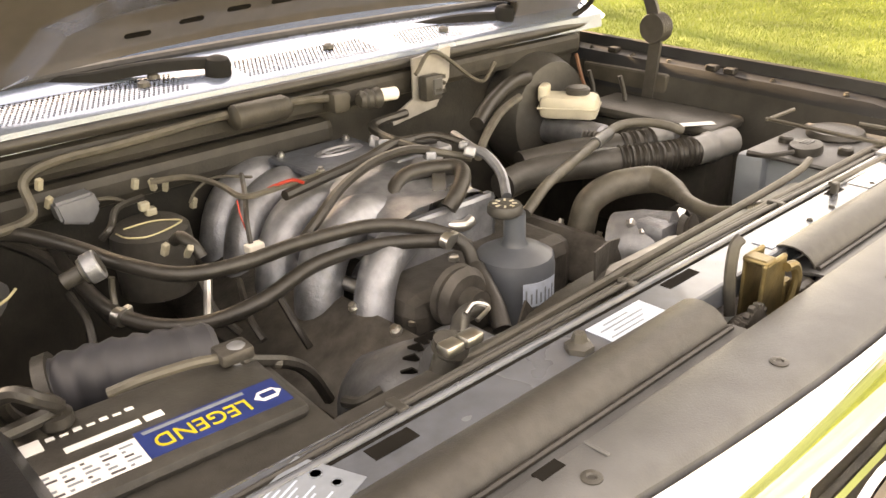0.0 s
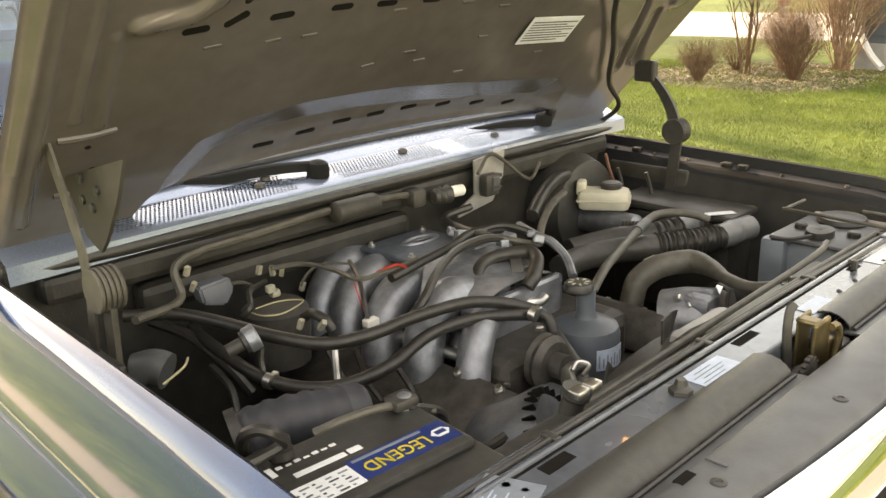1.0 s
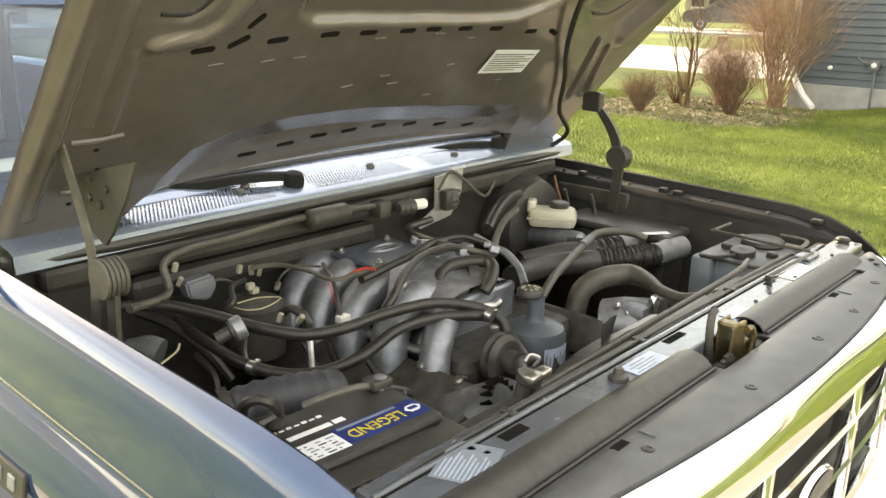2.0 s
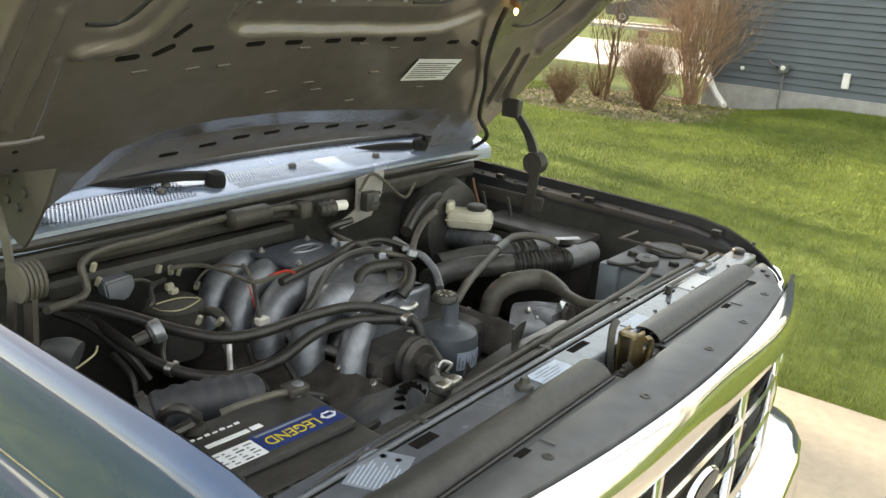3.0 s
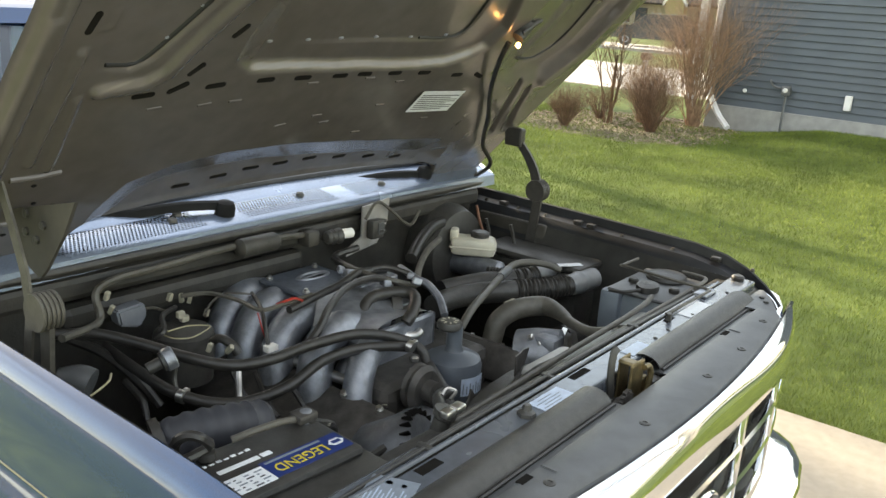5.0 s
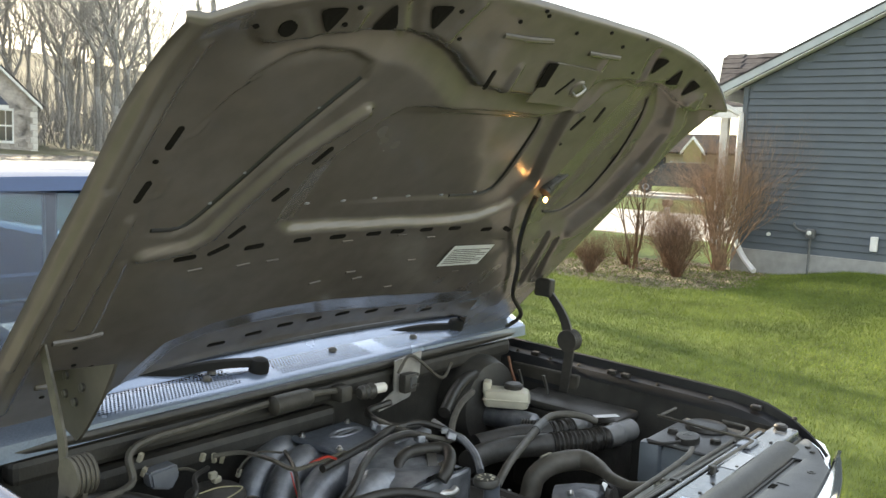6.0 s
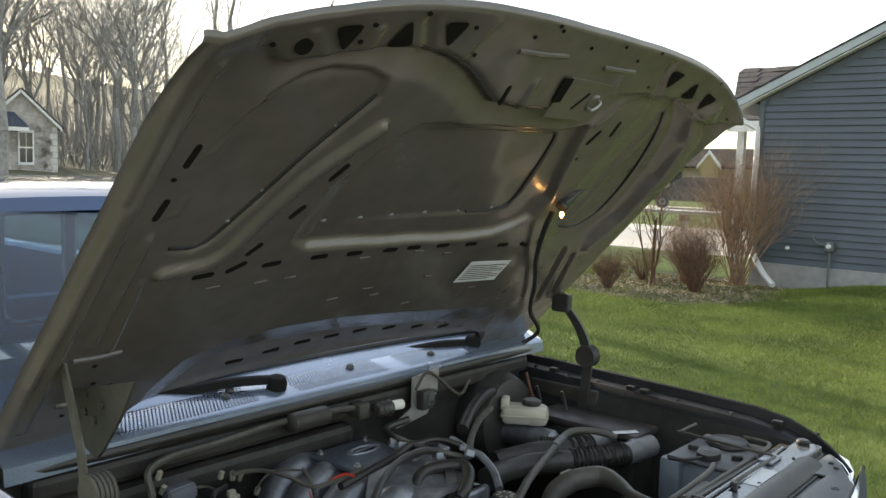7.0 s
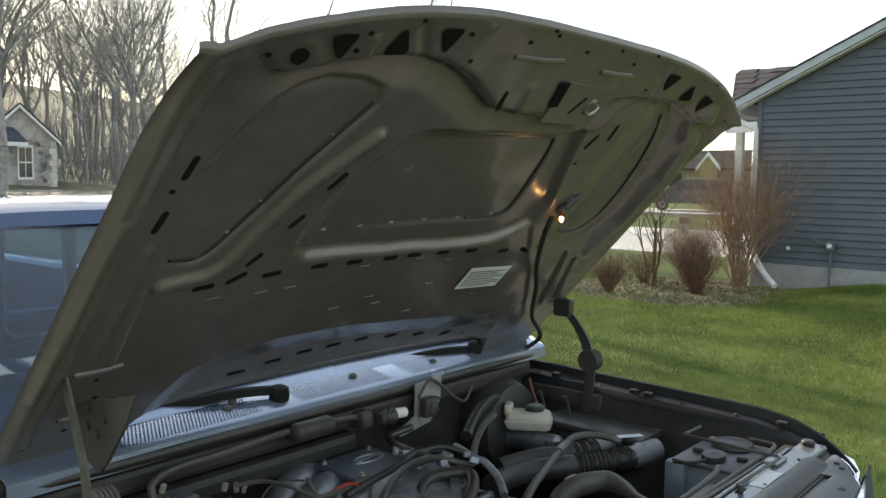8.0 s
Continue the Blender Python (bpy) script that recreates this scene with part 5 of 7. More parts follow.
hose("fuel_line", "thin black line along the radiator support", [(-0.30, 0.228, 1.060), (0.0, 0.227, 1.072), (0.25, 0.226, 1.080), (0.37, 0.225, 1.088), (0.42, 0.232, 1.092)], 0.0055, DUSTY, "pipe", sides=8)
hose("steel_strap", "thin metal hold-down rod over the coolant tank", [(0.33, 0.160, 1.096), (0.512, 0.150, 1.1), (0.536, 0.152, 1.1), (0.543, 0.168, 1.1), (0.545, 0.245, 1.1), (0.556, 0.362, 1.1), (0.562, 0.369, 1.1), (0.641, 0.368, 1.1)], 0.0035, DUSTY, "rod", sides=6)

# air intake ducts to the far wing
DUCT_END = mat("silvery_grey_plastic", (0.17, 0.175, 0.18), 0.35, 0.1, 40, 0.15)
duct = thing("air_intake_duct", "pair of ribbed black air intake ducts with grey ends", "duct")
part("ribbed_section", tube([(0.428, 0.574, 1.012), (0.483, 0.532, 1.015), (0.549, 0.497, 1.018)], 0.0245, sides=18, ribs=0.0045, pitch=0.0105), RUBBER, duct, "ribbed rubber bellows", True)
part("ribbed_section", tube([(0.500, 0.626, 1.012), (0.53, 0.610, 1.014), (0.560, 0.599, 1.015)], 0.0225, sides=18, ribs=0.0045, pitch=0.0105), RUBBER, duct, "ribbed rubber bellows", True)
part("grey_end", tube([(0.545, 0.498, 1.018), (0.586, 0.489, 1.02), (0.640, 0.479, 1.022)], lambda t: 0.0265 + 0.0025 * (0.4 < t < 0.55), sides=20), DUCT_END, duct, "grey plastic duct end", True)
part("grey_end", tube([(0.556, 0.600, 1.015), (0.594, 0.592, 1.017), (0.655, 0.580, 1.02)], lambda t: 0.0255 + 0.0025 * (0.4 < t < 0.55), sides=20), DUCT_END, duct, "grey plastic duct end", True)
part("smooth_section", tube([(0.20, 0.645, 1.008), (0.265, 0.648, 1.01), (0.336, 0.632, 1.01), (0.381, 0.603, 1.012), (0.430, 0.573, 1.012)], 0.026, sides=18), BLACK_PL, duct, "", True)
part("smooth_section", tube([(0.32, 0.715, 1.0), (0.39, 0.690, 1.005), (0.434, 0.665, 1.01), (0.503, 0.625, 1.012)], 0.025, sides=18), BLACK_PL, duct, "", True)
part("plug", boxed((-0.02, -0.016, -0.014), (0.022, 0.016, 0.016), 0.004, Matrix.Translation((0.376, 0.545, 0.99))), MILKY, duct, "yellowed plastic plug")
abox = thing("air_cleaner", "black air cleaner box beside the far wing", "air cleaner")
part("box", boxed((0.60, 0.50, 0.80), (0.715, 0.80, 1.03), 0.02), BLACK_PL, abox, "", True)
part("lid", boxed((0.595, 0.495, 1.028), (0.72, 0.80, 1.05), 0.01), BLACK_PL, abox, "", True)
part("label", boxed((-0.032, -0.010, 0), (0.032, 0.010, 0.001), 0, Matrix.Translation((0.605, 0.53, 1.051)) @ pose(0, 0, 0, 0, 0, -35)), LABEL, abox, "small white label")

# coolant and washer tank
tank = thing("coolant_tank", "blue-grey plastic coolant tank with a black lid", "tank")
part("body", boxed((0.492, 0.228, 0.86), (0.69, 0.362, 1.057), 0.018), TANK, tank, "", True)
part("foot", boxed((0.475, 0.33, 0.96), (0.51, 0.38, 1.06), 0.01), TANK, tank, "", True)
part("lid", boxed((0.482, 0.222, 1.056), (0.700, 0.366, 1.066), 0.005), GREY_PL, tank, "", True)
tc = part("cap", lathe([(0.034, 0), (0.036, 0.004), (0.034, 0.014), (0.02, 0.017)], Matrix.Translation((0.529, 0.288, 1.066)) @ pose(0, 0, 0, 0, 0, 8) @ Matrix.Diagonal((1.0, 0.72, 1, 1)), 24), BLACK_PL, tank, "black cap with raised print", True)
for k in range(3):
    part("print_bar", boxed((-0.012, -0.006 + k * 0.006, 0.0165), (0.012, -0.003 + k * 0.006, 0.0178), 0, Matrix.Translation((0.529, 0.286, 1.066))), GREY_PL, tc)
part("cap", lathe([(0.046, 0), (0.048, 0.004), (0.044, 0.012), (0.02, 0.016)], Matrix.Translation((0.645, 0.292, 1.066)) @ Matrix.Diagonal((1, 1, 1, 1)), 24), BLACK_PL, tank, "", True)
for q in ((0.56, 0.337, 1.066), (0.562, 0.238, 1.066)):
    part("knob", lathe([(0.012, 0), (0.012, 0.008), (0.009, 0.011)], Matrix.Translation(q), 14), BLACK_PL, tank, "", True)
part("overflow_tube", tube([(0.449, 0.344, 1.07), (0.446, 0.309, 1.075), (0.477, 0.283, 1.08)], 0.004, sides=6), RUBBER, tank, "", True)

# radiator, shroud
radi = thing("radiator", "black radiator with a pale plastic tank behind the support rail", "radiator")
part("core", boxed((-0.50, 0.155, 0.50), (0.42, 0.20, 1.055), 0.006), BLACK_PL, radi)
part("top_tank", boxed((-0.48, 0.205, 0.98), (0.40, 0.245, 1.065), 0.012), BLACK_PL, radi, "", True)
part("fan_shroud", loft([[(0.03 + math.cos(a) * r * 1.45, y, 0.80 + math.sin(a) * r) for a in np.linspace(0, 2 * math.pi, 33)] for r, y in ((0.26, 0.245), (0.245, 0.27), (0.21, 0.29), (0.21, 0.33))], 0.004), BLACK_PL, radi, "black fan shroud", True)
pt = part("pale_cover", boxed((0.035, 0.245, 0.975), (0.20, 0.315, 1.025), 0.016, pose(0, 0, 0, 0, 0, 0)), mat("pale_worn_plastic", (0.42, 0.41, 0.40), 0.5, 0, 30, 0.2), radi, "pale worn plastic cover with faint printing", True)
for k in range(6):
    part("print_bar", boxed((0.06 + 0.018 * k, 0.262, 1.0248), (0.07 + 0.018 * k, 0.275 - 0.004 * (k % 2), 1.0258)), GREY_PL, pt)
comp = thing("air_pump", "greasy dark accessory pump with bright bolt heads", "pump")
part("housing", lathe([(0.03, -0.05), (0.052, -0.045), (0.056, 0.0), (0.052, 0.05), (0.03, 0.06)], pose(0.26, 0.40, 0.955, 80, 0, 20), 24), ALU, comp, "", True)
part("cover", boxed((0.225, 0.345, 0.965), (0.275, 0.40, 1.01), 0.012), ALU, comp, "", True)
part("pulley", lathe([(0.02, 0.06), (0.048, 0.062), (0.042, 0.070), (0.048, 0.078), (0.02, 0.08)], pose(0.26, 0.40, 0.955, 80, 0, 20)), DARK_MET, comp, "", True)
for q in ((0.225, 0.406, 1.0), (0.228, 0.386, 0.99), (0.253, 0.381, 1.0), (0.216, 0.396, 0.97)):
    part("bolt_head", lathe([(0.007, 0), (0.007, 0.008), (0.004, 0.01)], Matrix.Translation(q) @ pose(0, 0, 0, 60), 6), STEEL, comp)
part("cylinder", tube([(0.343, 0.395, 0.97), (0.428, 0.382, 0.95)], 0.028, per=1, sides=16), RUBBER, comp, "", True)
part("steel_tab", boxed((-0.022, -0.006, -0.002), (0.022, 0.006, 0.002), 0.001, Matrix.Translation((0.309, 0.372, 1.0)) @ pose(0, 0, 0, 15, 0, 20)), STEEL, comp)
hose("elbow_hose", "short black elbow hose behind the support rail", [(0.091, 0.247, 1.03), (0.098, 0.236, 1.045), (0.125, 0.23, 1.05), (0.126, 0.218, 1.04)], 0.008, DUSTY, sides=10)

# battery
bat = thing("battery", "black car battery with a blue and white top label", "battery")
BM = pose(-0.575, 0.305, 0.895, 0, 0, -4)
part("case", boxed((-0.135, -0.082, 0), (0.135, 0.085, 0.150), 0.006, BM), BLACK_PL, bat, "", True)
part("lid", boxed((-0.138, -0.085, 0.146), (0.138, 0.088, 0.172), 0.006, BM), BLACK_PL, bat, "", True)
part("lid_top", boxed((-0.13, -0.045, 0.170), (0.125, 0.085, 0.186), 0.008, BM), BLACK_PL, bat, "", True)
for k in range(13):
    part("lid_rib", boxed((-0.125 + k * 0.02, -0.0875, 0.15), (-0.115 + k * 0.02, -0.083, 0.170), 0.001, BM), BLACK_PL, bat)
bl = part("blue_label", boxed((-0.012, -0.030, 0.1858), (0.116, 0.012, 0.1866), 0, BM), BLUE_LB, bat, "glossy blue label with yellow lettering")
text_part("lettering", "LEGEND", 0.0265, BM @ pose(0.040, -0.012, 0.1872, 0, 0, 180) @ Matrix.Diagonal((0.86, 1, 1, 1)), YELLOW, bl, "bold yellow lettering")
part("logo", prism([(0.013 * math.cos(a), 0.009 * math.sin(a)) for a in np.linspace(0, 2 * math.pi, 7)[:-1]], 0.0005, BM @ Matrix.Translation((0.101, -0.010, 0.1868))), LABEL, bl, "white hexagon mark")
part("logo_field", boxed((0.094, -0.0135, 0.1873), (0.108, -0.0065, 0.1877), 0, BM), BLUE_LB, bl)
part("stripe", boxed((-0.006, 0.004, 0.1866), (0.085, 0.0085, 0.187), 0, BM), TANK, bl, "pale stripe")
wlb = part("white_label", boxed((-0.092, -0.032, 0.1858), (-0.0125, 0.006, 0.1866), 0, BM), LABEL, bat, "white label with small black print")
for k in range(5):
    for j in range(5):
        w = 0.0115 - 0.004 * ((k * 2 + j) % 3)
        part("print_bar", boxed((-0.089 + k * 0.0153, -0.0295 + j * 0.0068, 0.1866), (-0.089 + k * 0.0153 + w, -0.0268 + j * 0.0068, 0.1869), 0, BM), TANK if (k + j) % 3 else INK, wlb)
part("warning_strip", boxed((-0.062, 0.022, 0.186), (0.0, 0.030, 0.1868), 0, BM), LABEL, bat)
part("warning_strip", boxed((0.004, 0.022, 0.186), (0.02, 0.031, 0.1868), 0, BM), LABEL, bat)
for k in range(7):
    part("print_bar", boxed((-0.07 + k * 0.011, 0.048, 0.186), (-0.063 + k * 0.011, 0.053 - 0.002 * (k % 2), 0.1866), 0, BM), LABEL, bat)
part("sticker", boxed((-0.098, 0.038, 0.186), (-0.074, 0.056, 0.1868), 0, BM), LABEL, bat)
for x in (-0.108, 0.108):
    part("terminal", lathe([(0.010, 0), (0.009, 0.018), (0.006, 0.02)], BM @ Matrix.Translation((x, 0.062, 0.184)), 14), ALU, bat, "", True)
    part("terminal_clamp", boxed((x - 0.02, 0.05, 0.188), (x + 0.014, 0.078, 0.202), 0.004, BM), DARK_MET, bat, "corroded clamp", True)
hose("battery_cable", "black battery cable curving behind the battery", [BM @ Vector((-0.12, 0.065, 0.195)), (-0.626, 0.369, 1.1), (-0.642, 0.356, 1.125), (-0.654, 0.367, 1.13), (-0.662, 0.381, 1.12), (-0.652, 0.4, 1.09), (-0.624, 0.419, 1.05)], 0.007, RUBBER, "cable", sides=8)
hose("battery_cable", "black battery cable curving behind the battery", [BM @ Vector((0.11, 0.065, 0.195)), (-0.457, 0.354, 1.08), (-0.405, 0.365, 1.05), (-0.36, 0.4, 1.0), (-0.333, 0.411, 0.95)], 0.007, RUBBER, "cable", sides=8)
hose("battery_cable", "black battery cable curving behind the battery", [(-0.579, 0.378, 1.09), (-0.545, 0.361, 1.1), (-0.483, 0.361, 1.09), (-0.421, 0.355, 1.06)], 0.005, DUSTY, "cable", sides=8)
tagged(part("terminal_cover", lathe([(0.010, 0), (0.015, 0.006), (0.014, 0.015), (0.007, 0.018)], Matrix.Translation((-0.626, 0.373, 1.08)), 14), RUBBER, smooth=True), "small black rubber terminal cover", "cover")
fad = hose("fresh_air_duct", "blue-grey ribbed fresh air duct behind the battery", [(-0.584, 0.534, 1.02), (-0.542, 0.512, 1.03), (-0.494, 0.494, 1.03), (-0.432, 0.483, 1.02)], 0.034, mat("blue_grey_duct", (0.038, 0.040, 0.048), 0.5, 0, 40, 0.25), "duct", ribs=0.004, pitch=0.022, sides=18)
part("collar", tube([(-0.589, 0.536, 1.019), (-0.577, 0.531, 1.022)], 0.042, per=1, sides=20), BLACK_PL, fad, "black duct collar", True)
tagged(part("battery_tray", boxed((-0.73, 0.20, 0.86), (-0.41, 0.42, 0.892), 0.01), BAY), "black sheet metal battery tray", "tray")

# passenger side: canister, sensors, connectors
can = thing("round_canister", "black round canister with cream wires over it", "canister")
part("body", lathe([(0.052, -0.09), (0.056, -0.02), (0.054, 0.0), (0.045, 0.008), (0.01, 0.010)], Matrix.Translation((-0.349, 0.797, 1.055)), 28), BLACK_PL, can, "", True)
CREAM = mat("grubby_cream_plastic", (0.30, 0.28, 0.22), 0.5, 0, 60, 0.3)
WIREC = mat("cream_wire", (0.42, 0.38, 0.24), 0.5)
part("wire", tube([(-0.4, 0.786, 1.066), (-0.397, 0.755, 1.068), (-0.372, 0.74, 1.068), (-0.323, 0.759, 1.066), (-0.317, 0.772, 1.066), (-0.345, 0.793, 1.066), (-0.386, 0.794, 1.066)], 0.0013, sides=5), WIREC, can, "cream wire", True)
part("top_knob", boxed((-0.008, -0.007, 0.0), (0.008, 0.007, 0.012), 0.003, Matrix.Translation((-0.338, 0.811, 1.068))), CREAM, can)
part("top_knob", boxed((-0.009, -0.006, 0.0), (0.006, 0.006, 0.013), 0.003, Matrix.Translation((-0.344, 0.811, 1.077))), CREAM, can)
sens = thing("sensor", "silver sensor with a worn white collar", "sensor")
sm = along((-0.513, 0.666, 1.075), (-0.488, 0.657, 1.085))
part("body", lathe([(0.010, 0), (0.010, 0.022), (0.016, 0.024), (0.017, 0.045), (0.010, 0.047)], sm, 16), BLACK_PL, sens, "", True)
part("collar", lathe([(0.0172, 0.028), (0.019, 0.03), (0.019, 0.044), (0.0172, 0.046)], sm, 18), ALU, sens, "worn white collar", True)
tagged(part("grey_module", prism([(0, 0), (0.055, 0.004), (0.062, -0.02), (0.045, -0.042), (0.006, -0.03)], 0.03, Matrix.Translation((-0.453, 0.872, 1.107)) @ pose(0, 0, 0, 90), 0.004), mat("grey_module", (0.13, 0.14, 0.16), 0.5, 0, 40, 0.2)), "grey plastic module on the firewall", "module")
for q, turn, pale in (((-0.46, 0.86, 1.135), 20, True), ((-0.453, 0.86, 1.107), 27, True), ((-0.308, 0.86, 1.094), 30, True), ((-0.25, 0.86, 1.05), 15, False), ((-0.333, 0.86, 1.103), 10, True), ((-0.289, 0.86, 1.087), 45, True), ((-0.38, 0.682, 1.07), 20, True), ((-0.364, 0.65, 1.07), 55, True), ):
    tagged(part("connector", boxed((-0.004, -0.004, -0.010), (0.005, 0.004, 0.005 + 0.0001 * turn), 0.0015, Matrix.Translation(q) @ pose(0, 0, 0, turn % 30, 20 - turn, turn)), CREAM), "small pale wire connector", "connector", "wire connectors")
hose("wiring_loom", "black wiring loom along the firewall", [(-0.578, 0.8, 1.105), (-0.483, 0.85, 1.095), (-0.475, 0.87, 1.139), (-0.43, 0.88, 1.153), (-0.327, 0.885, 1.155), (-0.168, 0.885, 1.162), (-0.015, 0.885, 1.157), (0.07, 0.885, 1.144)], 0.007, DUSTY, "wire", sides=8)
hose("wiring_loom", "black wiring loom down the inner wing", [(-0.506, 0.914, 1.05), (-0.473, 0.862, 1.03), (-0.455, 0.788, 1.0), (-0.432, 0.755, 0.95)], 0.009, RUBBER, "wire", sides=8)
hose("wiring_loom", "black wiring loom down the inner wing", [(-0.474, 0.792, 1.0), (-0.474, 0.743, 0.98), (-0.481, 0.717, 0.95)], 0.006, RUBBER, "wire", sides=8)
hose("wire", "thin grey wire among the hoses", [(-0.405, 0.86, 1.093), (-0.377, 0.85, 1.094), (-0.353, 0.85, 1.081)], 0.003, DUSTY, "wire", sides=6)
hose("wire", "thin grey wire among the hoses", [(-0.261, 0.85, 1.054), (-0.244, 0.85, 1.073), (-0.21, 0.85, 1.082), (-0.152, 0.85, 1.067)], 0.0025, DUSTY, "wire", sides=6)
hose("yellow_wire", "loose yellow wire loop", [(-0.61, 0.667, 1.062), (-0.592, 0.666, 1.07), (-0.573, 0.676, 1.072), (-0.557, 0.696, 1.072)], 0.0018, WIREC, "wire", sides=6)
tagged(part("washer_motor", tube([(-0.605, 0.756, 1.05), (-0.587, 0.738, 1.055), (-0.576, 0.723, 1.05)], 0.026, sides=14), GREY_PL, smooth=True), "dull grey washer motor by the wing", "motor")
hose("wire", "thin grey wire among the hoses", [(-0.456, 0.672, 1.06), (-0.458, 0.673, 1.04), (-0.462, 0.662, 1.02)], 0.004, DUSTY, "wire", sides=6)
hose("elbow_hose", "short black elbow hose on the intake", [(-0.354, 0.708, 1.065), (-0.358, 0.68, 1.08), (-0.355, 0.653, 1.075), (-0.351, 0.643, 1.06)], 0.008, RUBBER, sides=10)
hose("plug_wire", "black ignition wire between hose and runner", [(-0.424, 0.773, 1.07), (-0.412, 0.765, 1.085), (-0.382, 0.813, 1.09), (-0.333, 0.844, 1.085)], 0.005, RUBBER, "wire", sides=6)
hose("plug_wire", "black ignition wire between hose and runner", [(-0.349, 0.66, 1.02), (-0.352, 0.626, 0.99), (-0.334, 0.602, 0.96)], 0.005, RUBBER, "wire", sides=6)
hose("plug_wire", "black ignition wire between hose and runner", [(-0.28, 0.59, 1.0), (-0.281, 0.552, 0.97), (-0.273, 0.538, 0.94)], 0.005, RUBBER, "wire", sides=6)
hose("plug_wire", "black ignition wire between hose and runner", [(-0.293, 0.666, 1.0), (-0.312, 0.613, 0.97), (-0.314, 0.58, 0.95)], 0.005, RUBBER, "wire", sides=6)

# firewall: relay bracket, wiper motor, booster, brake reservoir
rel = thing("relay_bracket", "pale metal bracket with a relay and a white connector", "bracket")
part("plate", prism([(0, 0.012), (0.095, 0.022), (0.090, -0.035), (0.055, -0.085), (-0.05, -0.100), (-0.055, -0.085), (0.0, -0.06)], 0.004, Matrix.Translation((0.213, 0.885, 1.176)) @ pose(0, 0, 0, 90)), mat("pale_bracket", (0.30, 0.29, 0.28), 0.5, 0.3, 30, 0.25), rel)
part("relay", boxed((-0.018, -0.022, -0.026), (0.022, 0.0, 0.020), 0.004, Matrix.Translation((0.239, 0.875, 1.138))), BLACK_PL, rel, "", True)
part("relay_face", boxed((-0.002, -0.025, -0.016), (0.020, -0.021, 0.014), 0.002, Matrix.Translation((0.239, 0.875, 1.138))), GREY_PL, rel)
for z in (-0.012, 0.002, 0.014):
    part("prong", boxed((0.018, -0.020, z - 0.004), (0.032, -0.006, z + 0.003), 0.001, Matrix.Translation((0.239, 0.875, 1.138))), BLACK_PL, rel)
part("slot", boxed((0.002, -0.0262, -0.010), (0.016, -0.0245, -0.004), 0, Matrix.Translation((0.239, 0.875, 1.138))), BLACK_PL, rel)
part("white_connector", lathe([(0.010, 0), (0.0115, 0.002), (0.0115, 0.040), (0.010, 0.042)], along((0.113, 0.86, 1.144), (0.177, 0.86, 1.14)), 18), WHITE_PL, rel, "white cylindrical connector", True)
part("black_boot", lathe([(0.010, -0.04), (0.016, -0.034), (0.013, -0.026), (0.018, -0.02), (0.014, -0.012), (0.019, 0.0)], along((0.113, 0.86, 1.141), (0.177, 0.86, 1.137)), 18), BLACK_PL, rel, "", True)
hose("wiring_loom", "black wiring loom hanging below the relay", [(0.176, 0.86, 1.101), (0.091, 0.85, 1.097), (0.055, 0.746, 1.1), (0.125, 0.727, 1.09)], 0.008, RUBBER, "wire", sides=8)
hose("wire", "thin grey wire among the hoses", [(0.206, 0.865, 1.164), (0.259, 0.87, 1.196), (0.372, 0.87, 1.122), (0.426, 0.88, 1.148)], 0.004, DUSTY, "wire", sides=6)
mot = thing("wiper_motor", "dark wiper motor housing on the firewall", "motor")
part("housing", lathe([(0.012, 0), (0.020, 0.006), (0.020, 0.095), (0.014, 0.105)], along((-0.162, 0.875, 1.158), (-0.008, 0.875, 1.158)), 20), BAY, mot, "", True)
part("cover", boxed((-0.018, -0.02, -0.018), (0.018, 0.02, 0.018), 0.008, Matrix.Translation((0.044, 0.885, 1.144))), BAY, mot, "", True)
boo = thing("brake_booster", "black brake booster with a milky fluid reservoir", "brake booster")
part("drum", lathe([(0.03, -0.05), (0.115, -0.045), (0.125, -0.01), (0.125, 0.01), (0.11, 0.05), (0.05, 0.065)], pose(0.565, 0.90, 1.02, 90), 36), BLACK_PL, boo, "black booster drum", True)
part("master_cylinder", lathe([(0.028, 0), (0.032, 0.01), (0.030, 0.15), (0.02, 0.16)], pose(0.545, 0.85, 1.0, 90), 20), ALU, boo, "dull aluminium master cylinder", True)
RM = pose(0.548, 0.785, 1.058, 0, 0, -58)
rs = part("reservoir", boxed((-0.062, -0.034, -0.028), (0.056, 0.034, 0.020), 0.014, RM), MILKY, boo, "milky plastic fluid reservoir", True)
part("seam", boxed((-0.064, -0.036, -0.006), (0.058, 0.036, -0.002), 0.001, RM), MILKY, rs)
part("raised_end", boxed((-0.066, -0.020, 0.005), (-0.044, 0.020, 0.038), 0.006, RM), MILKY, rs, "", True)
part("cap", lathe([(0.024, 0.018), (0.025, 0.03), (0.02, 0.034)], RM @ Matrix.Translation((0.012, 0.006, 0)), 20), BLACK_PL, rs, "black cap", True)
part("fitting", lathe([(0.012, -0.02), (0.012, 0.02), (0.008, 0.03)], Matrix.Translation((0.633, 0.755, 1.0)), 12), STEEL, boo, "", True)
part("bellows_plug", tube([(0.454, 0.679, 1.03), (0.472, 0.645, 1.03)], 0.011, sides=12, ribs=0.003, pitch=0.007), RUBBER, boo, "", True)
hose("vacuum_hose", "thick black vacuum hose arching to the booster", [(0.26, 0.765, 1.08), (0.333, 0.8, 1.1), (0.431, 0.84, 1.111), (0.526, 0.87, 1.101), (0.608, 0.89, 1.062)], 0.014, RUBBER)
hose("vacuum_hose", "slim black hose beside the booster", [(0.173, 0.675, 1.06), (0.249, 0.73, 1.07), (0.32, 0.763, 1.09), (0.393, 0.785, 1.1)], 0.008, DUSTY, sides=8)
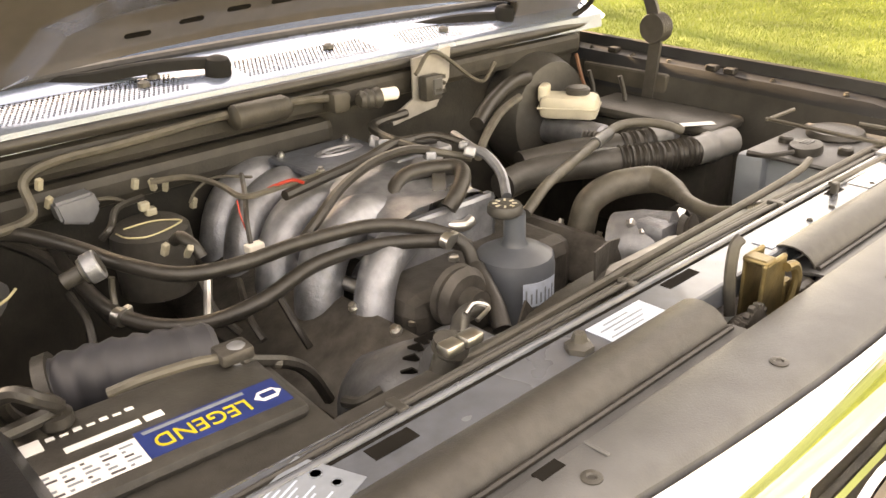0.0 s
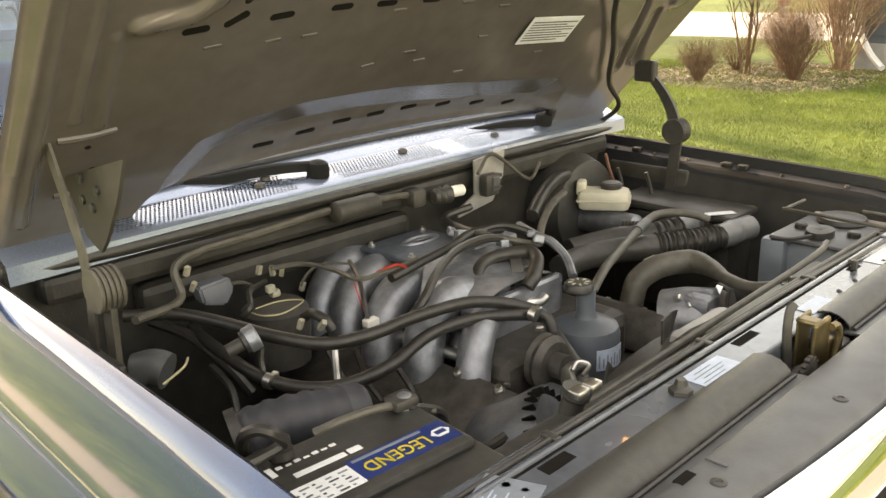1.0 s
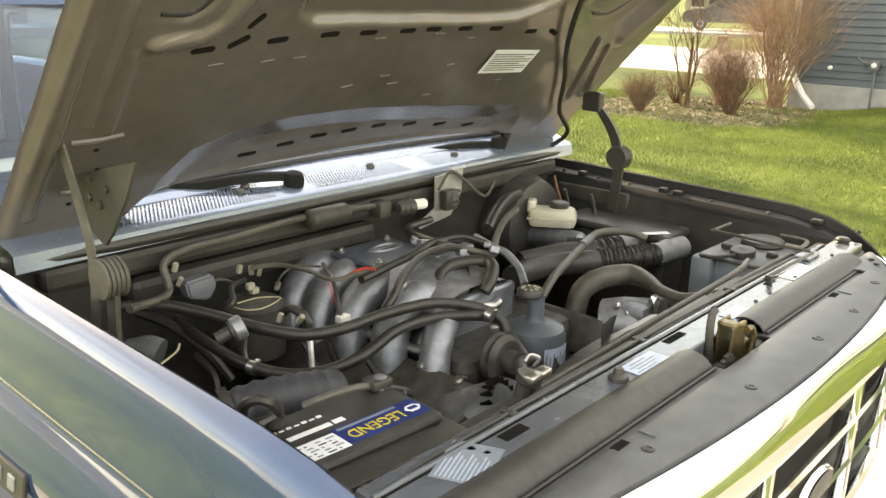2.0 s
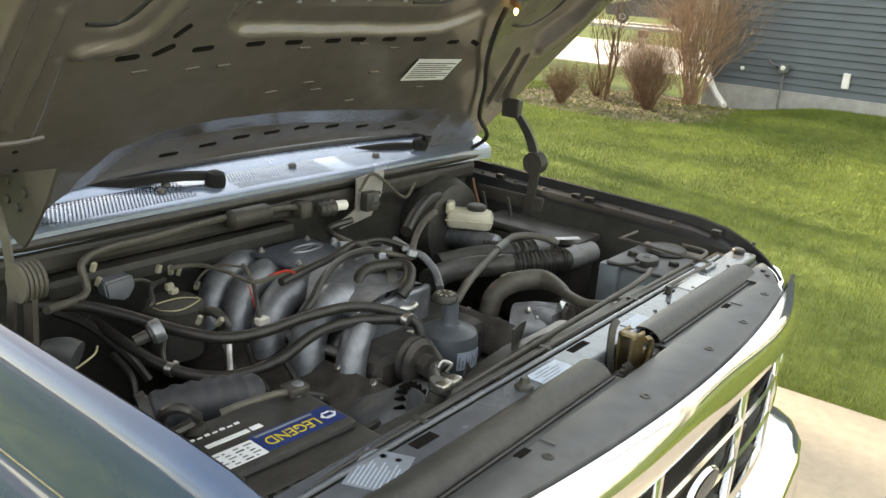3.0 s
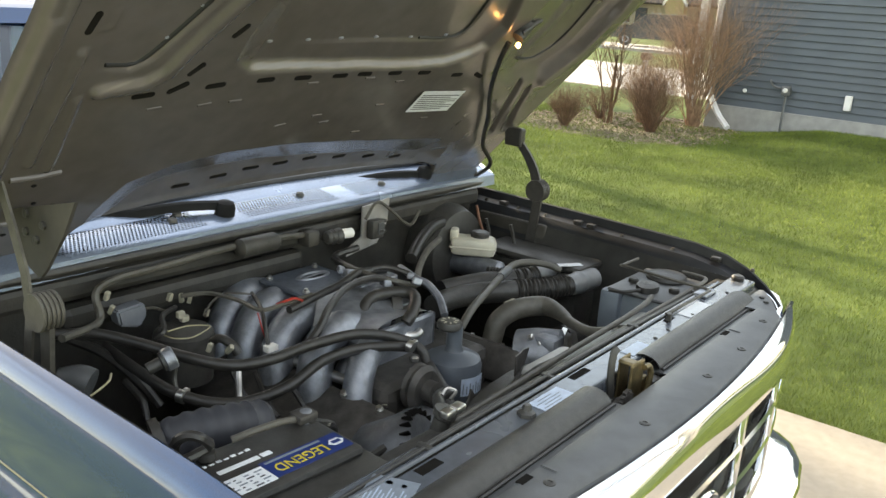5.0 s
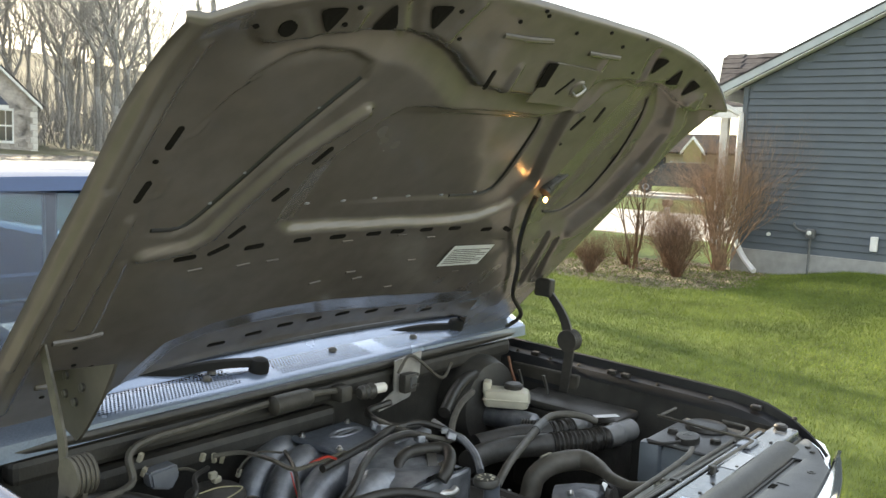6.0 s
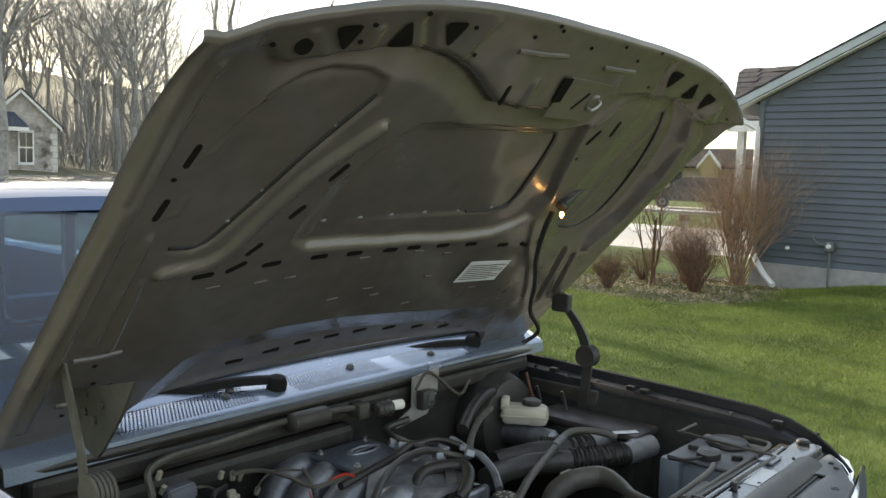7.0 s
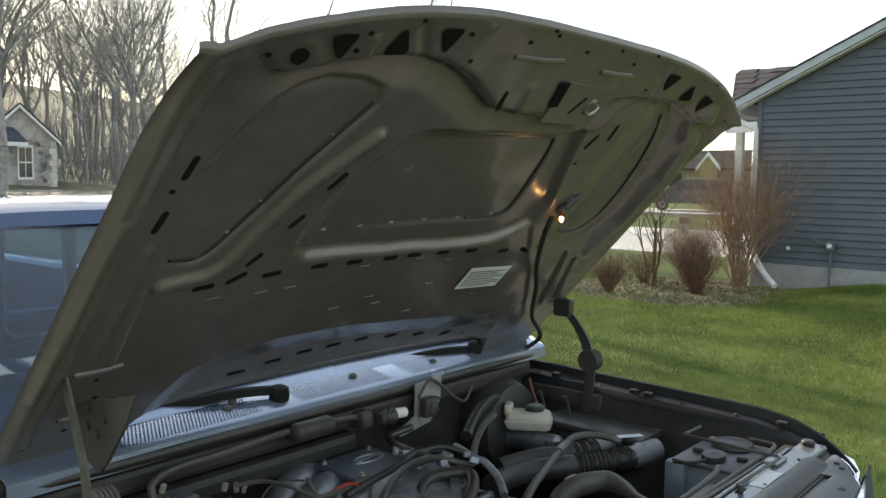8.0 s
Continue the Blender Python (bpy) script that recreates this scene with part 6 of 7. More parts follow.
hose("linkage_cable", "dull throttle cable running to the firewall", [(0.107, 0.623, 1.085), (0.058, 0.669, 1.1), (0.043, 0.736, 1.105), (0.081, 0.84, 1.097)], 0.006, DUSTY, "cable", sides=8)
for q, s, turn in (((0.027, 0.745, 1.1), 0.014, 65), ((0.029, 0.768, 1.1), 0.011, 52), ((0.095, 0.614, 1.1), 0.013, 45), ((0.114, 0.646, 1.1), 0.01, 35), ((0.062, 0.671, 1.09), 0.012, 60), ):
    tagged(part("bracket", boxed((-s * 1.4, -s * 0.7, -s * 0.6), (s * 1.4, s * 0.7, s * 0.6), 0.003, Matrix.Translation(q) @ pose(0, 0, 0, turn % 30, turn % 25, turn)), ALU), "small bright cast bracket on the intake", "bracket")
for y0 in (0.70, 0.78, 0.86):
    hose("wiring_loom", "black wiring hanging at the far firewall corner", [(0.66, y0 + 0.05, 1.10), (0.665, y0 + 0.04, 1.06), (0.65, y0 + 0.02, 1.0), (0.64, y0, 0.92)], 0.005, RUBBER, "wire", sides=6)
hose("brown_wire", "reddish brown wire by the booster", [(0.66, 0.866, 1.131), (0.66, 0.853, 1.094), (0.65, 0.829, 1.06)], 0.004, mat("brown_wire", (0.16, 0.07, 0.04), 0.6), "wire", sides=6)

# hood hinges with coil springs
HINGE_N = mat("worn_hinge_paint", (0.085, 0.078, 0.066), 0.6, 0.2, 40, 0.35, 0.2)
for side, x in ((-1, -0.645), (1, 0.725)):
    HINGE = HINGE_N if side < 0 else BLACK_PL
    hg = thing("hood_hinge", "worn black hood hinge with a coil spring", "hinge", "hood hinges")
    cy, cz = (0.718, 1.193) if side < 0 else (0.715, 1.192)
    for k in range(5):
        part("spring_coil", lathe([(0.020, -0.0022), (0.0285, -0.0028), (0.030, 0), (0.0285, 0.0028), (0.020, 0.0022)], Matrix.Translation((x + side * (-0.014 + 0.007 * k), cy, cz)) @ pose(0, 0, 0, 0, 90), 28), HINGE, hg, "", True)
    if side > 0:
        part("upper_arm", loft([[(x + dx, 0.722 + 0.03 * t + 0.05 * t * t + dy, 1.215 + 0.11 * t) for dx, dy in ((-0.004, -0.014), (0.004, -0.014), (0.004, 0.014), (-0.004, 0.014))] for t in np.linspace(0, 1, 7)], closed=True), HINGE, hg, "", True)
    if side > 0:
        part("mount", boxed((x - 0.012, 0.775, 1.30), (x + 0.012, 0.83, 1.35), 0.006), HINGE, hg)
    part("lower_arm", loft([[(x + dx, 0.712 + 0.012 * t + dy, 1.175 - 0.13 * t) for dx, dy in ((-0.004, -0.013), (0.004, -0.013), (0.004, 0.013), (-0.004, 0.013))] for t in np.linspace(0, 1, 5)], closed=True), HINGE, hg, "", True)
    part("base", boxed((x + side * 0.012 - 0.01, 0.68, 1.02), (x + side * 0.012 + 0.01, 0.90, 1.10), 0.006), BAY, hg)
BRACKET = mat("dull_bracket_paint", (0.055, 0.049, 0.042), 0.6, 0.1, 30, 0.25, 0.1)
near_h = bpy.data.objects["hood_hinge"]
way = [Vector(q) for q in ((-0.655, 0.805, 1.374), (-0.655, 0.775, 1.312), (-0.655, 0.747, 1.245), (-0.655, 0.739, 1.19), (-0.655, 0.759, 1.093))]
part("flat_link", loft([[p + Vector((dx, dy, 0)) for dx, dy in ((-0.002, -0.011), (0.002, -0.011), (0.002, 0.011), (-0.002, 0.011))] for p in way], closed=True), HINGE_N, near_h, "", True)
plate = [(-0.62, 0.862, 1.313), (-0.62, 0.664, 1.363), (-0.62, 0.699, 1.306), (-0.62, 0.75, 1.244), (-0.62, 0.773, 1.223), (-0.62, 0.815, 1.238), (-0.62, 0.846, 1.288)]
part("hood_bracket", prism([(y, z) for _, y, z in plate], 0.005, Matrix(((0, 0, 1, -0.62), (1, 0, 0, 0), (0, 1, 0, 0), (0, 0, 0, 1)))), BRACKET, near_h)
for q in ((-0.62, 0.8, 1.32), (-0.62, 0.752, 1.311), (-0.62, 0.774, 1.284), (-0.62, 0.803, 1.291)):
    part("bolt", lathe([(0.007, 0), (0.007, 0.004), (0.004, 0.005)], Matrix.Translation(q) @ pose(0, 0, 0, 0, -90), 8), BLACK_PL, near_h)

# ---- the neighbour's house ----
# trim under the gable edge: its shade is mixed into this grey-blue
RAKE = mat("shaded_rake_trim", (0.40, 0.44, 0.48), 0.55, 0, 6, 0.08)
house = thing("house", "single-storey house with slate-blue lap siding and white trim", "house")
GX, GY0, GY1, EAVE, PITCH = 12.42, 4.58, -3.0, 2.92, 0.495
part("foundation", boxed((GX - 0.02, GY1, -0.1), (22, GY0 + 0.02, 0.36), 0.01), FOUND, house, "grey concrete foundation")
part("wall", boxed((GX + 0.03, GY1, 0.36), (22, GY0, EAVE)), SIDING, house)
part("gable", prism([(GY0, EAVE), (GY1, EAVE), ((GY0 + GY1) / 2, EAVE + PITCH * (GY0 - GY1) / 2)], 0.1, Matrix(((0, 0, 1, GX + 0.03), (1, 0, 0, 0), (0, 1, 0, 0), (0, 0, 0, 1)))), SIDING, house)
step = 0.108
for k in range(46):
    z = 0.36 + k * step
    cut = max(0.0, (z + step - EAVE) / PITCH)
    y0, y1 = GY1 + cut, GY0 - cut - 0.06
    if y1 - y0 < 0.3:
        break
    bm = loft([[(GX + 0.028, y, z + step + 0.004), (GX + 0.026, y, z + step), (GX + 0.002, y, z + 0.004), (GX + 0.004, y, z), (GX + 0.028, y, z)] for y in (y0, y1)], closed=True)
    part("siding_board", bm, SIDING, house)
part("corner_board", boxed((GX - 0.012, GY0 - 0.065, 0.36), (GX + 0.05, GY0 + 0.012, EAVE), 0.004), SIDING, house)
mid_y = (GY0 + GY1) / 2
peak = EAVE + PITCH * (GY0 - GY1) / 2
for s in (1, -1):
    ye = GY0 + 0.35 if s > 0 else GY1 - 0.35
    ze = EAVE - PITCH * 0.35
    part("rake_board", loft([[(GX - 0.16 + dx, y, z + dz) for dx, dz in ((0, 0.05), (0.03, 0.05), (0.03, 0.19), (0, 0.19))] for y, z in ((ye, ze), (mid_y, peak))], closed=True), RAKE, house, "rake board, its trim toned grey-blue as in shade")
    part("rake_soffit", loft([[(GX - 0.15, y, z + 0.02), (GX + 0.06, y, z + 0.02)] for y, z in ((ye, ze), (mid_y, peak))], 0.01), TRIMW, house)
    part("roof", loft([[(x, y, z + 0.19) for x in (GX - 0.17, 22.4)] for y, z in ((ye + s * 0.03, ze), (mid_y, peak))], 0.03), SHINGLE, house, "dark shingle roof")
part("eave_fascia", boxed((GX - 0.16, GY0 + 0.33, EAVE - 0.20), (22, GY0 + 0.36, EAVE + 0.02)), TRIMW, house)
part("gutter", loft([[(x, GY0 + 0.36 + a, EAVE - 0.02 + b) for a, b in ((0, 0.02), (0, -0.10), (0.03, -0.13), (0.09, -0.12), (0.12, -0.04), (0.12, 0.02))] for x in (GX - 0.20, 22)], 0.004), TRIMW, house, "white rain gutter")
ds = part("downspout", tube([(GX - 0.10, GY0 + 0.40, EAVE - 0.14), (GX - 0.10, GY0 + 0.36, EAVE - 0.26), (GX - 0.06, GY0 + 0.06, EAVE - 0.42), (GX - 0.05, GY0 + 0.01, EAVE - 0.55), (GX - 0.05, GY0 + 0.01, 1.5), (GX - 0.05, GY0 + 0.01, 0.75), (GX - 0.10, GY0 - 0.02, 0.58), (GX - 0.30, GY0 - 0.28, 0.26), (GX - 0.52, GY0 - 0.55, 0.07)], 0.045, sides=6, per=4), TRIMW, house, "white downspout", True)
for z in (0.9, 1.9):
    part("strap", boxed((GX - 0.10, GY0 - 0.045, z), (GX, GY0 + 0.06, z + 0.03)), TRIMW, ds)
METER = mat("meter_grey", (0.13, 0.135, 0.14), 0.5, 0.2)
mt = part("gas_meter", boxed((GX - 0.14, 3.31, 0.62), (GX - 0.02, 3.44, 0.76), 0.02), METER, house, "grey utility meter with pipes")
part("dial", lathe([(0.035, 0), (0.035, 0.02), (0.02, 0.025)], pose(GX - 0.14, 3.375, 0.70, 0, -90), 18), TRIMW, mt)
part("pipe", tube([(GX - 0.09, 3.37, 0.62), (GX - 0.09, 3.37, 0.3), (GX - 0.09, 3.37, 0.0)], 0.018, per=1, sides=8), METER, mt)
part("pipe", tube([(GX - 0.09, 3.46, 0.72), (GX - 0.09, 3.56, 0.74), (GX - 0.09, 3.62, 0.80), (GX - 0.02, 3.64, 0.82)], 0.016, sides=8), METER, mt)

part("outlet_cover", boxed((GX - 0.06, 2.44, 0.50), (GX, 2.54, 0.72), 0.012), TRIMW, house, "white outlet cover")
part("vent_cap", lathe([(0.03, 0), (0.03, 0.03), (0.02, 0.035)], pose(GX, 4.02, 0.62, 0, -90), 16), TRIMW, house)
# the wing behind, with its porch
part("porch_wall", boxed((15.4, GY0, 0.2), (22, 5.74, 2.8)), mat("tan_siding", (0.22, 0.20, 0.18), 0.7, 0, 3, 0.12), house)
part("porch_roof", loft([[(x, y, z) for y in (3.4, y1)] for x, z, y1 in ((14.5, 2.70, 5.9), (17.3, 4.0, 6.9), (20.1, 2.70, 5.9))], 0.05), SHINGLE, house)
for row in range(10):
    t0, t1 = row / 10, (row + 1) / 10
    for q in range(8):
        w = (2.5 + t0) / 8
        y0 = 3.40 + q * w + (row % 2) * 0.12 * (0 < q < 7)
        part("shingle", loft([[(14.48 + 2.8 * t, y, 2.755 + 1.30 * t + dz) for y in (y0, min(y0 + w - 0.012, 5.88 + t0))] for t, dz in ((t0, 0.0), (t1, -0.008))], 0.014), SHINGLE, house)
part("porch_fascia", boxed((14.44, 3.4, 2.54), (14.50, 5.92, 2.74)), TRIMW, house)
part("porch_post", boxed((14.62, 5.66, 0.0), (14.76, 5.80, 2.6), 0.01), TRIMW, house, "white porch post")

# ---- planting bed and shrubs ----
random.seed(4)


def ragged(cx, cy, rx, ry, n=28):
    return [(cx + rx * math.cos(a) * random.uniform(0.88, 1.1), cy + ry * math.sin(a) * random.uniform(0.88, 1.1)) for a in (2 * math.pi * k / n for k in range(n))]


tagged(part("mulch_bed", prism(ragged(11.15, 5.25, 1.75, 1.75), 0.05, Matrix.Translation((0, 0, -0.076))), MULCH), "brown bark mulch bed at the house corner", "mulch", kind="structure")
vs, fs = [], []
for k in range(8000):
    a, d = random.uniform(0, 6.283), math.sqrt(random.random())
    p = Vector((11.15 + 1.7 * d * math.cos(a), 5.25 + 1.7 * d * math.sin(a), -0.024 + random.uniform(0, 0.022)))
    q = Euler((random.uniform(-0.6, 0.6), random.uniform(-0.6, 0.6), random.uniform(0, 6.28))).to_matrix()
    s = random.uniform(0.006, 0.026)
    b = len(vs)
    vs += [p + q @ Vector(c) for c in ((-s, -s * 0.3, 0), (s, -s * 0.3, 0), (s, s * 0.3, 0.004), (-s, s * 0.3, 0.004))]
    fs.append((b, b + 1, b + 2, b + 3))
tagged(ob_from("mulch_chips", vs, fs, mat("bark_chips", (0.23, 0.185, 0.145), 0.9, 0, 8, 0.3, island=True)), "loose bark chips and dry leaves on the bed", "mulch", kind="stuff")


def stick(vs, fs, a, b, r0, r1, sides=3):
    """A tapered twig from a to b."""
    d = (b - a)
    if d.length < 1e-6:
        return
    u = d.orthogonal().normalized()
    w = d.normalized().cross(u)
    base = len(vs)
    for p, r in ((a, r0), (b, r1)):
        for k in range(sides):
            t = 2 * math.pi * k / sides
            vs.append(p + (u * math.cos(t) + w * math.sin(t)) * r)
    for k in range(sides):
        j = (k + 1) % sides
        fs.append((base + k, base + j, base + sides + j, base + sides + k))


def branch(vs, fs, rng, p, d, length, r, depth, spread, lift, kids, segs=3):
    """A limb that bends, thins and forks."""
    q = p.copy()
    for s in range(segs):
        d2 = (d + Vector((rng.gauss(0, 0.12), rng.gauss(0, 0.12), rng.gauss(0, 0.08) + lift))).normalized()
        e = q + d2 * length / segs
        ra, rb = r * (1 - 0.5 * s / segs), r * (1 - 0.5 * (s + 1) / segs)
        stick(vs, fs, q, e, ra, rb, 5 if r > 0.05 else 3)
        if depth > 0 and (s > 0 or segs < 3):
            for _ in range(kids if s < segs - 1 else kids + 1):
                n = Vector((rng.gauss(0, 1), rng.gauss(0, 1), rng.gauss(0, 0.5)))
                k = (d2 + (n - d2 * n.dot(d2)).normalized() * spread * rng.uniform(0.6, 1.3)).normalized()
                branch(vs, fs, rng, q.lerp(e, rng.uniform(0.5, 1.0)), k, length * rng.uniform(0.45, 0.75), rb * 0.62, depth - 1, spread, lift, kids, 2 if depth < 2 else segs)
        q, d = e, d2


def shrub(name, label, at, stems, height, width, material, seed, depth=2, kids=2, r=0.008, splay=0.45):
    rng = random.Random(seed)
    o = thing(name, label, "shrub")
    o.location = at
    vs, fs = [], []
    for n in range(stems):
        a = rng.uniform(0, 6.283)
        lean = rng.uniform(0.05, width / height)
        d = Vector((math.cos(a) * lean, math.sin(a) * lean, 1)).normalized()
        p = Vector((math.cos(a), math.sin(a), 0)) * rng.uniform(0, 0.12 * width)
        branch(vs, fs, rng, p, d, height * rng.uniform(0.40, 0.70), r * rng.uniform(0.6, 1.1), depth, splay, 0.06, kids)
        if r > 0.007:
            ob_from("stem", vs, fs, material, o)
            vs, fs = [], []
    if vs:
        ob_from("crown", vs, fs, material, o)
    return o


shrub("low_shrub", "dense rust-brown leafless low shrub in the bed", (9.95, 5.78, 0), 110, 0.60, 0.46, TWIG_RED, 1, 2, 2, 0.005, 0.7)
shrub("low_shrub", "dense rust-brown leafless low shrub in the bed", (10.68, 4.75, 0), 150, 0.92, 0.60, TWIG_RED, 2, 2, 2, 0.005, 0.7)
shrub("low_shrub", "dense rust-brown leafless low shrub in the bed", (11.6, 5.3, 0), 130, 1.15, 0.8, TWIG, 9, 2, 2, 0.005, 0.7)
shrub("low_shrub", "dense rust-brown leafless low shrub in the bed", (11.3, 5.9, 0), 60, 0.60, 0.5, TWIG_RED, 19, 2, 2, 0.005, 0.7)
shrub("bare_sapling", "thin leafless sapling with open branches", (10.95, 5.61, 0), 5, 1.75, 0.7, TWIG_RED, 3, 3, 2, 0.021, 0.7)
shrub("tall_shrub", "tall leafless tan multi-stemmed shrub by the downspout", (12.05, 4.65, 0), 72, 2.0, 0.85, TWIG, 5, 3, 2, 0.0115, 0.62)

# ---- across the street ----
suv = thing("parked_car", "dark parked car across the street", "car")
SM = pose(42.3, 19.0, 0.0, 0, 0, -64)
CARX = SM @ pose(0, 0.9, 0, 90)
part("body", prism([(-2.3, 0.4), (-2.38, 0.75), (-2.25, 0.95), (-1.2, 1.05), (1.2, 1.08), (2.25, 1.05), (2.38, 0.8), (2.3, 0.4)], 1.8, CARX), CAR_DK, suv)
part("cabin", prism([(-1.25, 1.05), (-0.55, 1.60), (-0.3, 1.66), (1.45, 1.68), (1.7, 1.62), (2.2, 1.06)], 1.6, SM @ pose(0, 0.8, 0, 90)), CAR_DK, suv)
part("roof_rail", boxed((-0.3, -0.72, 1.69), (1.5, -0.68, 1.73), 0.01, SM), ALU, suv)
for x0, x1 in ((-0.75, 0.25), (0.35, 1.45)):
    for y in (-0.84, 0.84):
        part("side_window", boxed((x0, y - 0.02, 1.12), (x1, y + 0.02, 1.55), 0.01, SM), WINDOW, suv)
for x in (-1.45, 1.45):
    for y in (-0.82, 0.82):
        w = part("wheel", lathe([(0.18, -0.1), (0.33, -0.1), (0.34, 0.0), (0.33, 0.1), (0.18, 0.1)], SM @ pose(x, y, 0.34, 90), 20), RUBBER, suv)
        part("rim", lathe([(0.05, -0.09), (0.18, -0.11), (0.18, 0.11), (0.05, 0.09)], SM @ pose(x, y, 0.34, 90), 16), ALU, w)
mb = thing("mailbox", "brown roadside mailbox on a wooden post", "mailbox")
part("post", boxed((26.0 - 2.1, 10.9, -0.05), (24.05, 11.05, 0.35)), BARK, mb)
part("box", boxed((23.8, 10.85, 0.30), (24.15, 11.1, 0.52), 0.04), mat("brown_box", (0.13, 0.08, 0.05), 0.6), mb)
tagged(part("kerb", boxed((36.2, -40, -0.1), (36.5, 90, 0.10), 0.02), ROADM), "pale concrete kerb along the far street", "kerb", kind="structure")
tagged(part("far_street", boxed((36.5, -60, -0.1), (44, 120, -0.005)), ROADM), "pale far street", "road", kind="structure")
FAR_ROOF = mat("dark_far_roof", (0.020, 0.020, 0.023), 0.9, 0, 3, 0.2, spec=0.1)
fh = thing("far_house", "tan far house with a grey roof", "house")
part("wall", boxed((66, 22, 0), (76, 33.5, 2.6)), mat("tan_wall", (0.36, 0.32, 0.24), 0.8, 0, 2, 0.1), fh)
part("roof", loft([[(x, y, z) for y in (21.5, 34)] for x, z in ((65.3, 2.55), (71, 4.2), (76.5, 2.55))], 0.15), FAR_ROOF, fh)
part("gable", prism([(27.0, 0.0), (28.5, 0.0), (28.5, 2.7), (27.75, 3.6), (27.0, 2.7)], 0.8, Matrix(((0, 0, 1, 65.1), (1, 0, 0, 0), (0, 1, 0, 0), (0, 0, 0, 1)))), mat("yellow_gable", (0.30, 0.25, 0.12), 0.8, 0, 2, 0.1), fh)
for y0, y1 in ((27.75, 28.75), (27.75, 26.75)):
    part("gable_trim", loft([[(65.0, y, z), (65.0, y, z + 0.25), (65.2, y, z + 0.25), (65.2, y, z)] for y, z in ((y0, 3.6), (y1, 2.35))], closed=True), TRIMW, fh)
for y in (23.5, 25.2, 30.4, 31.9):
    wd = part("window", boxed((65.7, y, 0.9), (66.05, y + 0.9, 2.1)), WINDOW, fh)
    part("frame", boxed((65.66, y - 0.1, 0.8), (65.72, y + 1.0, 0.9)), TRIMW, wd)

# ---- rising ground, stone house and woods beyond the cab ----
vs, fs = [], []
for j in range(31):
    for i in range(41):
        x, y = -110 + 6.5 * i, 22 + 6 * j
        t = min(1, max(0, (y - 24) / 12))
        z = -0.06 + 0.55 * t * t * (3 - 2 * t) + max(0, y - 46) * 0.055 + 0.0008 * max(0, y - 60) ** 2
        z += 0.25 * noise.noise(Vector((x * 0.05, y * 0.05, 0))) * min(1, max(0, (y - 45) / 20))
        z -= 0.6 * max(0.0, (x - 24) / 10) if x > 24 else 0
        vs.append((x, y, z))
for j in range(30):
    for i in range(40):
        a = j * 41 + i
        fs.append((a, a + 1, a + 42, a + 41))
LITTER = mat("leaf_litter", (0.055, 0.058, 0.026), 0.95, 0, 1.5, 0.4, big=0.15, col2=(0.085, 0.08, 0.04))
tagged(ob_from("hillside", vs, fs, LITTER, smooth=True), "rough grassy hillside rising to the woods", "hillside", kind="structure")
tagged(part("side_street", boxed((-90, 27.0, 0.0), (23.0, 33.5, 0.34)), ROADM), "sunlit pale street below the stone house", "road", kind="structure")
SLATE = mat("slate_blue_roof", (0.06, 0.07, 0.09), 0.8, 0, 6, 0.25, 0.4, 40, spec=0.2)
sh2 = thing("stone_house", "grey stone house with pale quoins and white gables", "house")
HM = pose(21.5, 52.6, 0.48, 0, 0, -19) @ Matrix.Diagonal((0.73, 1, 1.12, 1))
part("wall", boxed((-6, 0, -0.4), (3.2, 9, 2.75), 0, HM), STONE, sh2)
part("gable", prism([(-2.2, 2.75), (3.2, 2.75), (0.5, 4.5)], 0.25, HM @ pose(0, 0.0, 0, 90) @ Matrix.Translation((0, 0, -0.2))), STONE, sh2)
for s in (1, -1):
    part("rake_board", loft([[HM @ Vector((0.5 + s * x, y, z)) for y, z in ((-0.45, z0), (-0.45, z0 + 0.18), (-0.05, z0 + 0.18), (-0.05, z0))] for x, z0 in ((0, 4.45), (3.05, 2.48))], closed=True), TRIMW, sh2, "white gable trim")
    part("roof", loft([[HM @ Vector((0.5 + s * x, y, z)) for y in (-0.5, 9.3)] for x, z in ((0, 4.66), (3.2, 2.6))], 0.06), SHINGLE, sh2)
part("hip_roof", loft([[HM @ Vector(q) for q in row] for row in (((-7, -1.6, 2.55), (0.9, -1.6, 2.55)), ((-6.2, -0.05, 3.35), (0.0, -0.05, 3.35)))], 0.08), SLATE, sh2)
part("front_fascia", boxed((-7, -1.66, 2.38), (0.9, -1.56, 2.58), 0, HM), TRIMW, sh2)
wn_ = part("window", boxed((0.35, -0.06, 0.75), (1.35, 0.05, 2.35), 0, HM), WINDOW, sh2, "white-framed sash window")
for lo, hi in (((0.25, -0.10, 0.65), (0.37, 0.02, 2.45)), ((1.33, -0.10, 0.65), (1.45, 0.02, 2.45)), ((0.25, -0.10, 2.33), (1.45, 0.02, 2.47)), ((0.25, -0.12, 0.60), (1.45, 0.02, 0.74)), ((0.37, -0.09, 1.50), (1.33, 0.0, 1.58)), ((0.82, -0.08, 0.75), (0.88, 0.0, 2.35))):
    part("frame", boxed(lo, hi, 0.01, HM), TRIMW, wn_)
PALE_ST = mat("pale_quoin", (0.58, 0.56, 0.53), 0.9, 0, 2, 0.15)
for k in range(9):
    w = 0.52 if k % 2 else 0.34
    for x in (3.2, -0.75):
        part("quoin", boxed((x - w, -0.05, -0.35 + k * 0.34), (x + 0.04, 0.06, -0.04 + k * 0.34), 0.015, HM), PALE_ST, sh2)
random.seed(8)
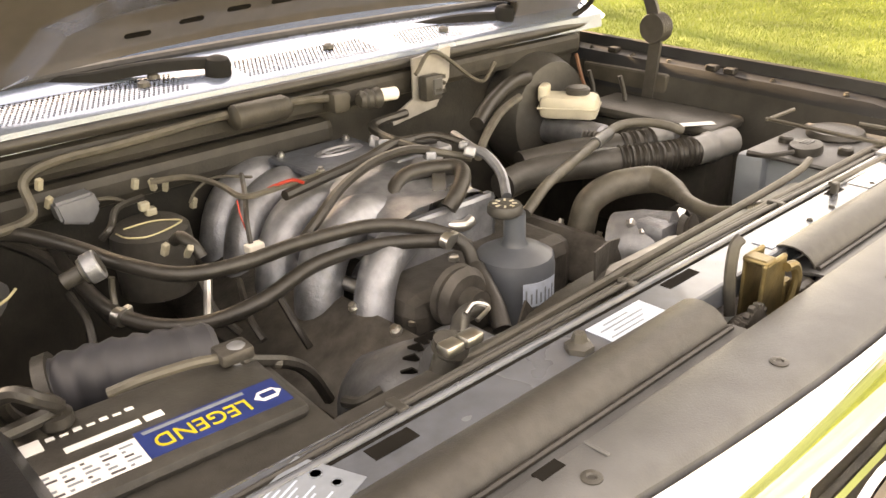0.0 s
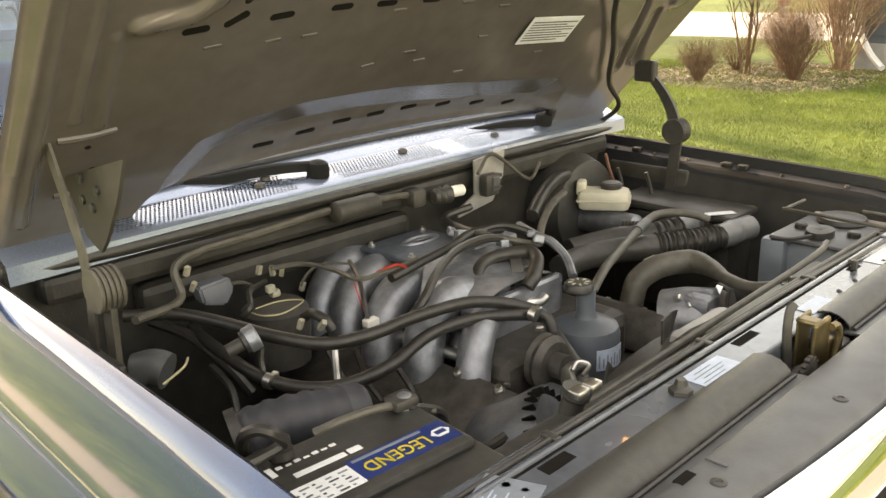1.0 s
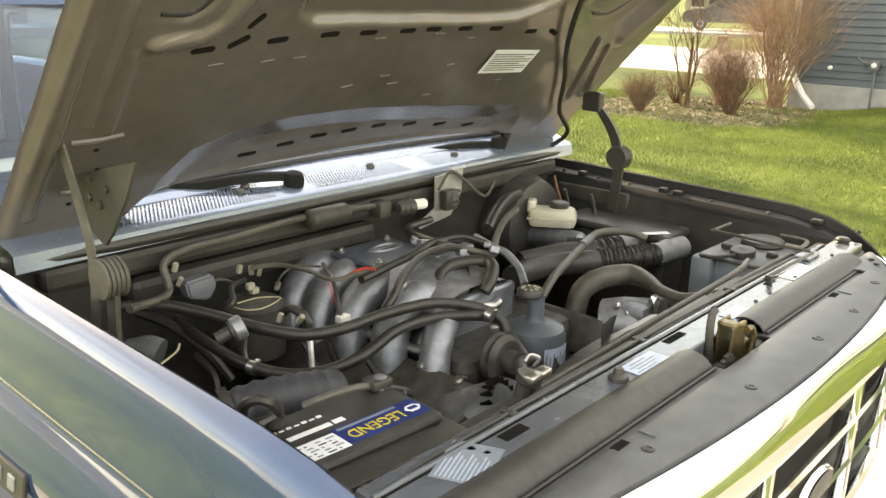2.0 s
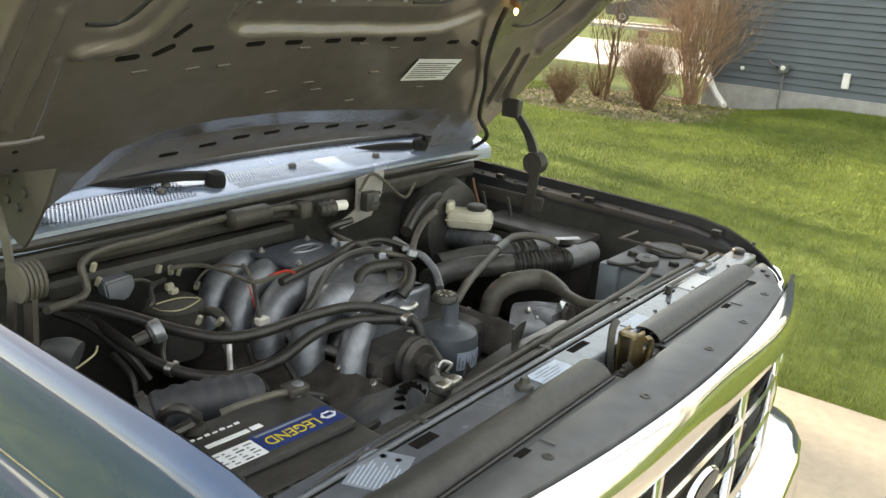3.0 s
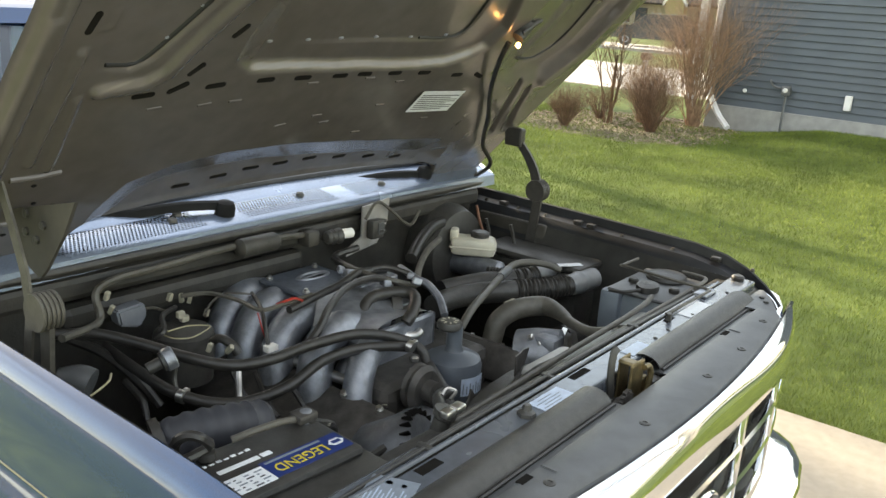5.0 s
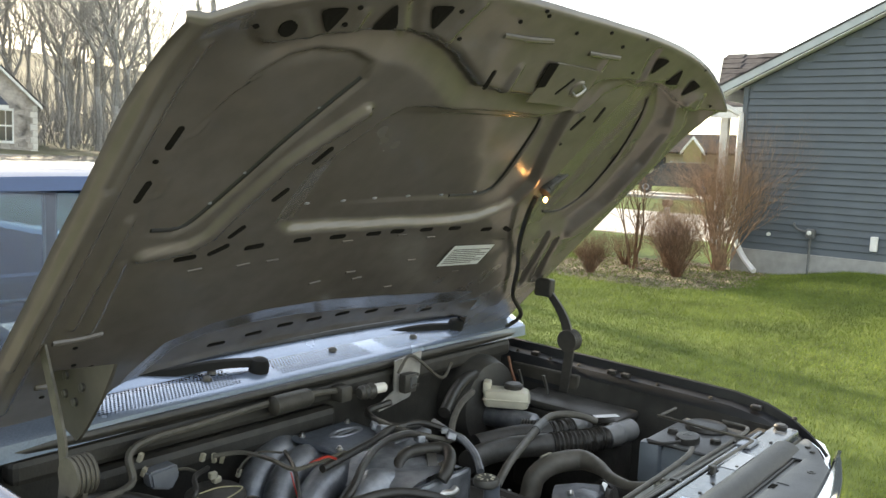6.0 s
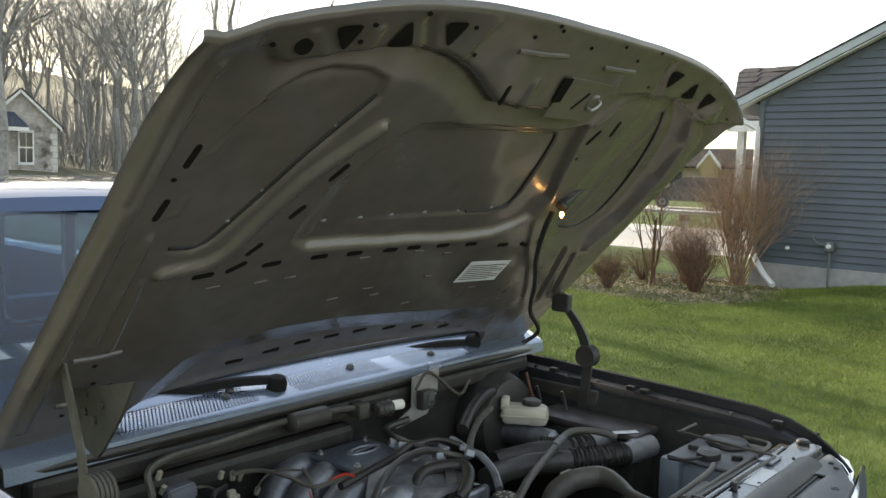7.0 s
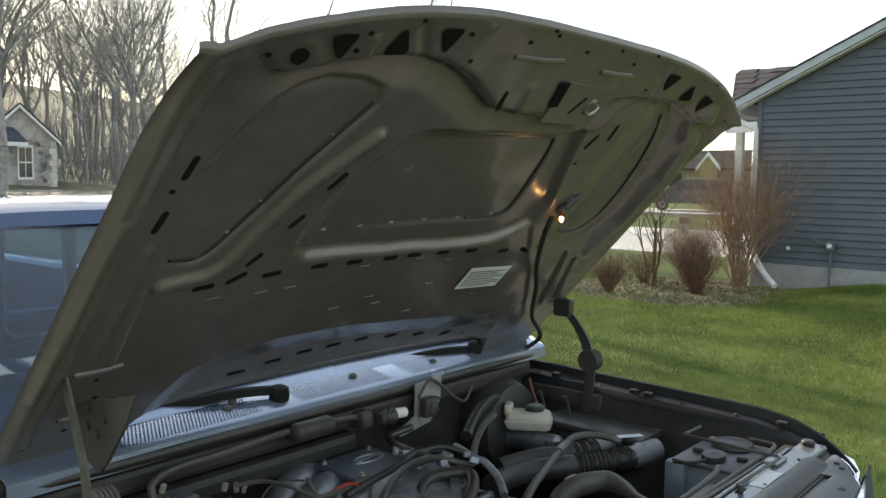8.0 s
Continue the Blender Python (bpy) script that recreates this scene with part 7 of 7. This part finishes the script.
for k in range(110):
    x, z = random.uniform(-0.3, 2.7), random.uniform(-0.3, 2.6)
    if 0.1 < x < 1.5 and 0.5 < z < 2.5:
        continue
    w, h = random.uniform(0.14, 0.3), random.uniform(0.09, 0.17)
    part("stone", boxed((x - w, -0.035, z - h), (x + w, 0.02, z + h), 0.02, HM), STONE, sh2)


def tree(height, seed, spread=0.6, kids=2, depth=3):
    """A leafless tree: a trunk that parts into leaders, with limbs that bend upwards."""
    rng = random.Random(seed)
    o = thing("bare_tree", "tall leafless grey tree of the spring woods", "tree", "bare trees")
    vs, fs = [], []
    r0 = height * rng.uniform(0.009, 0.013)
    fork = height * rng.uniform(0.22, 0.38)
    pts = [Vector((rng.gauss(0, 0.12) * (t > 0), rng.gauss(0, 0.12) * (t > 0), -0.3 + (fork + 0.3) * t)) for t in (0, 0.35, 0.7, 1)]
    for i, (a, b) in enumerate(zip(pts, pts[1:])):
        stick(vs, fs, a, b, r0 * (1.15 - 0.12 * i), r0 * (1.15 - 0.12 * (i + 1)), 8)
    ob_from("trunk", vs, fs, BARK, o)
    vs, fs = [], []
    turn = rng.uniform(0, 6.283)
    leaders = rng.choice((1, 2, 2, 3))
    for n in range(leaders):
        a = turn + n * 6.283 / leaders
        tilt = 0.12 if leaders == 1 else rng.uniform(0.25, 0.5)
        d = Vector((math.cos(a) * tilt, math.sin(a) * tilt, 1)).normalized()
        q, r = pts[-1].copy(), r0 * (0.75 if leaders > 1 else 0.8)
        top = (height - fork) * rng.uniform(0.8, 1.0)
        for k in range(7):
            d = (d + Vector((rng.gauss(0, 0.2), rng.gauss(0, 0.2), 0.10))).normalized()
            e = q + d * top / 7
            stick(vs, fs, q, e, r, r * 0.82, 6)
            r *= 0.82
            for _ in range(2 if k < 6 else 3):
                b = rng.uniform(0, 6.283)
                way = (Vector((math.cos(b), math.sin(b), rng.uniform(0.2, 1.1))) + d * 0.4).normalized()
                branch(vs, fs, rng, q.lerp(e, rng.uniform(0.2, 1.0)), way, height * rng.uniform(0.15, 0.30) * (1 - 0.06 * k), r * rng.uniform(0.35, 0.6), depth - (1 if k > 4 else 0), spread, 0.14, kids)
            q = e
    ob_from("crown", vs, fs, BARK, o)
    return o


TREES = [tree(h, s) for h, s in ((17, 11), (21, 12), (19, 13), (24, 14), (15, 15))]
spots = []
rng = random.Random(21)
for k in range(80):
    b = radians(rng.uniform(8, 33))
    d = rng.uniform(66, 135)
    spots.append((-1.25 + d * math.sin(b), -0.43 + d * math.cos(b)))
for k, (x, y) in enumerate(spots):
    z = -0.06 + 0.55 + max(0, y - 46) * 0.055 + 0.0008 * max(0, y - 60) ** 2 - (0.6 * (x - 24) / 10 if x > 24 else 0)
    src_t = TREES[k % 5]
    m = pose(x, y, max(z, -0.05), 0, 0, rng.uniform(0, 360)) @ Matrix.Scale(rng.uniform(0.8, 1.15), 4)
    if k < 5:
        src_t.matrix_basis = m
    else:
        copy_thing(src_t, m)
for x, y, s in ((11.3, 30.0, 1.0), (12.0, 36.0, 1.1), (14.0, 42.0, 1.2), (15.0, 22.4, 0.60), (17.8, 22.9, 0.64), (21.0, 19.6, 0.55), (30.5, 54.5, 0.85), (24.0, 62.0, 1.0), (7.0, -4.6, 0.8), (1.5, -15.0, 0.7), (-5.0, -19.0, 0.8), (6.5, -21.0, 0.9), (13.0, -17.0, 0.75), (18.5, -25.0, 0.95), (-11.0, -24.0, 0.9), (11.0, -30.0, 1.0), (-1.0, -29.0, 1.0)):
    copy_thing(TREES[(int(x) + 2) % 5], pose(x, y, 0.0, 0, 0, x * 50) @ Matrix.Scale(s, 4))
# undergrowth of thin stems
vs, fs = [], []
rng = random.Random(33)
for k in range(3200):
    b = radians(rng.uniform(6, 35))
    d = rng.uniform(66, 125)
    x, y = -1.25 + d * math.sin(b), -0.43 + d * math.cos(b)
    z = 0.4 + max(0, y - 46) * 0.055 + 0.0008 * max(0, y - 60) ** 2 - (0.6 * (x - 24) / 10 if x > 24 else 0)
    h = rng.uniform(1.2, 11) * rng.uniform(0.3, 1.0)
    q, way, r = Vector((x, y, z - 0.2)), Vector((rng.gauss(0, 0.2), rng.gauss(0, 0.2), 1)), rng.uniform(0.016, 0.05)
    for step in range(3):
        way = (way + Vector((rng.gauss(0, 0.2), rng.gauss(0, 0.2), 0))).normalized()
        e = q + way * h / 3
        stick(vs, fs, q, e, r, r * 0.68)
        for _ in range(step + 1):
            p, reach = q.lerp(e, rng.uniform(0.2, 1.0)), rng.uniform(0.08, 0.26) * h
            tip = p + Vector((rng.gauss(0, 0.6), rng.gauss(0, 0.6), rng.uniform(0.3, 1.2))).normalized() * reach
            stick(vs, fs, p, tip, r * 0.45, 0.006)
            stick(vs, fs, p.lerp(tip, 0.5), p.lerp(tip, 0.5) + Vector((rng.gauss(0, 0.5), rng.gauss(0, 0.5), rng.uniform(0.2, 0.9))) * reach * 0.6, r * 0.3, 0.005)
        q, r = e, r * 0.68
tagged(ob_from("undergrowth", vs, fs, BARK), "thicket of thin leafless stems along the woods", "undergrowth", kind="stuff")

# ---- lawn ----
rs_ = np.random.RandomState(5)
N = 560000
dist = 0.02 + 9.9 * rs_.rand(N) ** 1.6
gx_ = 2.50 + dist
gy_ = -2.6 + (9.0 + 0.2 * dist) * rs_.rand(N)
lean = rs_.normal(0, 0.35, N), rs_.normal(0, 0.35, N)
hgt = (0.014 + 0.022 * rs_.rand(N)) * (1 + 0.03 * dist)
wid = 0.0009 + 0.00022 * dist
ang = rs_.rand(N) * 6.283
P3 = np.empty((N, 3, 3))
gz_ = bank(gx_, gy_)
P3[:, 0] = np.stack([gx_ - wid * np.cos(ang), gy_ - wid * np.sin(ang), gz_ - 0.032], 1)
P3[:, 1] = np.stack([gx_ + wid * np.cos(ang), gy_ + wid * np.sin(ang), gz_ - 0.032], 1)
P3[:, 2] = np.stack([gx_ + lean[0] * hgt, gy_ + lean[1] * hgt, gz_ - 0.03 + hgt], 1)
me = bpy.data.meshes.new("grass")
me.vertices.add(3 * N), me.loops.add(3 * N), me.polygons.add(N)
me.vertices.foreach_set("co", P3.ravel())
me.loops.foreach_set("vertex_index", np.arange(3 * N, dtype=np.int32))
me.polygons.foreach_set("loop_start", np.arange(0, 3 * N, 3, dtype=np.int32))
me.update()
me.materials.append(GRASS)
tagged(new("grass", me), "short green spring grass beside the driveway", "grass", kind="stuff")
